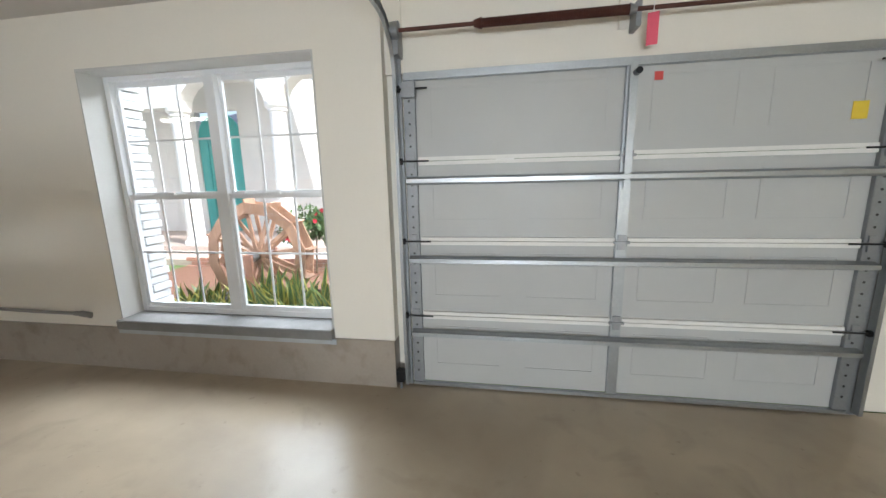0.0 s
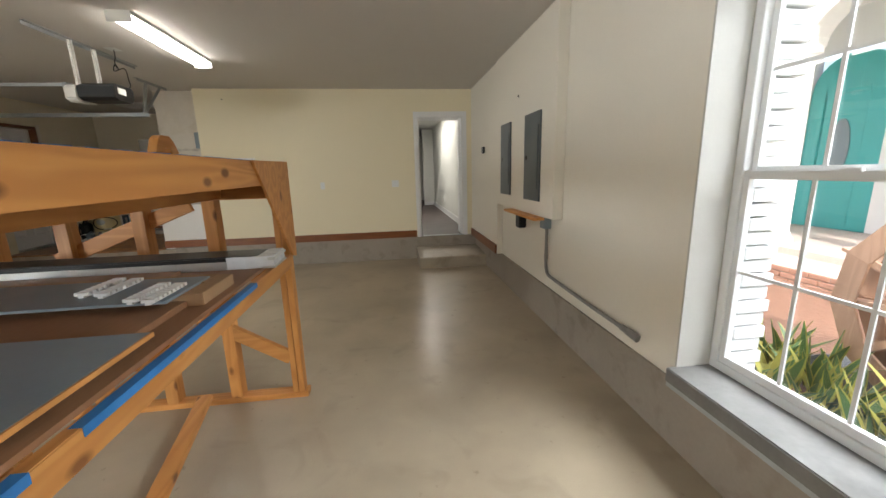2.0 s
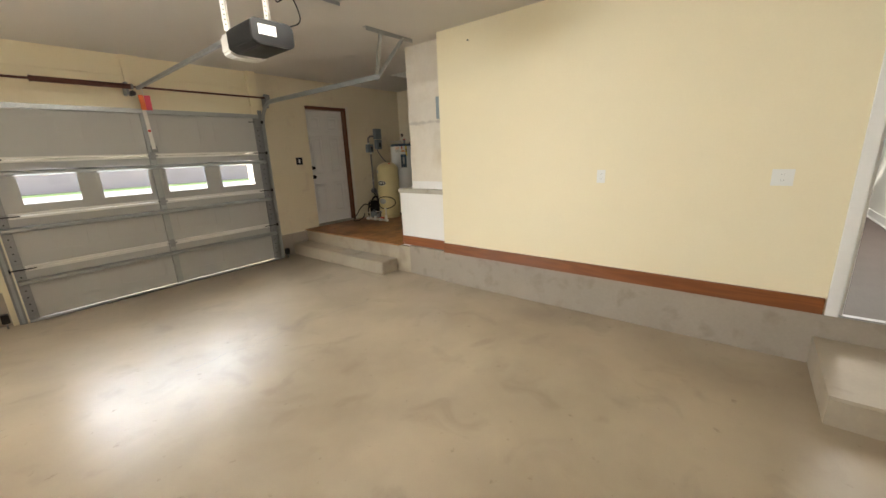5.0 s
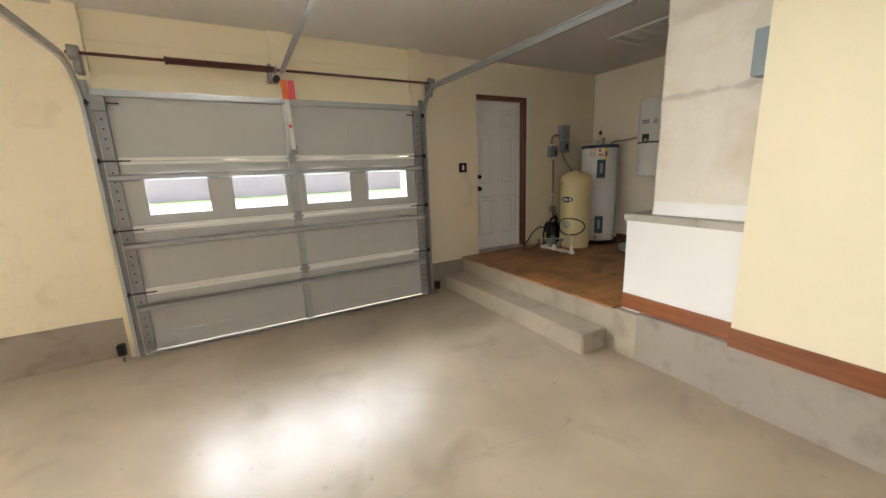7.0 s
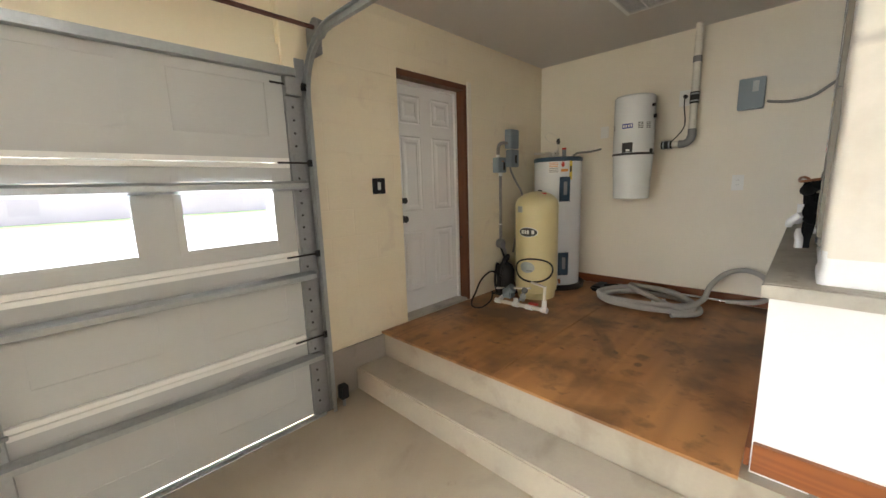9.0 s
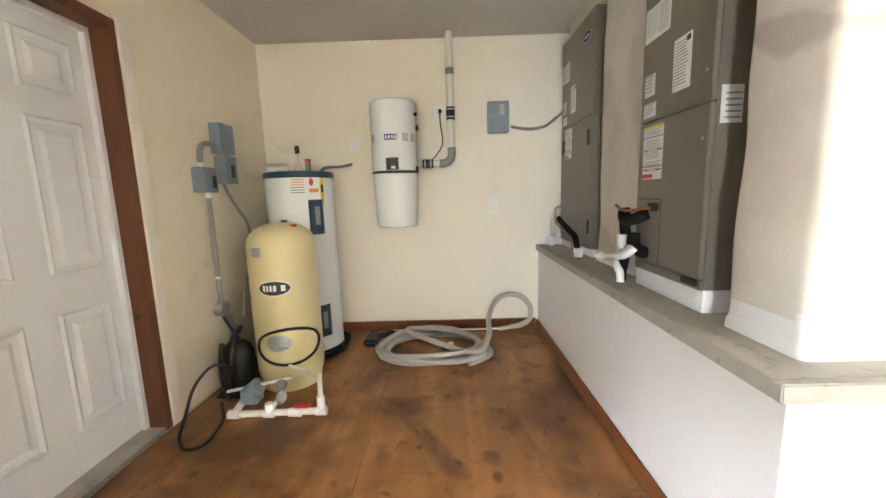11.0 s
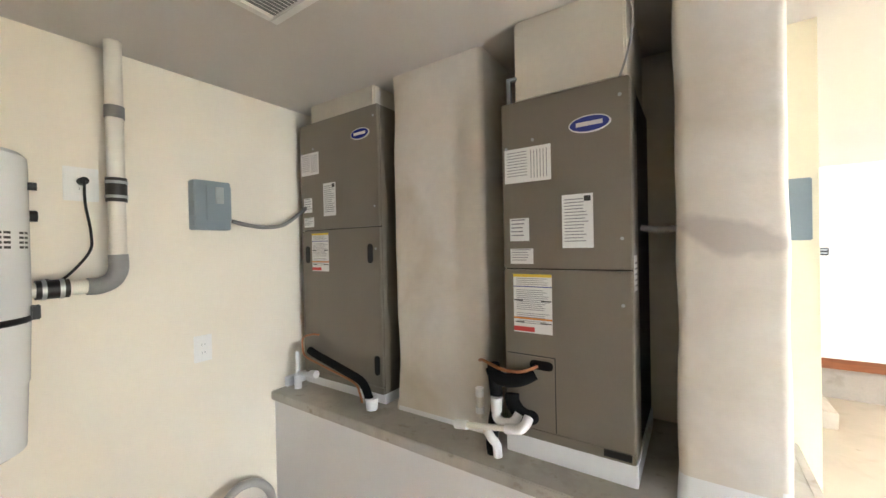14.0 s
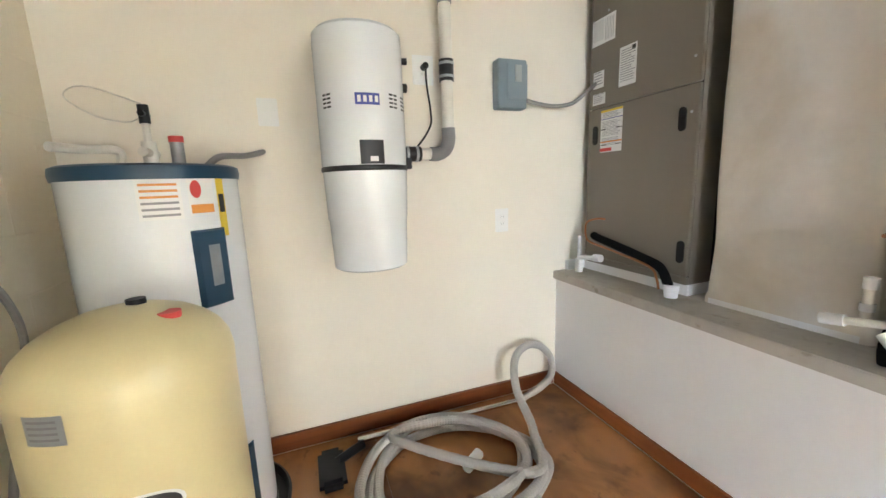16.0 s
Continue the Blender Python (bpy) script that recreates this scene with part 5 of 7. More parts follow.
# things on the rack
t = thing("wrapped_screen", "long black screen with crushed silver plastic end on the shelf", "boxed screen")
boxes("body", [(-1.24, -1.045, 0.35, 1.88, SZ + 0.006, SZ + 0.075)], M["black"], t, "matt black body", bevel=0.006)
bm = bmesh.new()
bm_box(bm, -1.255, -1.035, 1.72, 1.96, SZ + 0.006, SZ + 0.07)
bmesh.ops.subdivide_edges(bm, edges=bm.edges[:], cuts=4, use_grid_fill=True)
for v in bm.verts:
    n3 = noise.noise_vector(v.co * 14) * 0.008
    v.co += Vector((n3.x, n3.y, abs(n3.z)))
part("end_wrap", bm, M["tape"], t, "crushed clear plastic end")
boxes("edge_strip", [(-1.044, -1.036, 0.35, 1.72, SZ + 0.006, SZ + 0.05)], M["foil"], t, "silver edge strip", bevel=0.002)
boxes("edge_strip", [(-1.25, -1.03, 1.90, 1.968, SZ + 0.006, SZ + 0.018), (-1.25, -1.03, 1.93, 1.968, SZ + 0.05, SZ + 0.066)], M["foil"], t, "bent silver rim", bevel=0.002)
t = thing("flat_carton", "long flat brown cardboard carton on the rack shelf", "carton")
boxes("carton", [(-0.76, -0.47, 0.55, 1.86, SZ + 0.005, SZ + 0.055)], M["cardboard"], t, bevel=0.003)
boxes("flap", [(-0.76, -0.62, 0.52, 1.80, SZ + 0.056, SZ + 0.059)], M["cardboard"], t)
t = thing("flat_carton", "dark brown flat board beside the carton on the rack shelf", "board")
boxes("board", [(-1.02, -0.79, 0.45, 1.5, SZ + 0.005, SZ + 0.02)], M["shelf"], t, bevel=0.002)
t = thing("shelf_panel", "brown and grey shelf boards stacked on the rack shelf", "board stack")
boxes("board", [(-0.66, -0.15, 0.6, 1.80, SZ + 0.005, SZ + 0.03)], M["shelf"], t, "dark brown board", bevel=0.002)
boxes("board", [(-0.70, -0.36, 0.7, 1.79, SZ + 0.056, SZ + 0.066)], M["ebox"], t, "grey-faced board", bevel=0.002)
t = thing("louver_grid", "white plastic louver strips on the boards", "plastic strips")
for xa, ya in ((-0.68, 1.42), (-0.66, 1.50), (-0.56, 1.66), (-0.54, 1.73)):
    strip = boxes("strip", [(xa, xa + 0.213, ya + 0.012, ya + 0.03, SZ + 0.066, SZ + 0.074)], M["white_pl"], t)
    for k in range(8):
        boxes("louver", [(xa + k * 0.028, xa + k * 0.028 + 0.017, ya, ya + 0.045, SZ + 0.0745, SZ + 0.086)], M["white_pl"], strip)
t = thing("grey_board", "grey-faced board with raw wooden edge on the rack shelf", "board")
boxes("board", [(-0.13, 0.62, 0.7, 1.87, SZ + 0.031, SZ + 0.045)], M["ebox"], t, bevel=0.0015)
boxes("edge", [(-0.131, 0.62, 1.871, 1.877, SZ + 0.031, SZ + 0.045)], M["lum_x"], t, "raw wooden edge")
boxes("board", [(0.19, 0.60, 0.8, 1.80, SZ + 0.005, SZ + 0.0305)], M["shelf"], t, "brown board below")
t = thing("cardboard_box", "closed brown cardboard box on the grey board", "box")
boxes("carton", [(0.27, 0.46, 1.35, 1.72, SZ + 0.046, SZ + 0.20)], M["cardboard"], t, bevel=0.004)
boxes("tape", [(0.355, 0.375, 1.349, 1.721, SZ + 0.2, SZ + 0.2012)], M["pvc"], t, "parcel tape")
t = thing("black_bottle", "black plastic bottle with a pale label on the grey board", "bottle")
bm = bmesh.new()
bm_lathe(bm, [(0, 0), (0.05, 0), (0.055, 0.01), (0.055, 0.16), (0.045, 0.19), (0.025, 0.21), (0.025, 0.25), (0, 0.25)], 28, (0.53, 1.76, SZ + 0.046))
part("bottle", bm, M["black"], t, smooth=True)
bm = bmesh.new()
bm_lathe(bm, [(0.056, 0.03), (0.056, 0.13)], 28, (0.53, 1.76, SZ + 0.046))
bmesh.ops.delete(bm, geom=[v for v in bm.verts if v.co.x < 0.54], context="VERTS")
part("label", bm, M["ebox"], t, "pale printed label", smooth=True)
t = thing("plywood_pieces", "short pale plywood pieces stacked on the rack shelf", "plywood")
for k, (a, b) in enumerate(((0.64, 1.08), (0.67, 1.10), (0.71, 1.12))):
    boxes("sheet", [(a, b, 0.9 + 0.1 * k, 1.885 - 0.05 * k, SZ + 0.005 + 0.016 * k, SZ + 0.019 + 0.016 * k)], M["lum_y"], t, bevel=0.0015)
t = thing("cut_offs", "curved wooden cut-off standing on the rack top", "cut-off")
bm = bmesh.new()
prof = [(-0.10, 0), (-0.04, 0), (-0.02, 0.05), (0.02, 0.05), (0.05, 0), (0.10, 0), (0.055, 0.085), (0.03, 0.10), (-0.03, 0.10), (-0.06, 0.075)]
bm_prism(bm, prof, 0.035, Matrix.Translation((-0.72, 1.66, 1.6185)))
part("cut_off", bm, M["lum_x"], t, bevel=0.002)
t = thing("white_moulding", "long white moulding laid on the rack top", "moulding")
boxes("moulding", [(-1.50, -1.44, 0.35, 1.78, 1.619, 1.64), (-1.50, -1.47, 0.35, 1.78, 1.64, 1.652)], M["trim"], t, bevel=0.003)

# ---- utility corner ----
# outer door
origin(0.15, 0.11)
t = thing("outer_door", "closed white six-panel door with black knob and red-brown frame", "door")
bm = bmesh.new()
X0, X1, ZB, ZT = -6.83, -6.05, 0.41, 2.44
boxes("frame", [(-6.86, -6.82, -3.72, -3.622, 0.39, 2.47), (-6.82, -6.02, -3.72, -3.622, 2.42, 2.47)], M["redwood_z"], t, "red-brown timber frame", bevel=0.003)
boxes("jamb", [(-6.86, -6.822, -3.86, -3.722, 0.41, 2.47), (-6.822, -6.02, -3.86, -3.79, 2.40, 2.47), (-6.8215, -6.80, -3.7495, -3.722, 0.41, 2.42), (-6.80, -6.02, -3.7495, -3.722, 2.395, 2.42)], M["door_white"], t, "white door jamb")
boxes("slab", [(-6.82, -6.02, -3.785, -3.75, 0.41, 2.42)], M["door_white"], t, "white painted slab")
for cx in (-6.62, -6.24):
    for z0, z1 in ((0.60, 1.15), (1.32, 1.98), (2.08, 2.32)):
        bm = bmesh.new()
        # raised field inside a sunk moulding
        a, b = cx - 0.125, cx + 0.125
        outer = [(a, z0), (b, z0), (b, z1), (a, z1)]
        rings = []
        for inset, y in ((0.0, -3.749), (0.012, -3.742), (0.028, -3.749), (0.05, -3.7485), (0.07, -3.741)):
            rings.append([bm.verts.new((x + (inset if x == a else -inset), y, z + (inset if z == z0 else -inset))) for x, z in outer])
        for p, q in zip(rings, rings[1:]):
            for k in range(4):
                bm.faces.new((p[k], p[(k + 1) % 4], q[(k + 1) % 4], q[k]))
        bm.faces.new(rings[-1])
        part("door_panel", bm, M["door_white"], t, "moulded panel")
for z, r in ((1.27, 0.03), (1.43, 0.026)):
    bm = bmesh.new()
    bm_cyl(bm, (-6.10, -3.75, z), (-6.10, -3.735, z), r + 0.004, seg=24)
    bm_cyl(bm, (-6.10, -3.735, z), (-6.10, -3.70, z), 0.012, seg=12)
    bm_cyl(bm, (-6.10, -3.715, z), (-6.10, -3.685, z), r * 0.8, r, seg=24)
    part("knob" if z < 1.4 else "deadbolt", bm, M["black"], t, "black metal knob" if z < 1.4 else "black deadbolt", smooth=True)
boxes("sill", [(-6.82, -6.02, -3.86, -3.63, 0.375, 0.41)], M["sill"], t, "grey door sill")
boxes("strike", [(-6.822, -6.815, -3.70, -3.68, 1.02, 1.04)], M["ink_black"], t, "dark screw in the frame")
# timber trim beside the frame
boxes("trim_outer_door", [(-6.92, -6.862, -3.63, -3.612, 0.39, 2.50)], M["wall_u"], label="cream painted casing strip", bevel=0.003, kind=S)
outlet((-5.79, -3.63, 1.56), "y", 1, 0.12, 0.12, "black and white double light switch beside the outer door", True, "black")

# pressure tank
origin(0.31, 0.19)
TX, TY = -7.54, -3.245
t = thing("pressure_tank", "cream yellow pressure tank with a dark oval badge on the plywood", "tank")
bm = bmesh.new()
prof = [(0, 0.03), (0.19, 0.03), (0.19, 0.07), (0.20, 0.075), (0.207, 0.10), (0.21, 0.14)]
prof += [(0.21, z) for z in (0.5, 0.88)] + [(0.2115, 0.93), (0.21, 0.94)]
for k in range(1, 8):
    a = radians(90 * k / 7)
    prof.append((max(0.21 * math.cos(a), 0), 0.94 + 0.135 * math.sin(a)))
bm_lathe(bm, prof, 48, (TX, TY, 0.39))
part("tank", bm, M["cream_tank"], t, smooth=True)
bm = bmesh.new()
bm_lathe(bm, [(0.0, 0.0), (0.185, 0.0), (0.185, 0.035), (0, 0.035)], 40, (TX, TY, 0.39))
part("foot_ring", bm, M["cream_tank"], t, "cream foot ring", smooth=True)
for dx, dy, c in ((-0.02, 0.02, "black"), (0.04, 0.10, "ink_red")):
    cyls("air_valve", [((TX + dx, TY + dy, 0.39 + 1.03), (TX + dx, TY + dy, 0.39 + (1.085 if c == "black" else 1.06)), 0.02 if c == "black" else 0.024)], M[c], t, "valve cap on the tank top")


def patch(name, c, r, ang0, ang1, z0, z1, mat, parent, label, oval=False, seg=14):
    """A curved label on a cylinder."""
    bm = bmesh.new()
    if oval:
        am, zm, ra, rz = (ang0 + ang1) / 2, (z0 + z1) / 2, (ang1 - ang0) / 2, (z1 - z0) / 2
        cv = bm.verts.new((c[0] + r * math.cos(radians(am)), c[1] + r * math.sin(radians(am)), zm))
        for rr in (0.5, 1.0):
            ring = [bm.verts.new((c[0] + r * math.cos(radians(am + ra * rr * math.cos(a))), c[1] + r * math.sin(radians(am + ra * rr * math.cos(a))), zm + rz * rr * math.sin(a))) for a in [2 * math.pi * k / 28 for k in range(28)]]
            if rr == 0.5:
                for k in range(28):
                    bm.faces.new((cv, ring[k], ring[(k + 1) % 28]))
            else:
                for k in range(28):
                    bm.faces.new((old[k], ring[k], ring[(k + 1) % 28], old[(k + 1) % 28]))
            old = ring
    else:
        A = [radians(ang0 + (ang1 - ang0) * k / seg) for k in range(seg + 1)]
        lo = [bm.verts.new((c[0] + r * math.cos(a), c[1] + r * math.sin(a), z0)) for a in A]
        hi = [bm.verts.new((c[0] + r * math.cos(a), c[1] + r * math.sin(a), z1)) for a in A]
        for k in range(seg):
            bm.faces.new((lo[k], lo[k + 1], hi[k + 1], hi[k]))
    return part(name, bm, M[mat], parent, label, smooth=True)


TC = (TX, TY)
patch("badge", TC, 0.2118, -20, 32, 1.032, 1.118, "ink_black", t, "black oval badge", oval=True)
patch("badge_rim", TC, 0.2114, -22, 34, 1.026, 1.124, "paper", t, "silver badge rim", oval=True)
for a0, a1 in ((-12, -8), (-6, -3), (-1, 3), (5, 10), (17, 24)):
    patch("badge_mark", TC, 0.2125, a0, a1, 1.058, 1.094, "paper", t, "white mark on the badge", seg=3)
patch("label", TC, 0.2115, -30, -10, 1.265, 1.325, "galv", t, "silver data label")
for k in range(4):
    patch("label_print", TC, 0.212, -28, -13, 1.275 + 0.012 * k, 1.28 + 0.012 * k, "ink", t, "grey print", seg=6)
patch("label", TC, 0.2115, -16, 26, 0.67, 0.78, "galv", t, "pale round data label", oval=True)
patch("label_print", TC, 0.212, 4, 20, 0.685, 0.70, "ink", t, "dark print", seg=6)

# water heater
origin(0.20, 0.16)
HX, HY = -7.96, -3.27
HC = (HX, HY)
t = thing("water_heater", "tall white electric water heater with blue element covers", "water heater")
bm = bmesh.new()
bm_lathe(bm, [(0, 0.05), (0.25, 0.05), (0.25, 1.385), (0, 1.385)], 56, (HX, HY, 0.39))
part("jacket", bm, M["white_metal"], t, "white enamelled jacket", smooth=True)
bm = bmesh.new()
bm_lathe(bm, [(0.235, 1.385), (0.255, 1.37), (0.258, 1.39), (0.255, 1.41), (0.24, 1.417), (0, 1.42)], 56, (HX, HY, 0.39))
part("top_cap", bm, M["navy"], t, "dark blue top cap", smooth=True)
bm = bmesh.new()
bm_lathe(bm, [(0, 0.0), (0.30, 0.0), (0.31, 0.05), (0.30, 0.055), (0.29, 0.02), (0.254, 0.02), (0.254, 0.05), (0, 0.05)], 48, (HX, HY, 0.39))
part("drain_pan", bm, M["black"], t, "black drain pan", smooth=True)
for z0, z1 in ((1.345, 1.60), (0.55, 0.80)):
    # element cover: a bowed plate with a sunk middle
    bm = bmesh.new()
    A = [radians(32 + 26 * k / 8) for k in range(9)]
    rows = []
    for zz, rr in ((z0, 0.251), (z0 + 0.006, 0.263), (z1 - 0.006, 0.263), (z1, 0.251)):
        rows.append([bm.verts.new((HX + (rr if 0 < k < 8 else 0.251) * math.cos(a), HY + (rr if 0 < k < 8 else 0.251) * math.sin(a), zz)) for k, a in enumerate(A)])
    for p, q in zip(rows, rows[1:]):
        for k in range(8):
            bm.faces.new((p[k], p[k + 1], q[k + 1], q[k]))
    cov = part("element_cover", bm, M["navy"], t, "dark blue element cover")
    patch("handle_recess", HC, 0.2655, 41, 49, z0 + 0.07, z1 - 0.05, "galv_dark", cov, "grey centre strip", seg=4)
patch("warning_label", HC, 0.2515, 5, 30, 1.64, 1.76, "paper", t, "white and orange warning label")
for k in range(6):
    patch("label_print", HC, 0.2522, 7, 28, 1.65 + k * 0.018, 1.657 + k * 0.018, "ink_orange" if k > 2 else "ink", t, "lines of print", seg=6)
patch("maker_label", HC, 0.2515, 34, 52, 1.645, 1.765, "paper", t, "white maker label")
patch("maker_mark", HC, 0.2524, 35.5, 43, 1.70, 1.755, "ink_red", t, "red round mark", oval=True)
patch("maker_mark", HC, 0.2524, 35, 51, 1.653, 1.68, "ink_orange", t, "gold lettered strip", seg=6)
patch("energy_label", HC, 0.2515, 55, 62, 1.57, 1.775, "ink_yellow", t, "yellow energy label", seg=5)
patch("energy_print", HC, 0.2522, 56, 61, 1.65, 1.71, "ink_black", t, "black print", seg=4)
cyls("drain_valve", [((HX + 0.20, HY + 0.14, 0.50), (HX + 0.235, HY + 0.165, 0.50), 0.014), ((HX + 0.235, HY + 0.165, 0.47), (HX + 0.235, HY + 0.165, 0.52), 0.011)], M["copper"], t, "brass drain valve")
zt = 0.39 + 1.42
tube("water_pipe", [(HX + 0.02, HY - 0.08, zt), (HX + 0.02, HY - 0.08, zt + 0.05), (HX + 0.08, HY - 0.15, zt + 0.05), (HX + 0.16, HY - 0.19, zt + 0.05)], 0.014, M["pvc"], t, "tan water pipe")
tube("water_pipe", [(HX, HY + 0.0, zt + 0.04), (HX, HY + 0.0, zt + 0.15)], 0.012, M["pvc"], t, "tan riser", n=0)
cyls("valve", [((HX, HY, zt + 0.14), (HX, HY, zt + 0.20), 0.016), ((HX - 0.03, HY, zt + 0.17), (HX + 0.03, HY, zt + 0.17), 0.01)], M["black"], t, "dark valve")
tube("capillary", [(HX, HY, zt + 0.17), (HX - 0.10, HY - 0.08, zt + 0.16), (HX - 0.22, HY - 0.22, zt + 0.20), (HX - 0.30, HY - 0.33, zt + 0.28), (HX - 0.26, HY - 0.25, zt + 0.31), (HX - 0.10, HY - 0.05, zt + 0.23), (HX, HY, zt + 0.20)], 0.003, M["pvc"], t, "thin bent tube")
cyls("fitting", [((HX + 0.10, HY + 0.03, zt), (HX + 0.10, HY + 0.03, zt + 0.07), 0.02), ((HX + 0.05, HY + 0.03, zt + 0.035), (HX + 0.16, HY + 0.03, zt + 0.035), 0.014)], M["pvc"], t, "tan fitting")
cyls("relief_valve", [((HX + 0.04, HY + 0.09, zt), (HX + 0.04, HY + 0.09, zt + 0.075), 0.02)], M["galv_dark"], t, "dark relief valve")
cyls("relief_lever", [((HX + 0.04, HY + 0.09, zt + 0.075), (HX + 0.04, HY + 0.09, zt + 0.095), 0.022)], M["ink_red"], t, "red lever cap")
tube("supply_cable", [(HX - 0.02, HY + 0.16, zt), (HX - 0.05, HY + 0.20, zt + 0.035), (HX - 0.20, HY + 0.27, zt + 0.05), (HX - 0.38, HY + 0.33, zt + 0.085), (-8.44, HY + 0.345, 1.92)], 0.012, M["conduit"], t, "grey flexible conduit")

# pump and manifold in front of the tank
origin(0.27, 0.165)
t = thing("pump_manifold", "white PVC manifold with a red valve handle on the plywood floor", "pipe manifold")
z = 0.415
cyls("pipe", [((-7.040, -3.380, z), (-7.060, -2.880, z), 0.019)], M["pvc"], t, "white main pipe")
each_cyl("fitting", [((-7.040, -3.400, z), (-7.040, -3.340, z), 0.025), ((-7.045, -3.200, z), (-7.045, -3.140, z), 0.025), ((-7.050, -3.060, z), (-7.050, -2.990, z), 0.025), ((-7.060, -2.910, z), (-7.060, -2.850, z), 0.026),
                 ((-7.045, -3.170, z), (-7.045, -3.170, z + 0.06), 0.022), ((-7.040, -3.370, z), (-7.160, -3.370, z + 0.03), 0.02), ((-7.060, -2.880, z), (-7.060, -2.880, z + 0.09), 0.022)], M["trim"], t, "white socket fittings")
cyls("pipe", [((-7.060, -2.880, z + 0.09), (-7.070, -2.880, z + 0.22), 0.014), ((-7.070, -2.880, z + 0.21), (-7.28, -3.140, z + 0.17), 0.011), ((-7.110, -3.440, z + 0.10), (-7.180, -3.090, z + 0.14), 0.009)], M["pvc"], t, "tan pipe")
boxes("valve_handle", [(-7.070, -7.035, -3.030, -2.940, z + 0.028, z + 0.05)], M["ink_red"], t, "red valve handle", bevel=0.004)
cyls("gauge", [((-7.100, -3.130, z + 0.05), (-7.060, -3.100, z + 0.09), 0.028), ((-7.060, -3.160, z + 0.02), (-7.100, -3.110, z + 0.10), 0.014)], M["galv"], t, "grey pressure gauge")
cyls("pressure_switch", [((-7.130, -3.340, z + 0.06), (-7.130, -3.260, z + 0.13), 0.045)], M["ebox"], t, "grey pressure switch")
boxes("switch_case", [(-7.180, -7.090, -3.360, -3.260, z + 0.02, z + 0.12)], M["ebox"], t, "grey switch case", bevel=0.012)
cyls("pressure_gauge", [((-7.160, -3.160, z + 0.01), (-7.120, -3.140, z + 0.09), 0.016), ((-7.160, -3.140, z + 0.11), (-7.145, -3.140, z + 0.12), 0.03)], M["galv_dark"], t, "dark gauge")
origin(0.31, 0.16)
t = thing("booster_pump", "black booster pump standing behind the manifold", "pump")
bm = bmesh.new()
bm_lathe(bm, [(0, 0), (0.085, 0), (0.095, 0.02), (0.095, 0.26), (0.08, 0.30), (0.05, 0.33), (0, 0.335)], 28, (-7.40, -3.50, 0.39))
part("housing", bm, M["black"], t, smooth=True)
boxes("base", [(-7.51, -7.29, -3.60, -3.40, 0.39, 0.41)], M["black"], t, bevel=0.005)
origin(0.31, 0.19)
t = thing("black_tubing", "black tubing looped round the tank and the manifold", "tubing")
loop = []
for k in range(28):
    th = 2 * math.pi * k / 28
    a = radians(22 + 54 * math.cos(th))
    loop.append((TX + 0.222 * math.cos(a), TY + 0.222 * math.sin(a), 0.70 + 0.115 * math.sin(th)))
tube("loop", loop + [loop[0]], 0.009, M["black"], t, n=0)
tube("loop", [(-7.22, -3.44, 0.62), (-7.14, -3.52, 0.68), (-7.05, -3.58, 0.60), (-6.95, -3.57, 0.50), (-6.86, -3.55, 0.43), (-6.80, -3.48, 0.405), (-6.84, -3.40, 0.41), (-6.95, -3.38, 0.46), (-7.02, -3.42, 0.52)], 0.009, M["black"], t)
tube("loop", [(-7.52, -3.58, 0.74), (-7.44, -3.52, 0.80), (-7.34, -3.50, 0.78), (-7.27, -3.49, 0.68), (-7.26, -3.50, 0.55), (-7.30, -3.52, 0.45)], 0.016, M["black"], t)
tube("loop", [(-7.40, -3.62, 0.70), (-7.30, -3.58, 0.66), (-7.20, -3.52, 0.56), (-7.16, -3.46, 0.45)], 0.012, M["black"], t)
tube("loop", [(-7.35, -3.60, 0.72), (-7.28, -3.56, 0.70), (-7.20, -3.5, 0.66), (-7.15, -3.42, 0.62)], 0.01, M["black"], t)

# wiring on the south wall
origin(0.0, 0.11, 0.02)
t = thing("switch_gear", "grey electrical boxes and conduit on the cream wall", "electrical boxes")
boxes("tall_box", [(-7.50, -7.34, -3.63, -3.55, 1.90, 2.10)], M["ebox"], t, "grey hinged switch box", bevel=0.006)
boxes("lid", [(-7.485, -7.355, -3.55, -3.544, 1.92, 2.085)], M["ebox"], t, "pressed lid", bevel=0.004)
boxes("lower_box", [(-7.50, -7.36, -3.63, -3.55, 1.705, 1.89)], M["ebox"], t, "grey timer box", bevel=0.006)
tube("cable", [(-7.26, -3.60, 0.86), (-7.30, -3.60, 0.72), (-7.22, -3.59, 0.58), (-7.12, -3.56, 0.46), (-7.05, -3.52, 0.40)], 0.011, M["conduit"], t, "grey flexible conduit")
tube("cable", [(-7.27, -3.60, 0.87), (-7.33, -3.60, 0.70), (-7.26, -3.60, 0.55), (-7.16, -3.59, 0.45), (-7.10, -3.57, 0.40)], 0.011, M["conduit"], t, "grey flexible conduit")
boxes("dark_window", [(-7.46, -7.42, -3.55, -3.547, 1.745, 1.83)], M["black"], t, "dark window")
boxes("side_box", [(-7.26, -7.12, -3.63, -3.55, 1.645, 1.80)], M["ebox"], t, "grey timer box", bevel=0.006)
boxes("dark_window", [(-7.235, -7.20, -3.55, -3.547, 1.67, 1.75)], M["black"], t, "dark window")
boxes("copper_clip", [(-7.21, -7.17, -3.55, -3.546, 1.755, 1.765)], M["copper"], t, "copper strip")
tube("elbow", [(-7.18, -3.60, 1.80), (-7.18, -3.60, 1.88), (-7.20, -3.60, 1.93), (-7.26, -3.60, 1.955), (-7.35, -3.60, 1.955)], 0.017, M["conduit"], t, "grey conduit elbow", seg=12)
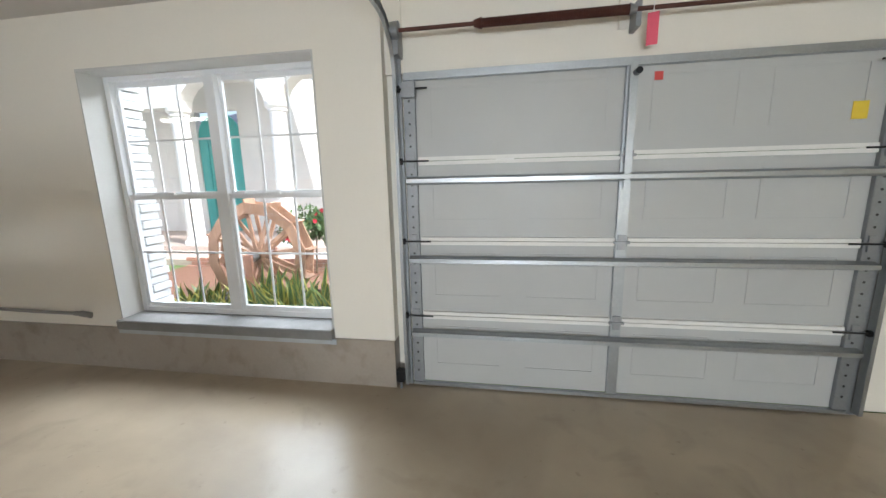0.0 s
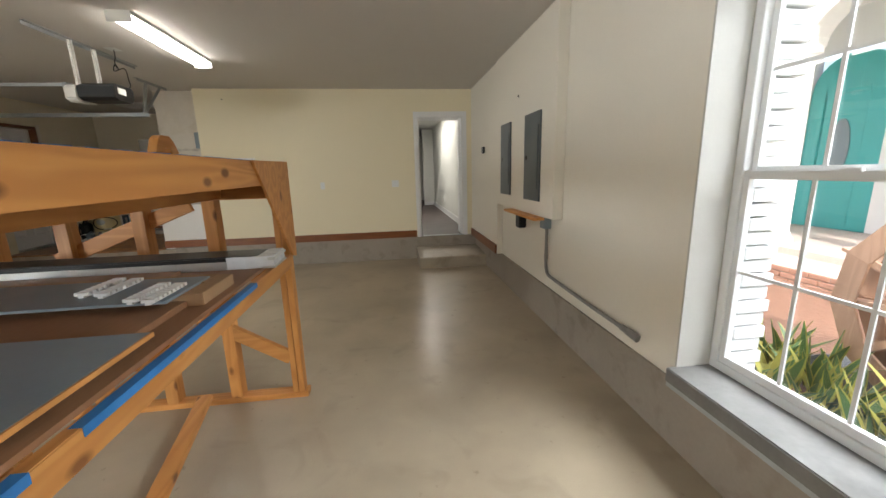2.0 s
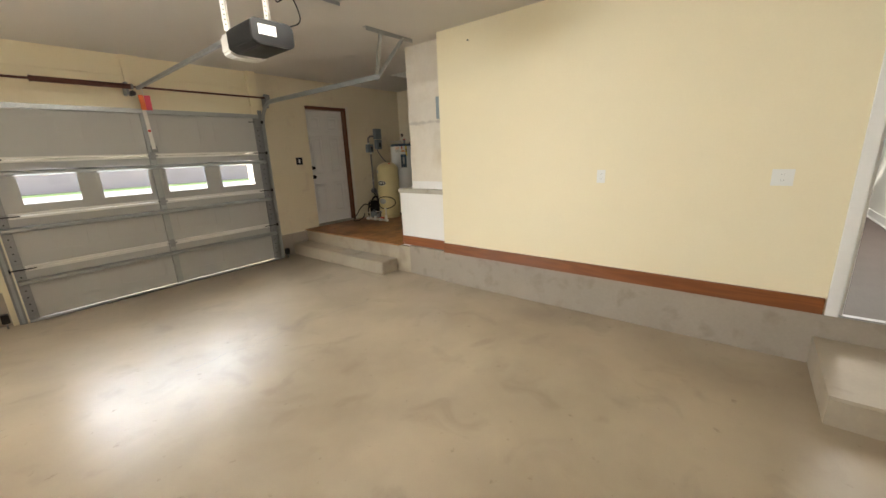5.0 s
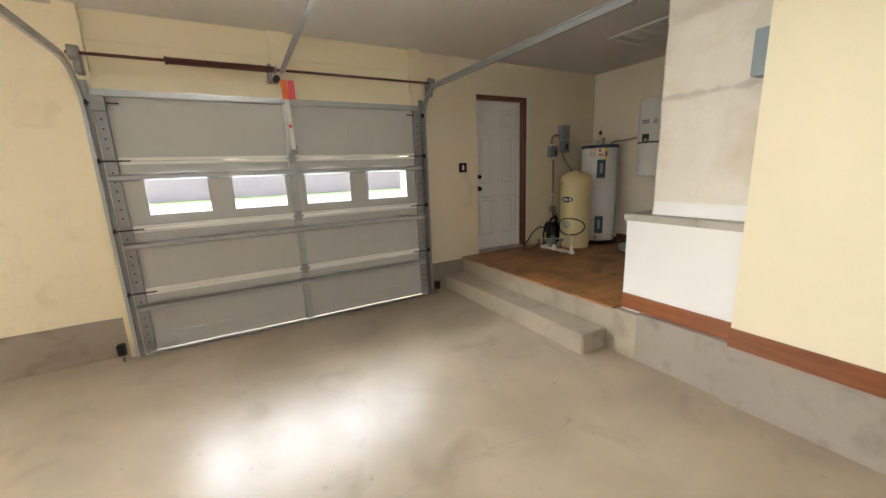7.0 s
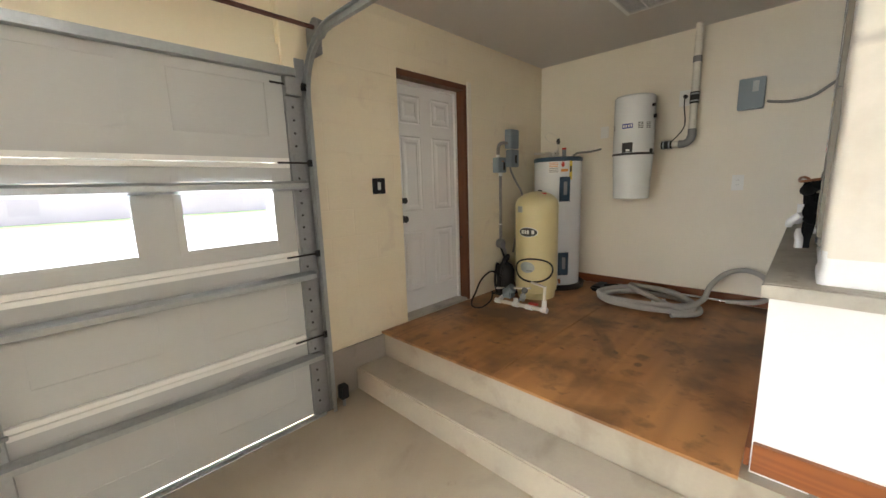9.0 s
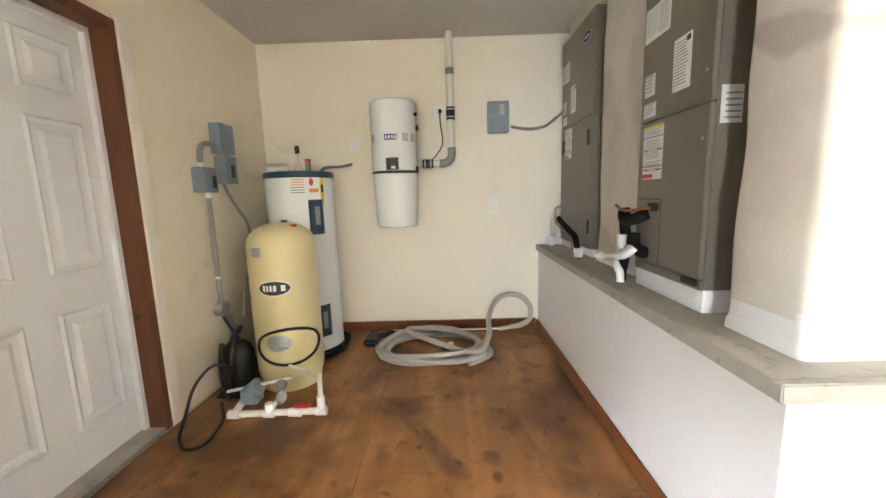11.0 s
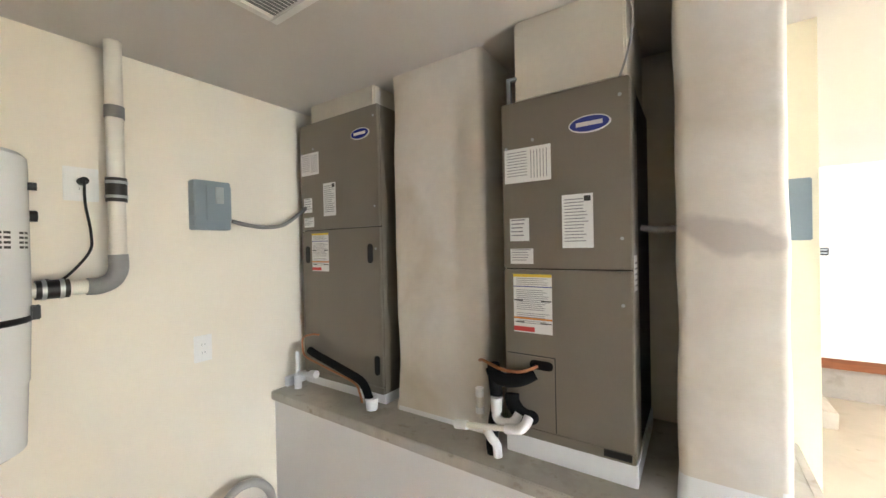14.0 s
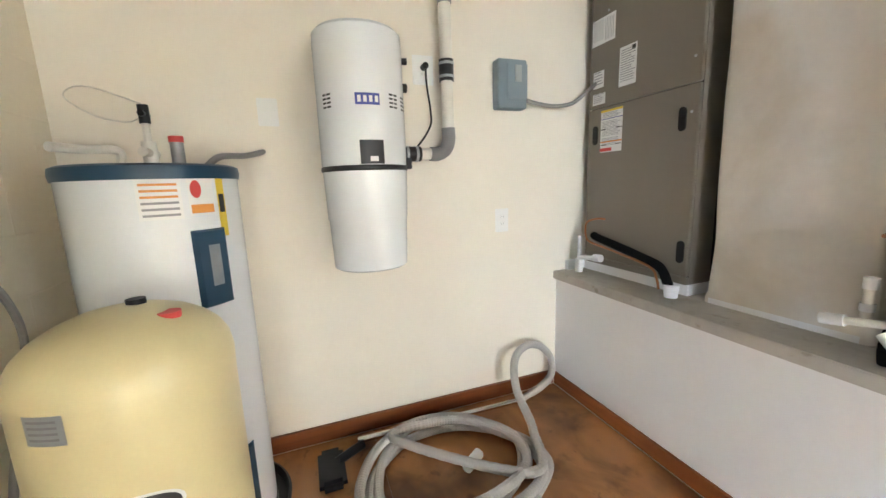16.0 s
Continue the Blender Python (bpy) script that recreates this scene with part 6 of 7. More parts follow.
cyls("conduit", [((-7.22, -3.60, 1.645), (-7.22, -3.60, 0.93), 0.015)], M["conduit"], t, "grey conduit")
each_cyl("coupling", [((-7.22, -3.60, 1.61), (-7.22, -3.60, 1.645), 0.02), ((-7.18, -3.60, 1.80), (-7.18, -3.60, 1.83), 0.02), ((-7.22, -3.60, 1.10), (-7.22, -3.60, 1.085), 0.02)], M["white_pl"], t, "white coupling")
cyls("round_box", [((-7.22, -3.63, 0.88), (-7.22, -3.57, 0.88), 0.05)], M["conduit"], t, "round grey junction box", seg=24)
tube("cable", [(-7.40, -3.60, 1.705), (-7.42, -3.59, 1.64), (-7.50, -3.58, 1.53), (-7.60, -3.58, 1.43), (-7.66, -3.59, 1.28), (-7.62, -3.60, 1.12), (-7.50, -3.59, 0.92), (-7.40, -3.56, 0.76)], 0.011, M["conduit"], t, "grey flexible conduit")
tube("cable", [(-7.22, -3.60, 0.84), (-7.24, -3.58, 0.76), (-7.25, -3.54, 0.68), (-7.24, -3.50, 0.60)], 0.011, M["black"], t, "black cable")

# central vacuum
origin(0.33, 0.18)
VX, VY = -8.185, -2.56
VC = (VX, VY)
t = thing("central_vacuum", "white cylindrical central vacuum hung on the cream wall", "central vacuum")
bm = bmesh.new()
bm_lathe(bm, [(0, 1.025), (0.12, 1.02), (0.172, 1.01), (0.186, 0.995), (0.188, 0.96), (0.188, 0.45)], 56, (VX, VY, 1.34))
part("motor_head", bm, M["white_metal"], t, "white upper canister", smooth=True)
bm = bmesh.new()
bm_lathe(bm, [(0.188, 0.435), (0.192, 0.44), (0.192, 0.452), (0.188, 0.457)], 56, (VX, VY, 1.34))
part("seam_band", bm, M["black"], t, "black seam band", smooth=True)
bm = bmesh.new()
bm_lathe(bm, [(0, 0.0), (0.155, 0.0), (0.168, 0.008), (0.176, 0.22), (0.180, 0.23), (0.186, 0.436)], 56, (VX, VY, 1.34))
part("dirt_bucket", bm, M["white_metal"], t, "white lower bucket", smooth=True)
patch("display", VC, 0.1895, -14, 16, 1.80, 1.895, "black", t, "black display window")
patch("display_print", VC, 0.1905, -2, 8, 1.81, 1.83, "paper", t, "small pale mark", seg=3)
patch("maker_badge", VC, 0.1895, -16, 14, 2.03, 2.075, "ink_blue", t, "dark blue badge with pale marks")
for k in range(4):
    patch("badge_mark", VC, 0.1903, -13 + k * 7, -9 + k * 7, 2.04, 2.065, "paper", t, "pale mark", seg=2)
for g0 in (-62, 28, 52):
    for r in range(4):
        for c in range(2):
            patch("vent_slot", VC, 0.1893, g0 + c * 8, g0 + c * 8 + 6.5, 2.025 + r * 0.016, 2.033 + r * 0.016, "ink_black", t, "black vent slot", seg=2)
each_cyl("switch_knob", [((VX + 0.06, VY + 0.178, 2.24), (VX + 0.062, VY + 0.20, 2.24), 0.014), ((VX + 0.02, VY + 0.185, 2.14), (VX + 0.02, VY + 0.205, 2.14), 0.02)], M["black"], t, "small black knob")
boxes("latch", [(VX + 0.05, VX + 0.075, VY + 0.176, VY + 0.20, 1.78, 1.83)], M["black"], t, "black latch", bevel=0.003)
boxes("wall_bracket", [(-8.44, -8.31, VY - 0.1, VY + 0.1, 1.9, 2.3)], M["galv_dark"], t, "steel wall bracket")
mid = Vector((VX, VY + 0.12, 1.86))
t.scale = (0.95, 0.95, 0.95)
t.location += mid * 0.05

# exhaust and intake pipe
origin(0.33, 0.195)
t = thing("vacuum_pipe", "off-white PVC vacuum pipe with black rubber couplings", "pipe")
PX, PY = -8.335, -2.118
cyls("riser", [((PX, PY, 1.96), (PX, PY, CEIL), 0.030)], M["pvc"], t, "off-white riser", seg=24)
cyls("run", [((PX, PY - 0.06, 1.865), (PX, VY + 0.18, 1.865), 0.028)], M["pvc"], t, "short level pipe", seg=24)
tube("elbow", [(PX, PY, 1.99), (PX, PY, 1.93), (PX, PY - 0.02, 1.885), (PX, PY - 0.06, 1.865), (PX, PY - 0.10, 1.865)], 0.034, M["pvc_grey"], t, "grey elbow", seg=20)
each_cyl("sleeve", [((PX, PY, 2.21), (PX, PY, 2.31), 0.036), ((PX, VY + 0.20, 1.865), (PX, VY + 0.29, 1.865), 0.036)], M["black"], t, "black rubber coupling", seg=24)
each_cyl("clamp", [((PX, PY, 2.225), (PX, PY, 2.237), 0.038), ((PX, PY, 2.285), (PX, PY, 2.297), 0.038), ((PX, VY + 0.215, 1.865), (PX, VY + 0.227, 1.865), 0.038), ((PX, VY + 0.262, 1.865), (PX, VY + 0.275, 1.865), 0.038)], M["galv"], t, "steel hose clamp", seg=24)
cyls("collar", [((PX, PY, 2.56), (PX, PY, 2.61), 0.034)], M["pvc_grey"], t, "grey collar", seg=24)
t = outlet((-8.44, -2.205, 2.285), "x", 1, 0.11, 0.14, "white outlet with a black vacuum plug in it")
cyls("plug", [((-8.43, -2.205, 2.295), (-8.39, -2.205, 2.295), 0.016)], M["black"], t, "black plug")
tube("power_cord", [(-8.39, -2.205, 2.295), (-8.385, -2.205, 2.20), (-8.385, -2.19, 2.08), (-8.375, -2.20, 2.0), (-8.36, -2.28, 1.90), (-8.35, -2.33, 1.90)], 0.005, M["black"], t, "black power cord")
outlet((-8.44, -2.945, 2.06), "x", 1, 0.085, 0.12, "white blank switch plate on the utility wall", True)
outlet((-8.44, -1.76, 1.495), "x", 1, 0.085, 0.135, "white duplex outlet low on the utility wall")
t = thing("disconnect_box", "grey-blue disconnect box with flexible conduit on the utility wall", "disconnect box")
boxes("case", [(-8.44, -8.37, -1.81, -1.635, 2.105, 2.355)], M["ebox"], t, bevel=0.005)
boxes("cover", [(-8.37, -8.362, -1.76, -1.635, 2.15, 2.335)], M["ebox"], t, "pressed cover", bevel=0.004)
boxes("pull_tab", [(-8.362, -8.356, -1.715, -1.675, 2.24, 2.325)], M["galv"], t, "pale pull tab", bevel=0.002)
tube("conduit", [(-8.40, -1.615, 2.155), (-8.39, -1.56, 2.14), (-8.37, -1.46, 2.125), (-8.35, -1.35, 2.14), (-8.34, -1.26, 2.20), (-8.34, -1.17, 2.27)], 0.011, M["conduit"], t, "grey flexible conduit", seg=10)


# air handlers
origin()
def label_card(parent, x0, x1, z0, z1, y, kind):
    c = boxes("data_label", [(x0, x1, y - 0.001, y, z0, z1)], M["paper"], parent, "white printed label")
    bm = bmesh.new()
    h, w = z1 - z0, x1 - x0
    if kind == "table":
        for k in range(9):
            bm_box(bm, x0 + 0.06 * w, x0 + w * 0.5, y - 0.0016, y - 0.001, z1 - h * (0.12 + 0.085 * k), z1 - h * (0.10 + 0.085 * k))
        for k in range(6):
            bm_box(bm, x0 + w * (0.58 + 0.065 * k), x0 + w * (0.595 + 0.065 * k), y - 0.0016, y - 0.001, z0 + h * 0.1, z1 - h * 0.1)
    else:
        n = 14 if kind == "tall" else 5
        for k in range(n):
            e = random.uniform(0.0, 0.25)
            bm_box(bm, x0 + 0.08 * w, x1 - (0.08 + e) * w, y - 0.0016, y - 0.001, z1 - h * (0.10 + 0.84 * k / n), z1 - h * (0.10 + 0.84 * k / n) + h * 0.25 / n)
    part("print", bm, M["ink"], c, "rows of grey print")
    if kind == "tall":
        boxes("print_block", [(x0 + w * 0.72, x0 + w * 0.93, y - 0.0022, y - 0.0016, z1 - h * 0.14, z1 - h * 0.04)], M["ink_black"], c, "small dark square")
    return c


def warning_card(parent, x0, x1, z0, z1, y):
    c = boxes("warning_label", [(x0, x1, y - 0.001, y, z0, z1)], M["paper"], parent, "long warning label with yellow, blue and red bands")
    h, w = z1 - z0, x1 - x0
    for name, a, b, m in (("band", 0.0, 0.05, "ink_yellow"), ("band", 0.205, 0.22, "ink_blue"), ("band", 0.74, 0.77, "ink_orange")):
        boxes(name, [(x0, x1, y - 0.0018, y - 0.001, z1 - h * b, z1 - h * a)], M[m], c, "coloured band")
    boxes("band", [(x0, x0 + w * 0.55, y - 0.0018, y - 0.001, z0 + h * 0.02, z0 + h * 0.10)], M["ink_red"], c, "red band")
    bm = bmesh.new()
    for k in range(24):
        if k in (4, 5, 17):
            continue
        e = random.uniform(0, 0.2)
        bm_box(bm, x0 + w * 0.08, x1 - w * (0.06 + e), y - 0.0016, y - 0.001, z1 - h * (0.08 + 0.033 * k), z1 - h * (0.07 + 0.033 * k))
    part("print", bm, M["ink"], c, "rows of grey print")
    for bar in [(x0 + w * 0.02, x0 + w * 0.25, y - 0.0018, y - 0.001, z1 - h * 0.46, z1 - h * 0.44), (x1 - w * 0.27, x1 - w * 0.02, y - 0.0018, y - 0.001, z1 - h * 0.46, z1 - h * 0.44),
                        (x0 + w * 0.04, x0 + w * 0.28, y - 0.0018, y - 0.001, z1 - h * 0.83, z1 - h * 0.815), (x1 - w * 0.3, x1 - w * 0.02, y - 0.0018, y - 0.001, z1 - h * 0.83, z1 - h * 0.815)]:
        boxes("black_bar", [bar], M["ink_black"], c, "black bar")


def air_handler(x0, x1, y0, z0, zs, z1, label, access):
    """A sheet metal cabinet: x0..x1 wide, front at y0, joint at zs."""
    t = thing("air_handler", label, "air handler")
    w = x1 - x0
    # casing painted near black to stand for shade beside and behind the cabinet
    boxes("cabinet", [(x0 + 0.002, x1 - 0.002, y0 + 0.018, y0 + 0.56, z0, z1 - 0.002)], M["unit_shaded"], t, "sheet metal casing, coloured dark for the closet's shade", bevel=0.002)
    boxes("upper_panel", [(x0, x1, y0, y0 + 0.02, zs + 0.003, z1)], M["unit"], t, "grey-brown front panel", bevel=0.003)
    low = boxes("lower_panel", [(x0, x1, y0, y0 + 0.02, z0 + 0.04, zs - 0.003)], M["unit"], t, "grey-brown front panel", bevel=0.003)
    boxes("side_return", [(x1 - 0.0015, x1 + 0.001, y0 + 0.0195, y0 + 0.16, z0, z1 - 0.004)], M["unit"], t, "grey-brown side sheet")
    boxes("base_rail", [(x0, x1, y0 + 0.004, y0 + 0.02, z0, z0 + 0.036)], M["unit"], t, "base rail", bevel=0.002)
    # oval badge
    bm = bmesh.new()
    cx, cz = x1 - 0.13, z1 - 0.14
    bmesh.ops.create_cone(bm, cap_ends=True, segments=40, radius1=1, radius2=1, depth=1)
    bmesh.ops.transform(bm, matrix=Matrix.Translation((cx, y0 - 0.002, cz)) @ Matrix.Rotation(radians(90), 4, "X") @ Matrix.Diagonal((0.072, 0.031, 0.004, 1)), verts=bm.verts[:])
    b = part("badge", bm, M["paper"], t, "oval badge with a pale rim")
    bm = bmesh.new()
    bmesh.ops.create_cone(bm, cap_ends=True, segments=40, radius1=1, radius2=1, depth=1)
    bmesh.ops.transform(bm, matrix=Matrix.Translation((cx, y0 - 0.0045, cz)) @ Matrix.Rotation(radians(90), 4, "X") @ Matrix.Diagonal((0.067, 0.0265, 0.002, 1)), verts=bm.verts[:])
    part("badge_field", bm, M["ink_blue"], b, "dark blue field")
    boxes("badge_mark", [(cx - 0.045, cx + 0.045, y0 - 0.0065, y0 - 0.005, cz - 0.007, cz + 0.008)], M["paper"], b, "white mark")
    big = 0.0 if access else 0.02
    label_card(t, x0 + 0.012, x0 + 0.20 - big, zs + 0.34, zs + 0.475, y0, "table")
    label_card(t, x0 + 0.238 - big, x0 + 0.348 - big, zs + 0.08, zs + 0.275, y0, "tall")
    label_card(t, x0 + 0.03, x0 + 0.11, zs + 0.11, zs + 0.20, y0, "short")
    label_card(t, x0 + 0.03, x0 + 0.125, zs + 0.02, zs + 0.08, y0, "short")
    wx = x0 + 0.04 + 3 * big
    warning_card(t, wx, wx + 0.155, zs - 0.25, zs - 0.02, y0)
    if access:
        boxes("access_door", [(x0 + 0.01, x0 + 0.20, y0 - 0.004, y0, z0 + 0.05, z0 + 0.325)], M["unit"], low, "small access door", bevel=0.0015)
        boxes("seam", [(x0 + 0.20, x0 + 0.204, y0 - 0.0006, y0, z0 + 0.045, z0 + 0.33), (x0 + 0.01, x0 + 0.20, y0 - 0.0006, y0, z0 + 0.326, z0 + 0.33)], M["ink_black"], low, "dark seam")
        boxes("vent_slot", [(x1 - 0.10, x1 - 0.01, y0 - 0.003, y0 + 0.004, z0 + 0.012, z0 + 0.035)], M["black"], t, "black slot")
    slots = [(x0 + 0.15, z0 + 0.295, True)] if access else [(x0 + 0.06, zs - 0.15, False), (x1 - 0.07, zs - 0.145, False), (x1 - 0.035, z0 + 0.155, False)]
    for sx, sz, flat in slots:
        bm = bmesh.new()
        a, b2 = (0.028, 0.0) if flat else (0.0, 0.035)
        for s in (-1, 1):
            bm_cyl(bm, (sx + a * s, y0 - 0.006, sz + b2 * s), (sx + a * s, y0 + 0.001, sz + b2 * s), 0.018, seg=20)
        bm_box(bm, sx - (a if flat else 0.018), sx + (a if flat else 0.018), y0 - 0.006, y0 + 0.001, sz - (0.018 if flat else b2), sz + (0.018 if flat else b2))
        part("grip_hole", bm, M["black"], t, "black rubber grommet")
    for sx, sz in ((x1 - 0.03, zs - 0.12), (x1 - 0.03, zs + 0.11), (x1 - 0.03, z1 - 0.06), (x0 + 0.02, z1 - 0.18), (x0 + 0.13, z1 - 0.16)):
        cyls("screw", [((sx, y0 - 0.003, sz), (sx, y0 + 0.002, sz), 0.006)], M["galv"], t, "small screw", seg=10)
    # cork-coloured plinth and duct above
    boxes("plinth", [(x0 - 0.01, x1 + 0.005, y0 + 0.015, y0 + 0.56, 1.15, z0)], M["trim"], None, "white painted plinth below the air handler", bevel=0.004, kind=S).name = "trim_plinth"
    return t


air_handler(-6.64, -6.17, -1.062, 1.235, 1.90, 2.56, "grey-brown air handler with labels, blue oval badge and access door", True)
air_handler(-8.055, -7.385, -1.0, 1.205, 2.11, 2.765, "larger grey-brown air handler with black grips in the closet", False)
t = thing("supply_duct", "plastered duct board plenum above the air handler", "duct")
boxes("plenum", [(-6.585, -6.18, -1.05, -0.58, 2.56, CEIL)], M["duct"], t, bevel=0.008)
tube("control_wire", [(-6.20, -1.06, 2.56), (-6.175, -1.065, 2.63), (-6.157, -1.065, 2.72), (-6.157, -1.06, 2.83), (-6.157, -1.055, CEIL)], 0.004, M["conduit"], t, "thin grey wire")
boxes("bracket", [(-6.615, -6.60, -1.06, -1.04, 2.56, 2.66), (-6.60, -6.575, -1.06, -1.04, 2.65, 2.66)], M["galv"], t, "galvanised bracket")
t = thing("supply_duct", "plastered duct board plenum above the corner air handler", "duct")
boxes("plenum", [(-7.96, -7.42, -0.985, -0.58, 2.762, CEIL)], M["duct"], t, bevel=0.008)
side = boxes("data_label", [(-6.1688, -6.1683, -1.03, -0.955, 1.825, 1.95)], M["paper"], bpy.data.objects["air_handler"], "white label on the side")
boxes("print", [(-6.1683, -6.1678, -1.015, -0.96, 1.84 + 0.02 * k, 1.846 + 0.02 * k) for k in range(5)], M["ink"], side, "rows of grey print")

# condensate and refrigerant pipes
origin()
t = thing("drain_pipes", "white PVC condensate trap and riser at the air handler foot", "pipes")
cyls("pipe", [((-6.80, -1.17, 1.268), (-6.57, -1.16, 1.303), 0.0115)], M["pvc"], t, "white level pipe")
each_cyl("socket", [((-6.82, -1.17, 1.265), (-6.765, -1.168, 1.273), 0.018), ((-6.60, -1.162, 1.298), (-6.56, -1.16, 1.305), 0.019), ((-6.757, -1.075, 1.36), (-6.757, -1.075, 1.395), 0.018), ((-6.757, -1.075, 1.29), (-6.757, -1.075, 1.315), 0.018)], M["trim"], t, "white socket")
tube("elbow", [(-6.58, -1.16, 1.301), (-6.545, -1.158, 1.308), (-6.527, -1.145, 1.325), (-6.522, -1.125, 1.345)], 0.0185, M["trim"], t, "white elbow", seg=14)
cyls("riser", [((-6.757, -1.075, 1.268), (-6.757, -1.075, 1.39), 0.0135)], M["pvc"], t, "tan riser")
cyls("cup", [((-6.657, -1.12, 1.335), (-6.657, -1.12, 1.392), 0.021, 0.0235)], M["trim"], t, "white open cup")
tube("trap", [(-6.657, -1.12, 1.345), (-6.655, -1.125, 1.318), (-6.635, -1.13, 1.305), (-6.60, -1.135, 1.308), (-6.575, -1.13, 1.322), (-6.565, -1.115, 1.345)], 0.0175, M["trim"], t, "white bent trap", seg=14)
tube("drain", [(-6.70, -1.12, 1.245), (-6.68, -1.125, 1.225), (-6.66, -1.12, 1.20), (-6.655, -1.12, 1.155)], 0.018, M["trim"], t, "white drain stub", seg=14)
t = thing("line_set", "black insulated refrigerant line with a copper pipe at the air handler", "refrigerant line")
tube("insulation", [(-6.515, -1.075, 1.500), (-6.56, -1.10, 1.475), (-6.62, -1.115, 1.465), (-6.665, -1.11, 1.475), (-6.685, -1.10, 1.50)], 0.027, M["foam"], t, "black foam insulation", seg=12)
tube("insulation", [(-6.675, -1.105, 1.52), (-6.672, -1.10, 1.44), (-6.668, -1.095, 1.36), (-6.685, -1.09, 1.27), (-6.69, -1.10, 1.20), (-6.685, -1.10, 1.152)], 0.025, M["foam"], t, "black foam insulation", seg=12)
tube("insulation", [(-6.605, -1.085, 1.405), (-6.60, -1.09, 1.375), (-6.575, -1.095, 1.345), (-6.54, -1.085, 1.325), (-6.53, -1.06, 1.32)], 0.028, M["foam"], t, "black foam insulation", seg=12)
tube("copper_line", [(-6.505, -1.07, 1.525), (-6.545, -1.13, 1.515), (-6.61, -1.145, 1.515), (-6.67, -1.145, 1.53), (-6.71, -1.13, 1.535), (-6.735, -1.11, 1.525)], 0.0065, M["copper"], t, "copper pipe")
origin(0.285, 0.19, 0.01)
t = thing("line_set", "black insulated line across the foot of the corner air handler", "refrigerant line")
tube("insulation", [(-8.215, -1.24, 1.375), (-8.165, -1.25, 1.365), (-8.015, -1.26, 1.340), (-7.845, -1.265, 1.305), (-7.745, -1.265, 1.275), (-7.700, -1.265, 1.205), (-7.685, -1.26, 1.165)], 0.022, M["foam"], t, "black foam insulation", seg=12)
tube("copper_line", [(-8.135, -1.235, 1.475), (-8.185, -1.25, 1.475), (-8.255, -1.26, 1.445), (-8.255, -1.26, 1.365), (-8.205, -1.265, 1.335), (-8.015, -1.285, 1.315), (-7.785, -1.29, 1.275), (-7.740, -1.29, 1.225), (-7.735, -1.28, 1.175)], 0.006, M["copper"], t, "copper pipe")
cyls("drain_cup", [((-7.685, -1.26, 1.145), (-7.685, -1.26, 1.205), 0.028, 0.034)], M["trim"], t, "white drain cup")
t = thing("drain_pipes", "white PVC drain fittings at the corner air handler", "pipes")
each_cyl("fitting", [((-8.285, -1.28, 1.145), (-8.285, -1.28, 1.225), 0.022), ((-8.285, -1.28, 1.235), (-8.135, -1.275, 1.250), 0.014), ((-8.165, -1.275, 1.250), (-8.115, -1.275, 1.255), 0.022), ((-8.285, -1.28, 1.225), (-8.285, -1.28, 1.365), 0.012)], M["trim"], t, "white PVC fitting")
boxes("trim_corner_block", [(-8.395, -8.365, -1.30, -1.12, 1.14, 1.20), (-8.365, -8.285, -1.17, -1.12, 1.14, 1.20)], M["trim"], label="white plaster upstand on the ledge", kind=S, bevel=0.004)
tube("flex_conduit", [(-6.16, -0.9, 2.05), (-6.09, -0.9, 2.04), (-6.01, -0.9, 2.05)], 0.012, M["conduit"], bpy.data.objects["air_handler"], "grey flexible conduit", seg=10)

# vacuum hose and wand
origin(0.31, 0.17)
t = thing("vacuum_hose", "grey ribbed vacuum hose lying in loose coils on the plywood", "hose")
rnd = random.Random(5)
pts = []
cx, cy = -7.93, -2.28
for k in range(0, 40):
    a = k / 40 * 2 * math.pi * 3.6 + 0.6
    f = 1 - 0.13 * (k / 13 % 1.0) + 0.06 * math.sin(k * 1.7)
    pts.append((cx + 0.33 * f * math.cos(a) + 0.03 * math.sin(k * 0.35), cy + 0.40 * f * math.sin(a) + 0.04 * math.cos(k * 0.3), 0.412 + 0.03 * (k / 40) * 2 + 0.008 * math.sin(k)))
pts += [(-7.72, -2.0, 0.47), (-7.92, -1.85, 0.50), (-8.12, -1.82, 0.60), (-8.27, -1.74, 0.69), (-8.34, -1.62, 0.725), (-8.36, -1.50, 0.69), (-8.35, -1.43, 0.60), (-8.33, -1.44, 0.50), (-8.31, -1.52, 0.455), (-8.28, -1.62, 0.445)]
tube("hose", pts, 0.021, M["hose"], t, seg=12, n=26, ribs=0.10)
cyls("cuff", [((-7.90, -2.22, 0.425), (-7.96, -2.13, 0.43), 0.026)], M["white_pl"], t, "pale grey cuff")
t = thing("vacuum_wand", "chrome vacuum wand with a black floor brush along the wall", "vacuum wand")
cyls("tube", [((-8.29, -2.66, 0.43), (-8.27, -2.22, 0.435), 0.016), ((-8.27, -2.22, 0.435), (-8.25, -1.70, 0.44), 0.0145)], M["chrome"], t, "chrome tube")
cyls("joint", [((-8.27, -2.24, 0.435), (-8.268, -2.18, 0.435), 0.019)], M["chrome"], t, "chrome joint")
cyls("grip", [((-8.25, -1.72, 0.44), (-8.28, -1.58, 0.455), 0.018)], M["hose"], t, "grey grip")
boxes("floor_brush", [(-8.27, -8.02, -2.86, -2.74, 0.391, 0.45)], M["black"], t, "black floor brush", bevel=0.02)
cyls("swivel", [((-8.17, -2.78, 0.43), (-8.25, -2.64, 0.43), 0.022)], M["black"], t, "black swivel neck")

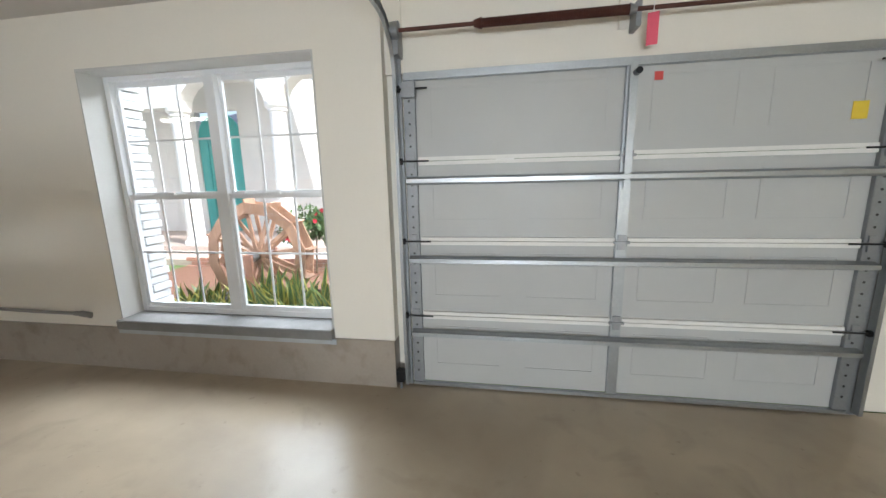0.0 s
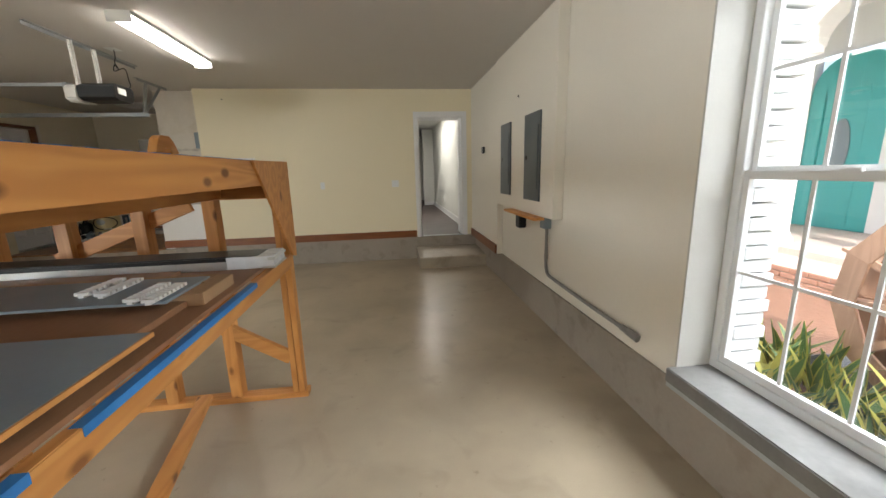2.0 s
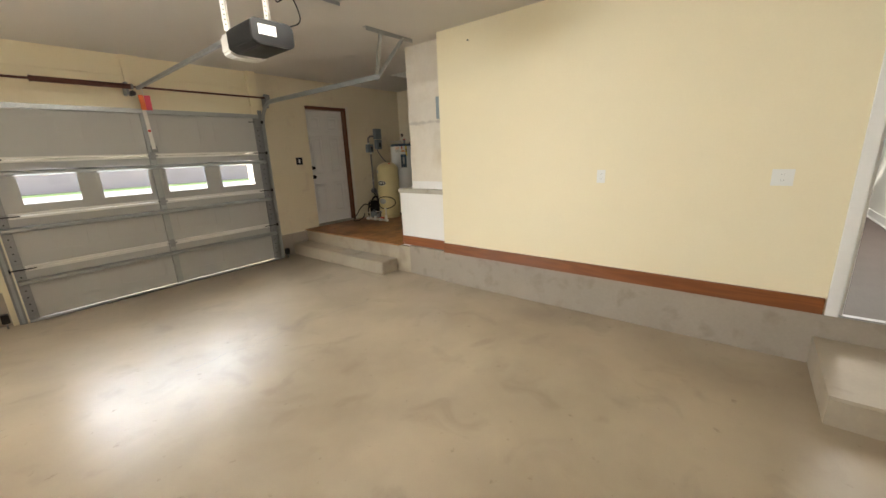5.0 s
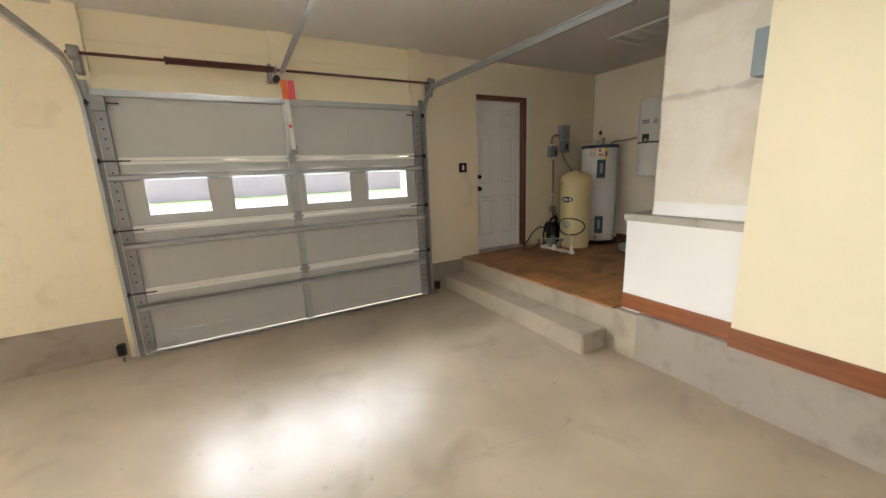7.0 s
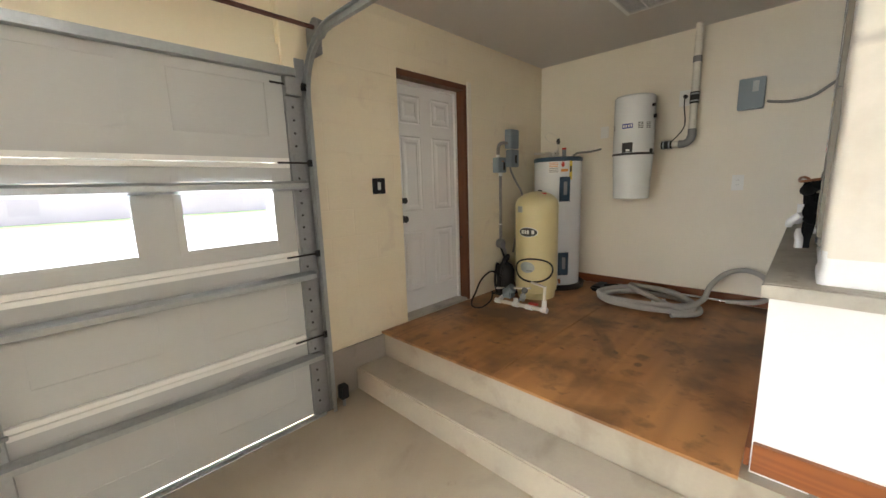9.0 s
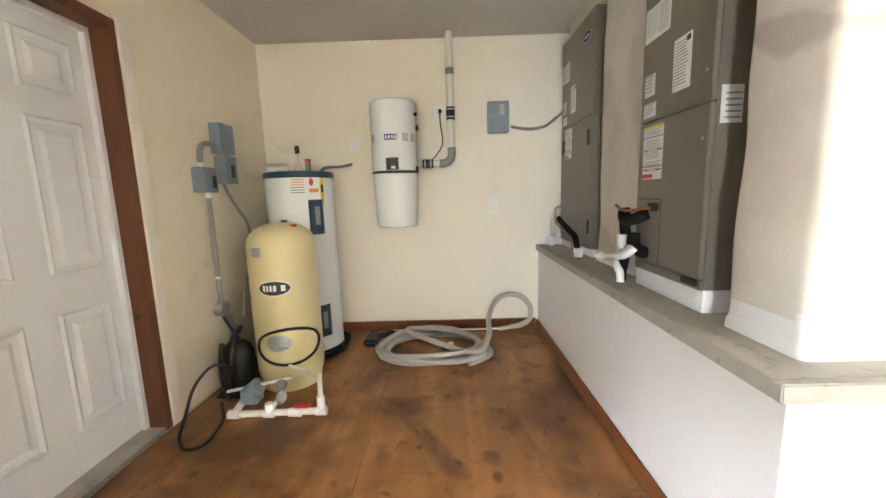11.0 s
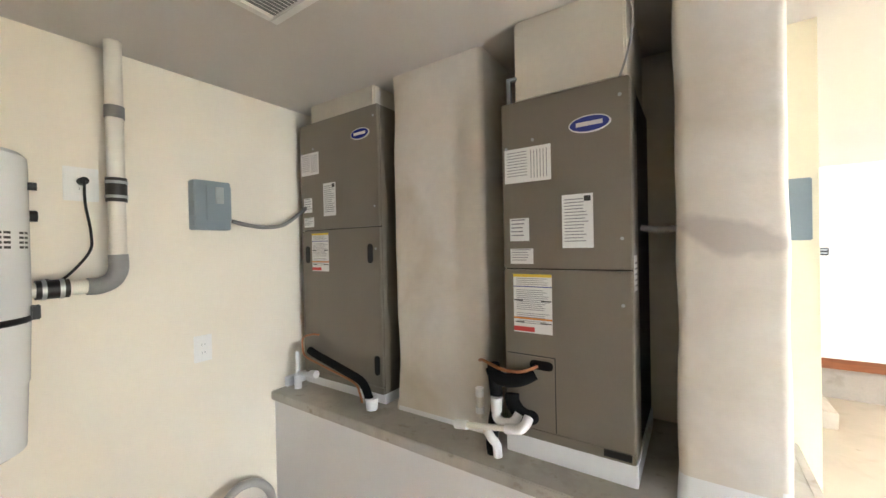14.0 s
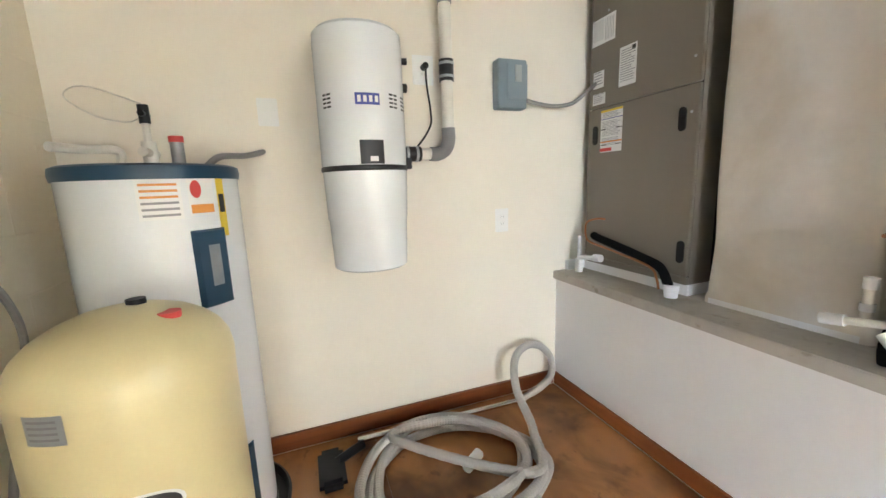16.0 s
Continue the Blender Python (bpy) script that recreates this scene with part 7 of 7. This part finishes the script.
# return air grille
origin()
t = thing("ceiling_vent", "large white louvred return air grille in the ceiling over the platform", "vent")
VX0, VX1, VY0, VY1 = -7.33, -6.77, -2.31, -1.60
boxes("frame", [(VX0, VX1, VY0, VY0 + 0.035, CEIL - 0.014, CEIL), (VX0, VX1, VY1 - 0.035, VY1, CEIL - 0.014, CEIL), (VX0, VX0 + 0.035, VY0 + 0.035, VY1 - 0.035, CEIL - 0.014, CEIL), (VX1 - 0.035, VX1, VY0 + 0.035, VY1 - 0.035, CEIL - 0.014, CEIL)], M["white_pl"], t, "white pressed frame", bevel=0.004)
boxes("backing", [(VX0 + 0.03, VX1 - 0.03, VY0 + 0.03, VY1 - 0.03, CEIL - 0.002, CEIL)], M["ink"], t, "grey filter behind the slats")
for k in range(26):
    bm = bmesh.new()
    bm_box(bm, -0.010, 0.010, -0.318, 0.318, -0.0008, 0.0008, pose(VX0 + 0.045 + k * 0.0188, (VY0 + VY1) / 2, CEIL - 0.012, 0, 32, 0))
    part("slat", bm, M["white_pl"], t)
for k in (1, 2, 3):
    y = VY0 + (VY1 - VY0) * k / 4
    boxes("cross_bar", [(VX0 + 0.035, VX1 - 0.035, y - 0.006, y + 0.006, CEIL - 0.024, CEIL - 0.004)], M["white_pl"], t)
cyls("latch", [((VX1 - 0.07, VY0 + 0.018, CEIL - 0.017), (VX1 - 0.07, VY0 + 0.018, CEIL - 0.013), 0.009)], M["ink_black"], t, "dark latch screw", seg=10)
cyls("latch", [((VX1 - 0.11, VY0 + 0.018, CEIL - 0.017), (VX1 - 0.11, VY0 + 0.018, CEIL - 0.013), 0.009)], M["ink_black"], t, "dark latch screw", seg=10)

# ---- outside ----
origin()
boxes("ground", [(-400, 400, 4.42, 400, -0.30, 0.02), (-400, 400, -400, -3.95, -0.30, -0.08), (-400, -8.6, -3.95, 4.42, -0.3, -0.08), (5.75, 400, -3.95, 4.42, -0.3, -0.08)], M["grass"], label="lawn round the house", kind=S)
boxes("ground_bed", [(-3.2, 2.6, 4.62, 7.4, 0.02, 0.10)], M["mulch"], label="planting bed with red-brown mulch", kind=S)
boxes("pavement_court", [(-9.0, 1.0, 7.75, 13.5, 0.02, 0.14)], M["paving"], label="pale pink paved court", kind=S)
boxes("road_drive", [(-60, 60, -31, -4.2, -0.08, -0.05), (-1.8, 14, 14.0, 40, 0.02, 0.04)], M["drive"], label="pale grey drive", kind=S)
# exterior skin of the garage with brick reveals beside the window
boxes("wall_outer", [(-8.0, WX0 - 0.10, 4.42, 4.60, -0.1, 3.1), (WX1 + 0.02, 1.9, 4.42, 4.60, -0.1, 3.1), (WX0 - 0.10, WX1 + 0.02, 4.42, 4.60, -0.1, 0.36), (WX0 - 0.10, WX1 + 0.02, 4.42, 4.60, 2.60, 3.1)], M["outwhite"], label="white painted outer wall", kind=S)
# low brick edging of the court
planter = thing("brick_edging", "low pale red brick edging round the bed", "brick edging")
rb = random.Random(3)
bmm = bmesh.new()
bm_box(bmm, -0.105, 0.105, -0.05, 0.05, -0.032, 0.032)
bmesh.ops.bevel(bmm, geom=bmm.edges[:], offset=0.006, segments=1, affect="EDGES")
me = bpy.data.meshes.new("brick")
bmm.to_mesh(me)
bmm.free()
me.materials.append(M["redbrick"])
for row in range(3):
    for k in range(24):
        o = new("brick", me)
        o.parent = planter
        x = -3.2 + 0.222 * (k + 0.5 * (row % 2))
        o.matrix_basis = pose(x, 7.55 + rb.uniform(-0.004, 0.004), 0.055 + row * 0.075, 0, 0, rb.uniform(-1, 1))
boxes("mortar", [(-3.25, 2.2, 7.52, 7.58, 0.02, 0.24)], M["paving"], planter, "pale mortar")
rnd2 = thing("round_planter", "round brick planter in the court", "planter")
for row in range(3):
    for k in range(26):
        a = 2 * math.pi * (k + 0.5 * (row % 2)) / 26
        o = new("brick", me)
        o.parent = rnd2
        o.matrix_basis = pose(-0.95 + 0.95 * math.cos(a), 12.9 + 0.95 * math.sin(a), 0.175 + row * 0.072, 0, 0, math.degrees(a) + 90)
bm = bmesh.new()
bm_lathe(bm, [(0, 0.0), (0.9, 0.0), (0.9, 0.2), (0, 0.2)], 24, (-0.95, 12.9, 0.14))
part("soil", bm, M["mulch"], rnd2, "mulch fill")

# porch wing with the teal door
boxes("wall_porch", [(-9.5, -5.82, 11.0, 11.2, 0.14, 4.6), (-4.52, -3.2, 11.0, 11.2, 0.14, 4.6), (-5.82, -4.52, 11.0, 11.2, 3.52, 4.6), (-3.4, -3.2, 11.2, 14.0, 0.14, 4.6)], M["outwhite"], label="white painted porch wall", kind=S)
boxes("wall_porch_side", [(-9.7, -9.5, 4.6, 11.2, 0.0, 4.6)], M["outwhite"], label="white painted side wall of the porch", kind=S)
boxes("ceiling_porch", [(-9.7, 0.8, 8.8, 11.2, 4.2, 4.35)], M["outwhite"], label="white porch ceiling", kind=S)
boxes("pavement_porch_step", [(-9.5, -0.2, 8.6, 11.0, 0.14, 0.24)], M["paving"], label="porch floor step", kind=S)
d = thing("front_door", "teal front door with an arched fanlight and sidelights", "door")
boxes("leaf", [(-5.55, -4.85, 11.05, 11.1, 0.24, 2.75)], M["teal"], d, "teal door leaf", bevel=0.01)
boxes("sidelight", [(-4.72, -4.62, 11.09, 11.1, 0.9, 2.6), (-5.78, -5.68, 11.09, 11.1, 0.9, 2.6)], M["glass"], d, "narrow glass sidelight")
boxes("frame", [(-5.82, -5.55, 11.03, 11.09, 0.24, 2.85), (-4.85, -4.52, 11.03, 11.09, 0.24, 2.85), (-5.55, -4.85, 11.03, 11.09, 2.75, 2.85)], M["teal"], d, "teal frame", bevel=0.01)
bm = bmesh.new()
bm_prism(bm, [(-5.17 + 0.65 * math.cos(radians(a)), 2.85 + 0.62 * math.sin(radians(a))) for a in range(0, 181, 12)], 0.05, Matrix.Translation((0, 11.05, 0)))
part("fanlight", bm, M["teal"], d, "teal arched fanlight frame")
bm = bmesh.new()
bmesh.ops.create_cone(bm, cap_ends=True, segments=32, radius1=1, radius2=1, depth=1)
bmesh.ops.transform(bm, matrix=Matrix.Translation((-5.2, 11.04, 1.75)) @ Matrix.Rotation(radians(90), 4, "X") @ Matrix.Diagonal((0.17, 0.55, 0.02, 1)), verts=bm.verts[:])
part("oval_glass", bm, M["ebox"], d, "oval glass with dark tracery")
npz = thing("number_plate", "small cream house number plate", "number plate")
boxes("plate", [(-6.55, -6.15, 10.97, 11.0, 1.9, 2.08)], M["cream_tank"], npz, bevel=0.01)
boxes("digit", [(-6.52 + 0.09 * k, -6.46 + 0.09 * k, 10.96, 10.97, 1.94, 2.04) for k in range(4)], M["outwhite"], npz, "worn digit bar")


def column(x, y):
    c = thing("porch_column", "round white porch column with moulded cap and base", "column")
    bm = bmesh.new()
    bm_lathe(bm, [(0.18, 0.0), (0.185, 0.2), (0.165, 2.75)], 32, (x, y, 0.3))
    part("shaft", bm, M["outwhite"], c, smooth=True)
    bm = bmesh.new()
    bm_lathe(bm, [(0, 0.0), (0.25, 0), (0.25, 0.06), (0.21, 0.10), (0.2, 0.16), (0, 0.16)], 32, (x, y, 0.24))
    part("base", bm, M["outwhite"], c, smooth=True)
    bm = bmesh.new()
    bm_lathe(bm, [(0.165, 0), (0.2, 0.03), (0.19, 0.07), (0.24, 0.12), (0.24, 0.2), (0, 0.2)], 32, (x, y, 3.0))
    part("capital", bm, M["outwhite"], c, smooth=True)


COL = (-4.4, -2.06, 0.3, 2.6)
for x in COL:
    column(x, 9.0)
# arched beam over the columns
bm = bmesh.new()
for a, b in zip(COL, COL[1:]):
    cx, r = (a + b) / 2, (b - a) / 2 - 0.18
    n = 14
    arc = [(cx - r * math.cos(math.pi * k / n), 3.2 + 0.62 * math.sin(math.pi * k / n)) for k in range(n + 1)]
    for (xa, za), (xb, zb) in zip(arc, arc[1:]):
        bm_prism(bm, [(xa, za), (xb, zb), (xb, 4.2), (xa, 4.2)], 0.36, Matrix.Translation((0, 8.82, 0)))
    bm_box(bm, a - 0.18, a + 0.18, 8.82, 9.18, 3.2, 4.2)
bm_box(bm, COL[-1] - 0.18, COL[-1] + 0.18, 8.82, 9.18, 3.2, 4.2)
bm_box(bm, -9.5, COL[0] - 0.18, 8.82, 9.18, 3.2, 4.2)
part("wall_arcade", bm, M["outwhite"], None, "white arched porch beam", kind=S)

# house wing beyond
h = thing("house_wing", "white single-storey house wing with a dark hipped roof", "house")
boxes("wall", [(-9.0, -2.9, 14.0, 14.25, 0.0, 3.45), (-3.15, -2.9, 14.25, 20.0, 0.0, 3.45)], M["outwhite"], h)
bm = bmesh.new()
v = [bm.verts.new(p) for p in ((-9.5, 13.5, 3.45), (-2.4, 13.5, 3.45), (-2.4, 20.5, 3.45), (-9.5, 20.5, 3.45), (-6.8, 17, 4.9), (-5.6, 17, 4.9))]
for f in ((0, 1, 5, 4), (1, 2, 5), (2, 3, 4, 5), (3, 0, 4), (3, 2, 1, 0)):
    bm.faces.new([v[i] for i in f])
part("roof", bm, M["roof"], h, "dark blue-grey shingle roof")
boxes("fascia", [(-9.5, -2.4, 13.46, 13.5, 3.28, 3.47), (-2.4, -2.36, 13.46, 20.5, 3.28, 3.47)], M["outwhite"], h, "white fascia")
for x0, x1 in ((-4.62, -4.02), (-3.62, -3.06)):
    w = boxes("house_window", [(x0, x1, 13.95, 14.0, 1.1, 2.95)], M["outwhite"], h, "white window frame", bevel=0.01)
    for k in range(3):
        for r in range(4):
            ww, hh = (x1 - x0 - 0.1) / 3, 1.75 / 4
            boxes("pane", [(x0 + 0.05 + k * ww + 0.015, x0 + 0.05 + (k + 1) * ww - 0.015, 13.94, 13.95, 1.15 + r * hh + 0.02, 1.15 + (r + 1) * hh - 0.02)], M["ebox"], w, "dark glass pane")

# wooden wheel
wh = thing("garden_water_mill", "weathered wooden garden water mill standing in the mulched bed", "garden ornament")
WCX, WCY, WCZ, WR = -0.32, 5.58, 0.72, 0.655
for side in (-0.10, 0.10):
    for k in range(12):
        a0, a1 = 2 * math.pi * k / 12 + 0.13, 2 * math.pi * (k + 1) / 12 + 0.13
        ri, ro = WR * 0.80, WR
        bm = bmesh.new()
        bm_prism(bm, [(ri * math.cos(a0), ri * math.sin(a0)), (ro * math.cos(a0), ro * math.sin(a0)), (ro * math.cos(a1), ro * math.sin(a1)), (ri * math.cos(a1), ri * math.sin(a1))][::-1], 0.02, Matrix.Translation((WCX, WCY + side - 0.01, WCZ)))
        part("rim_board", bm, M["weathered"], wh, bevel=0.002)
    for k in range(6):
        a = 2 * math.pi * k / 12 + 0.13
        bm = bmesh.new()
        bm_box(bm, -WR * 0.97, WR * 0.97, -0.012, 0.012, -0.022, 0.022, Matrix.Translation((WCX, WCY + side * 0.75, WCZ)) @ Matrix.Rotation(-a, 4, "Y"))
        part("spoke", bm, M["weathered"], wh)
for k in range(12):
    a = 2 * math.pi * k / 12 + 0.13
    bm = bmesh.new()
    bm_box(bm, WR * 0.80, WR * 1.06, -0.10, 0.10, -0.01, 0.01, Matrix.Translation((WCX, WCY, WCZ)) @ Matrix.Rotation(-a, 4, "Y"))
    part("paddle", bm, M["weathered"], wh)
cyls("axle", [((WCX, WCY - 0.2, WCZ), (WCX, WCY + 0.2, WCZ), 0.04), ((WCX, WCY - 0.22, WCZ), (WCX, WCY - 0.17, WCZ), 0.055)], M["galv_dark"], wh, "dark iron axle")
for s in (-0.24, 0.24):
    boxes("stand", [(WCX - 0.05, WCX + 0.05, WCY + s - 0.02, WCY + s + 0.02, 0.08, WCZ + 0.05)], M["redbrick"], wh, "reddish stand post", bevel=0.004)
pond = thing("pond_liner", "low black basin under the wheel", "basin")
bm = bmesh.new()
bm_lathe(bm, [(0, 0.0), (0.75, 0.0), (0.80, 0.08), (0.78, 0.085), (0.72, 0.03), (0, 0.03)], 36, (WCX + 0.05, WCY, 0.10))
bmesh.ops.scale(bm, vec=(1, 0.6, 1), space=Matrix.Translation((-WCX - 0.05, -WCY, 0)), verts=bm.verts[:])
part("basin", bm, M["black"], pond, smooth=True)


def sword_plant(x, y, z, n, seed, size=0.55):
    """A clump of upright sword leaves with pale edges."""
    r = random.Random(seed)
    p = thing("snake_plant", "clump of green sword-shaped leaves with yellow edges in the bed", "plant", "snake plants in the bed")
    for mat, wide, lab in (("leaf_y", 1.0, "yellow-edged leaves"), ("leaf", 0.66, "green leaf centres")):
        r.seed(seed)
        bm = bmesh.new()
        for k in range(n):
            a, tilt, L = r.uniform(0, 6.28), r.uniform(0.08, 0.75), size * r.uniform(0.6, 1.1)
            w = r.uniform(0.022, 0.04) * wide
            bx, by = x + r.uniform(-0.16, 0.16), y + r.uniform(-0.13, 0.13)
            tw = r.uniform(0, 3.14)
            prev = None
            for i in range(8):
                s = i / 7
                rad = L * (s * math.sin(tilt) + 0.25 * s * s * tilt)
                h = L * s * math.cos(tilt) * (1 - 0.18 * s * tilt)
                ww = w * (math.sin(math.pi * min(s * 0.72 + 0.24, 1)) + 0.02) if i < 7 else 0.001
                c = Vector((bx + rad * math.cos(a), by + rad * math.sin(a), z + h))
                sd = Vector((math.cos(a + tw), math.sin(a + tw), 0)) * ww
                off = Vector((0, 0, 0))
                if mat == "leaf":
                    off = Vector((0, -0.0035, 0))
                row = (bm.verts.new(c - sd + off), bm.verts.new(c + Vector((0, 0.004, 0)) + off), bm.verts.new(c + sd + off))
                if prev:
                    bm.faces.new((prev[0], prev[1], row[1], row[0]))
                    bm.faces.new((prev[1], prev[2], row[2], row[1]))
                prev = row
        part("leaf_blades", bm, M[mat], p, lab, smooth=True, kind="stuff")
    return p


rp = random.Random(9)
for k, (x, y, s) in enumerate(((0.05, 5.08, 0.62), (0.35, 5.0, 0.60), (0.62, 5.15, 0.58), (0.85, 4.95, 0.55), (0.2, 5.3, 0.5), (1.05, 5.2, 0.6), (-0.75, 5.25, 0.42), (-0.98, 5.0, 0.40), (-1.15, 5.3, 0.42), (-0.6, 5.0, 0.34), (0.5, 4.85, 0.4), (1.25, 4.95, 0.5), (1.5, 5.2, 0.5), (-0.15, 4.95, 0.42))):
    sword_plant(x, y, 0.09, 26, 40 + k, s)


def leafy(name, label, cat, centre, radii, n, seed, mats=("bush",), size=0.05, flowers=0, trunk=None):
    r = random.Random(seed)
    p = thing(name, label, cat)
    lobes = [(Vector((r.uniform(-0.55, 0.55) * radii[0], r.uniform(-0.55, 0.55) * radii[1], r.uniform(-0.5, 0.5) * radii[2])), r.uniform(0.35, 0.6)) for _ in range(9)]
    for mi, mat in enumerate(mats):
        bm = bmesh.new()
        for k in range(n // len(mats)):
            lo, ls = lobes[r.randrange(len(lobes))]
            d = Vector((r.gauss(0, 1), r.gauss(0, 1), r.gauss(0, 1))).normalized() * (r.uniform(0.5, 1) ** 0.5)
            c = Vector(centre) + lo + Vector((d.x * radii[0], d.y * radii[1], d.z * radii[2])) * ls
            q = Euler((r.uniform(0, 6.28), r.uniform(0, 6.28), r.uniform(0, 6.28))).to_matrix()
            s = size * r.uniform(0.6, 1.3)
            v = [bm.verts.new(c + q @ Vector(u)) for u in ((-s, 0, 0), (0, -s * 0.45, 0.1 * s), (s, 0, 0), (0, s * 0.45, 0.1 * s))]
            bm.faces.new(v)
        part("foliage", bm, M[mat], p, kind="stuff")
    if flowers:
        bm = bmesh.new()
        for k in range(flowers):
            lo, ls = lobes[r.randrange(len(lobes))]
            d = Vector((r.gauss(0, 1), -abs(r.gauss(0, 1)), r.gauss(0, 1))).normalized()
            c = Vector(centre) + lo + Vector((d.x * radii[0], d.y * radii[1], d.z * radii[2])) * ls
            for j in range(5):
                a = j * 1.2566
                v = [bm.verts.new(c + Vector(u)) for u in ((0, 0, 0), (0.035 * math.cos(a), -0.01, 0.035 * math.sin(a)), (0.04 * math.cos(a + 0.6), -0.012, 0.04 * math.sin(a + 0.6)), (0.035 * math.cos(a + 1.2), -0.01, 0.035 * math.sin(a + 1.2)))]
                bm.faces.new(v)
        part("flowers", bm, M["flower"], p, "red flowers", kind="stuff")
    if trunk:
        bm = bmesh.new()
        for a, b, ra, rb_ in trunk:
            bm_cyl(bm, a, b, ra, rb_, seg=10)
        part("trunk", bm, M["bark"], p, "tapered trunk")
    return p


leafy("rose_bush", "green bush with red flowers beyond the wheel", "bush", (-0.45, 7.1, 0.85), (0.55, 0.35, 0.5), 1700, 2, size=0.045, flowers=9, trunk=[((-0.45, 7.1, 0.1), (-0.4, 7.1, 0.7), 0.02, 0.01)])
leafy("rose_bush", "green bush with a few red flowers beside the bed edge", "bush", (0.5, 7.2, 0.55), (0.4, 0.3, 0.35), 900, 6, size=0.04, flowers=5, trunk=[((0.5, 7.2, 0.1), (0.5, 7.2, 0.4), 0.02, 0.01)])
# palm
pal = thing("palm_tree", "palm with drooping green and orange fronds at the drive", "tree")
cyls("trunk", [((-0.3, 11.6, 0.0), (-0.25, 11.6, 3.4), 0.12, 0.09)], M["bark"], pal, "ringed palm trunk")
rr = random.Random(8)
for mat, lo, hi, lab in (("grass", 0.15, 0.9, "green fronds"), ("cardboard", 1.0, 1.35, "dry orange fronds")):
    bm = bmesh.new()
    for k in range(14 if mat == "grass" else 8):
        a, el, L = rr.uniform(0, 6.28), rr.uniform(lo, hi), rr.uniform(1.1, 1.7)
        prev = None
        for i in range(10):
            s = i / 9
            c = Vector((-0.25 + L * s * math.cos(a) * math.cos(el * 0.5), 11.6 + L * s * math.sin(a) * math.cos(el * 0.5), 3.4 + L * (0.35 * s - (0.4 + el) * s * s)))
            side = Vector((-math.sin(a), math.cos(a), 0))
            if prev:
                for sg in (-1, 1):
                    for e in range(3):
                        b0 = prev.lerp(c, e / 3)
                        tip = b0 + side * sg * 0.35 * math.sin(math.pi * (0.15 + 0.8 * s)) + Vector((0.06 * math.cos(a), 0.06 * math.sin(a), -0.18))
                        bm.faces.new([bm.verts.new(p) for p in (b0, b0 + Vector((0.03 * math.cos(a), 0.03 * math.sin(a), 0)), tip)])
            prev = c
    part("fronds", bm, M[mat], pal, lab, kind="stuff")
# far trees, north and south
rt = random.Random(12)
for k in range(7):
    x, y = -14 + k * 6.5 + rt.uniform(-1.5, 1.5), 32 + rt.uniform(-3, 6)
    leafy("far_tree", "green garden tree beyond the drive", "tree", (x, y, 3.6), (2.6, 2.2, 2.2), 1500, 60 + k, size=0.28, trunk=[((x, y, 0), (x, y, 2.4), 0.2, 0.13), ((x, y, 2.2), (x + 0.9, y, 3.8), 0.09, 0.04), ((x, y, 2.2), (x - 0.8, y + 0.4, 3.9), 0.09, 0.04)])
fence = boxes("backdrop_wall", [(-40, 40, -36.0, -35.6, -0.1, 1.9)], M["far_wall"], None, "long pale red garden wall far across the drive", kind=S)
for k in range(8):
    x, y = -26 + k * 6.3 + rt.uniform(-1.5, 1.5), -42 + rt.uniform(-4, 4)
    leafy("far_tree", "green tree beyond the garden wall", "tree", (x, y, 4.2), (3.2, 2.4, 2.4), 1300, 80 + k, size=0.32, trunk=[((x, y, 0), (x, y, 3.0), 0.22, 0.14), ((x, y, 2.6), (x + 1.0, y, 4.4), 0.1, 0.05), ((x, y, 2.6), (x - 1.0, y + 0.4, 4.4), 0.1, 0.05)])

# white brick reveal beside the window, its courses toothed
rev = thing("brick_reveal", "white painted toothed brick edge outside the window", "brick wall")
bmm = bmesh.new()
bm_box(bmm, -0.05, 0.05, -0.095, 0.095, -0.0325, 0.0325)
bmesh.ops.bevel(bmm, geom=bmm.edges[:], offset=0.005, segments=1, affect="EDGES")
meb = bpy.data.meshes.new("brick")
bmm.to_mesh(meb)
bmm.free()
meb.materials.append(M["outwhite"])
for row in range(29):
    for sx in (WX0 - 0.045, WX1 + 0.06):
        o = new("brick", meb)
        o.parent = rev
        o.matrix_basis = pose(sx + (0.012 if row % 2 else 0.0), 4.52 + (0.01 if row % 2 else 0), 0.40 + row * 0.0755)

# every thing's own point lies at its base
bpy.context.view_layer.update()
for o in list(bpy.data.objects):
    if o.type == "EMPTY" and o.parent is None and o.children:
        pts = [c.matrix_world @ Vector(p) for c in o.children_recursive if c.type == "MESH" for p in c.bound_box]
        mid = Vector([(min(p[k] for p in pts) + max(p[k] for p in pts)) / 2 for k in (0, 1)] + [min(p[2] for p in pts)])
        step = Vector([(mid[k] - o.location[k]) / o.scale[k] for k in range(3)])
        o.location = mid
        for c in o.children:
            c.location -= step
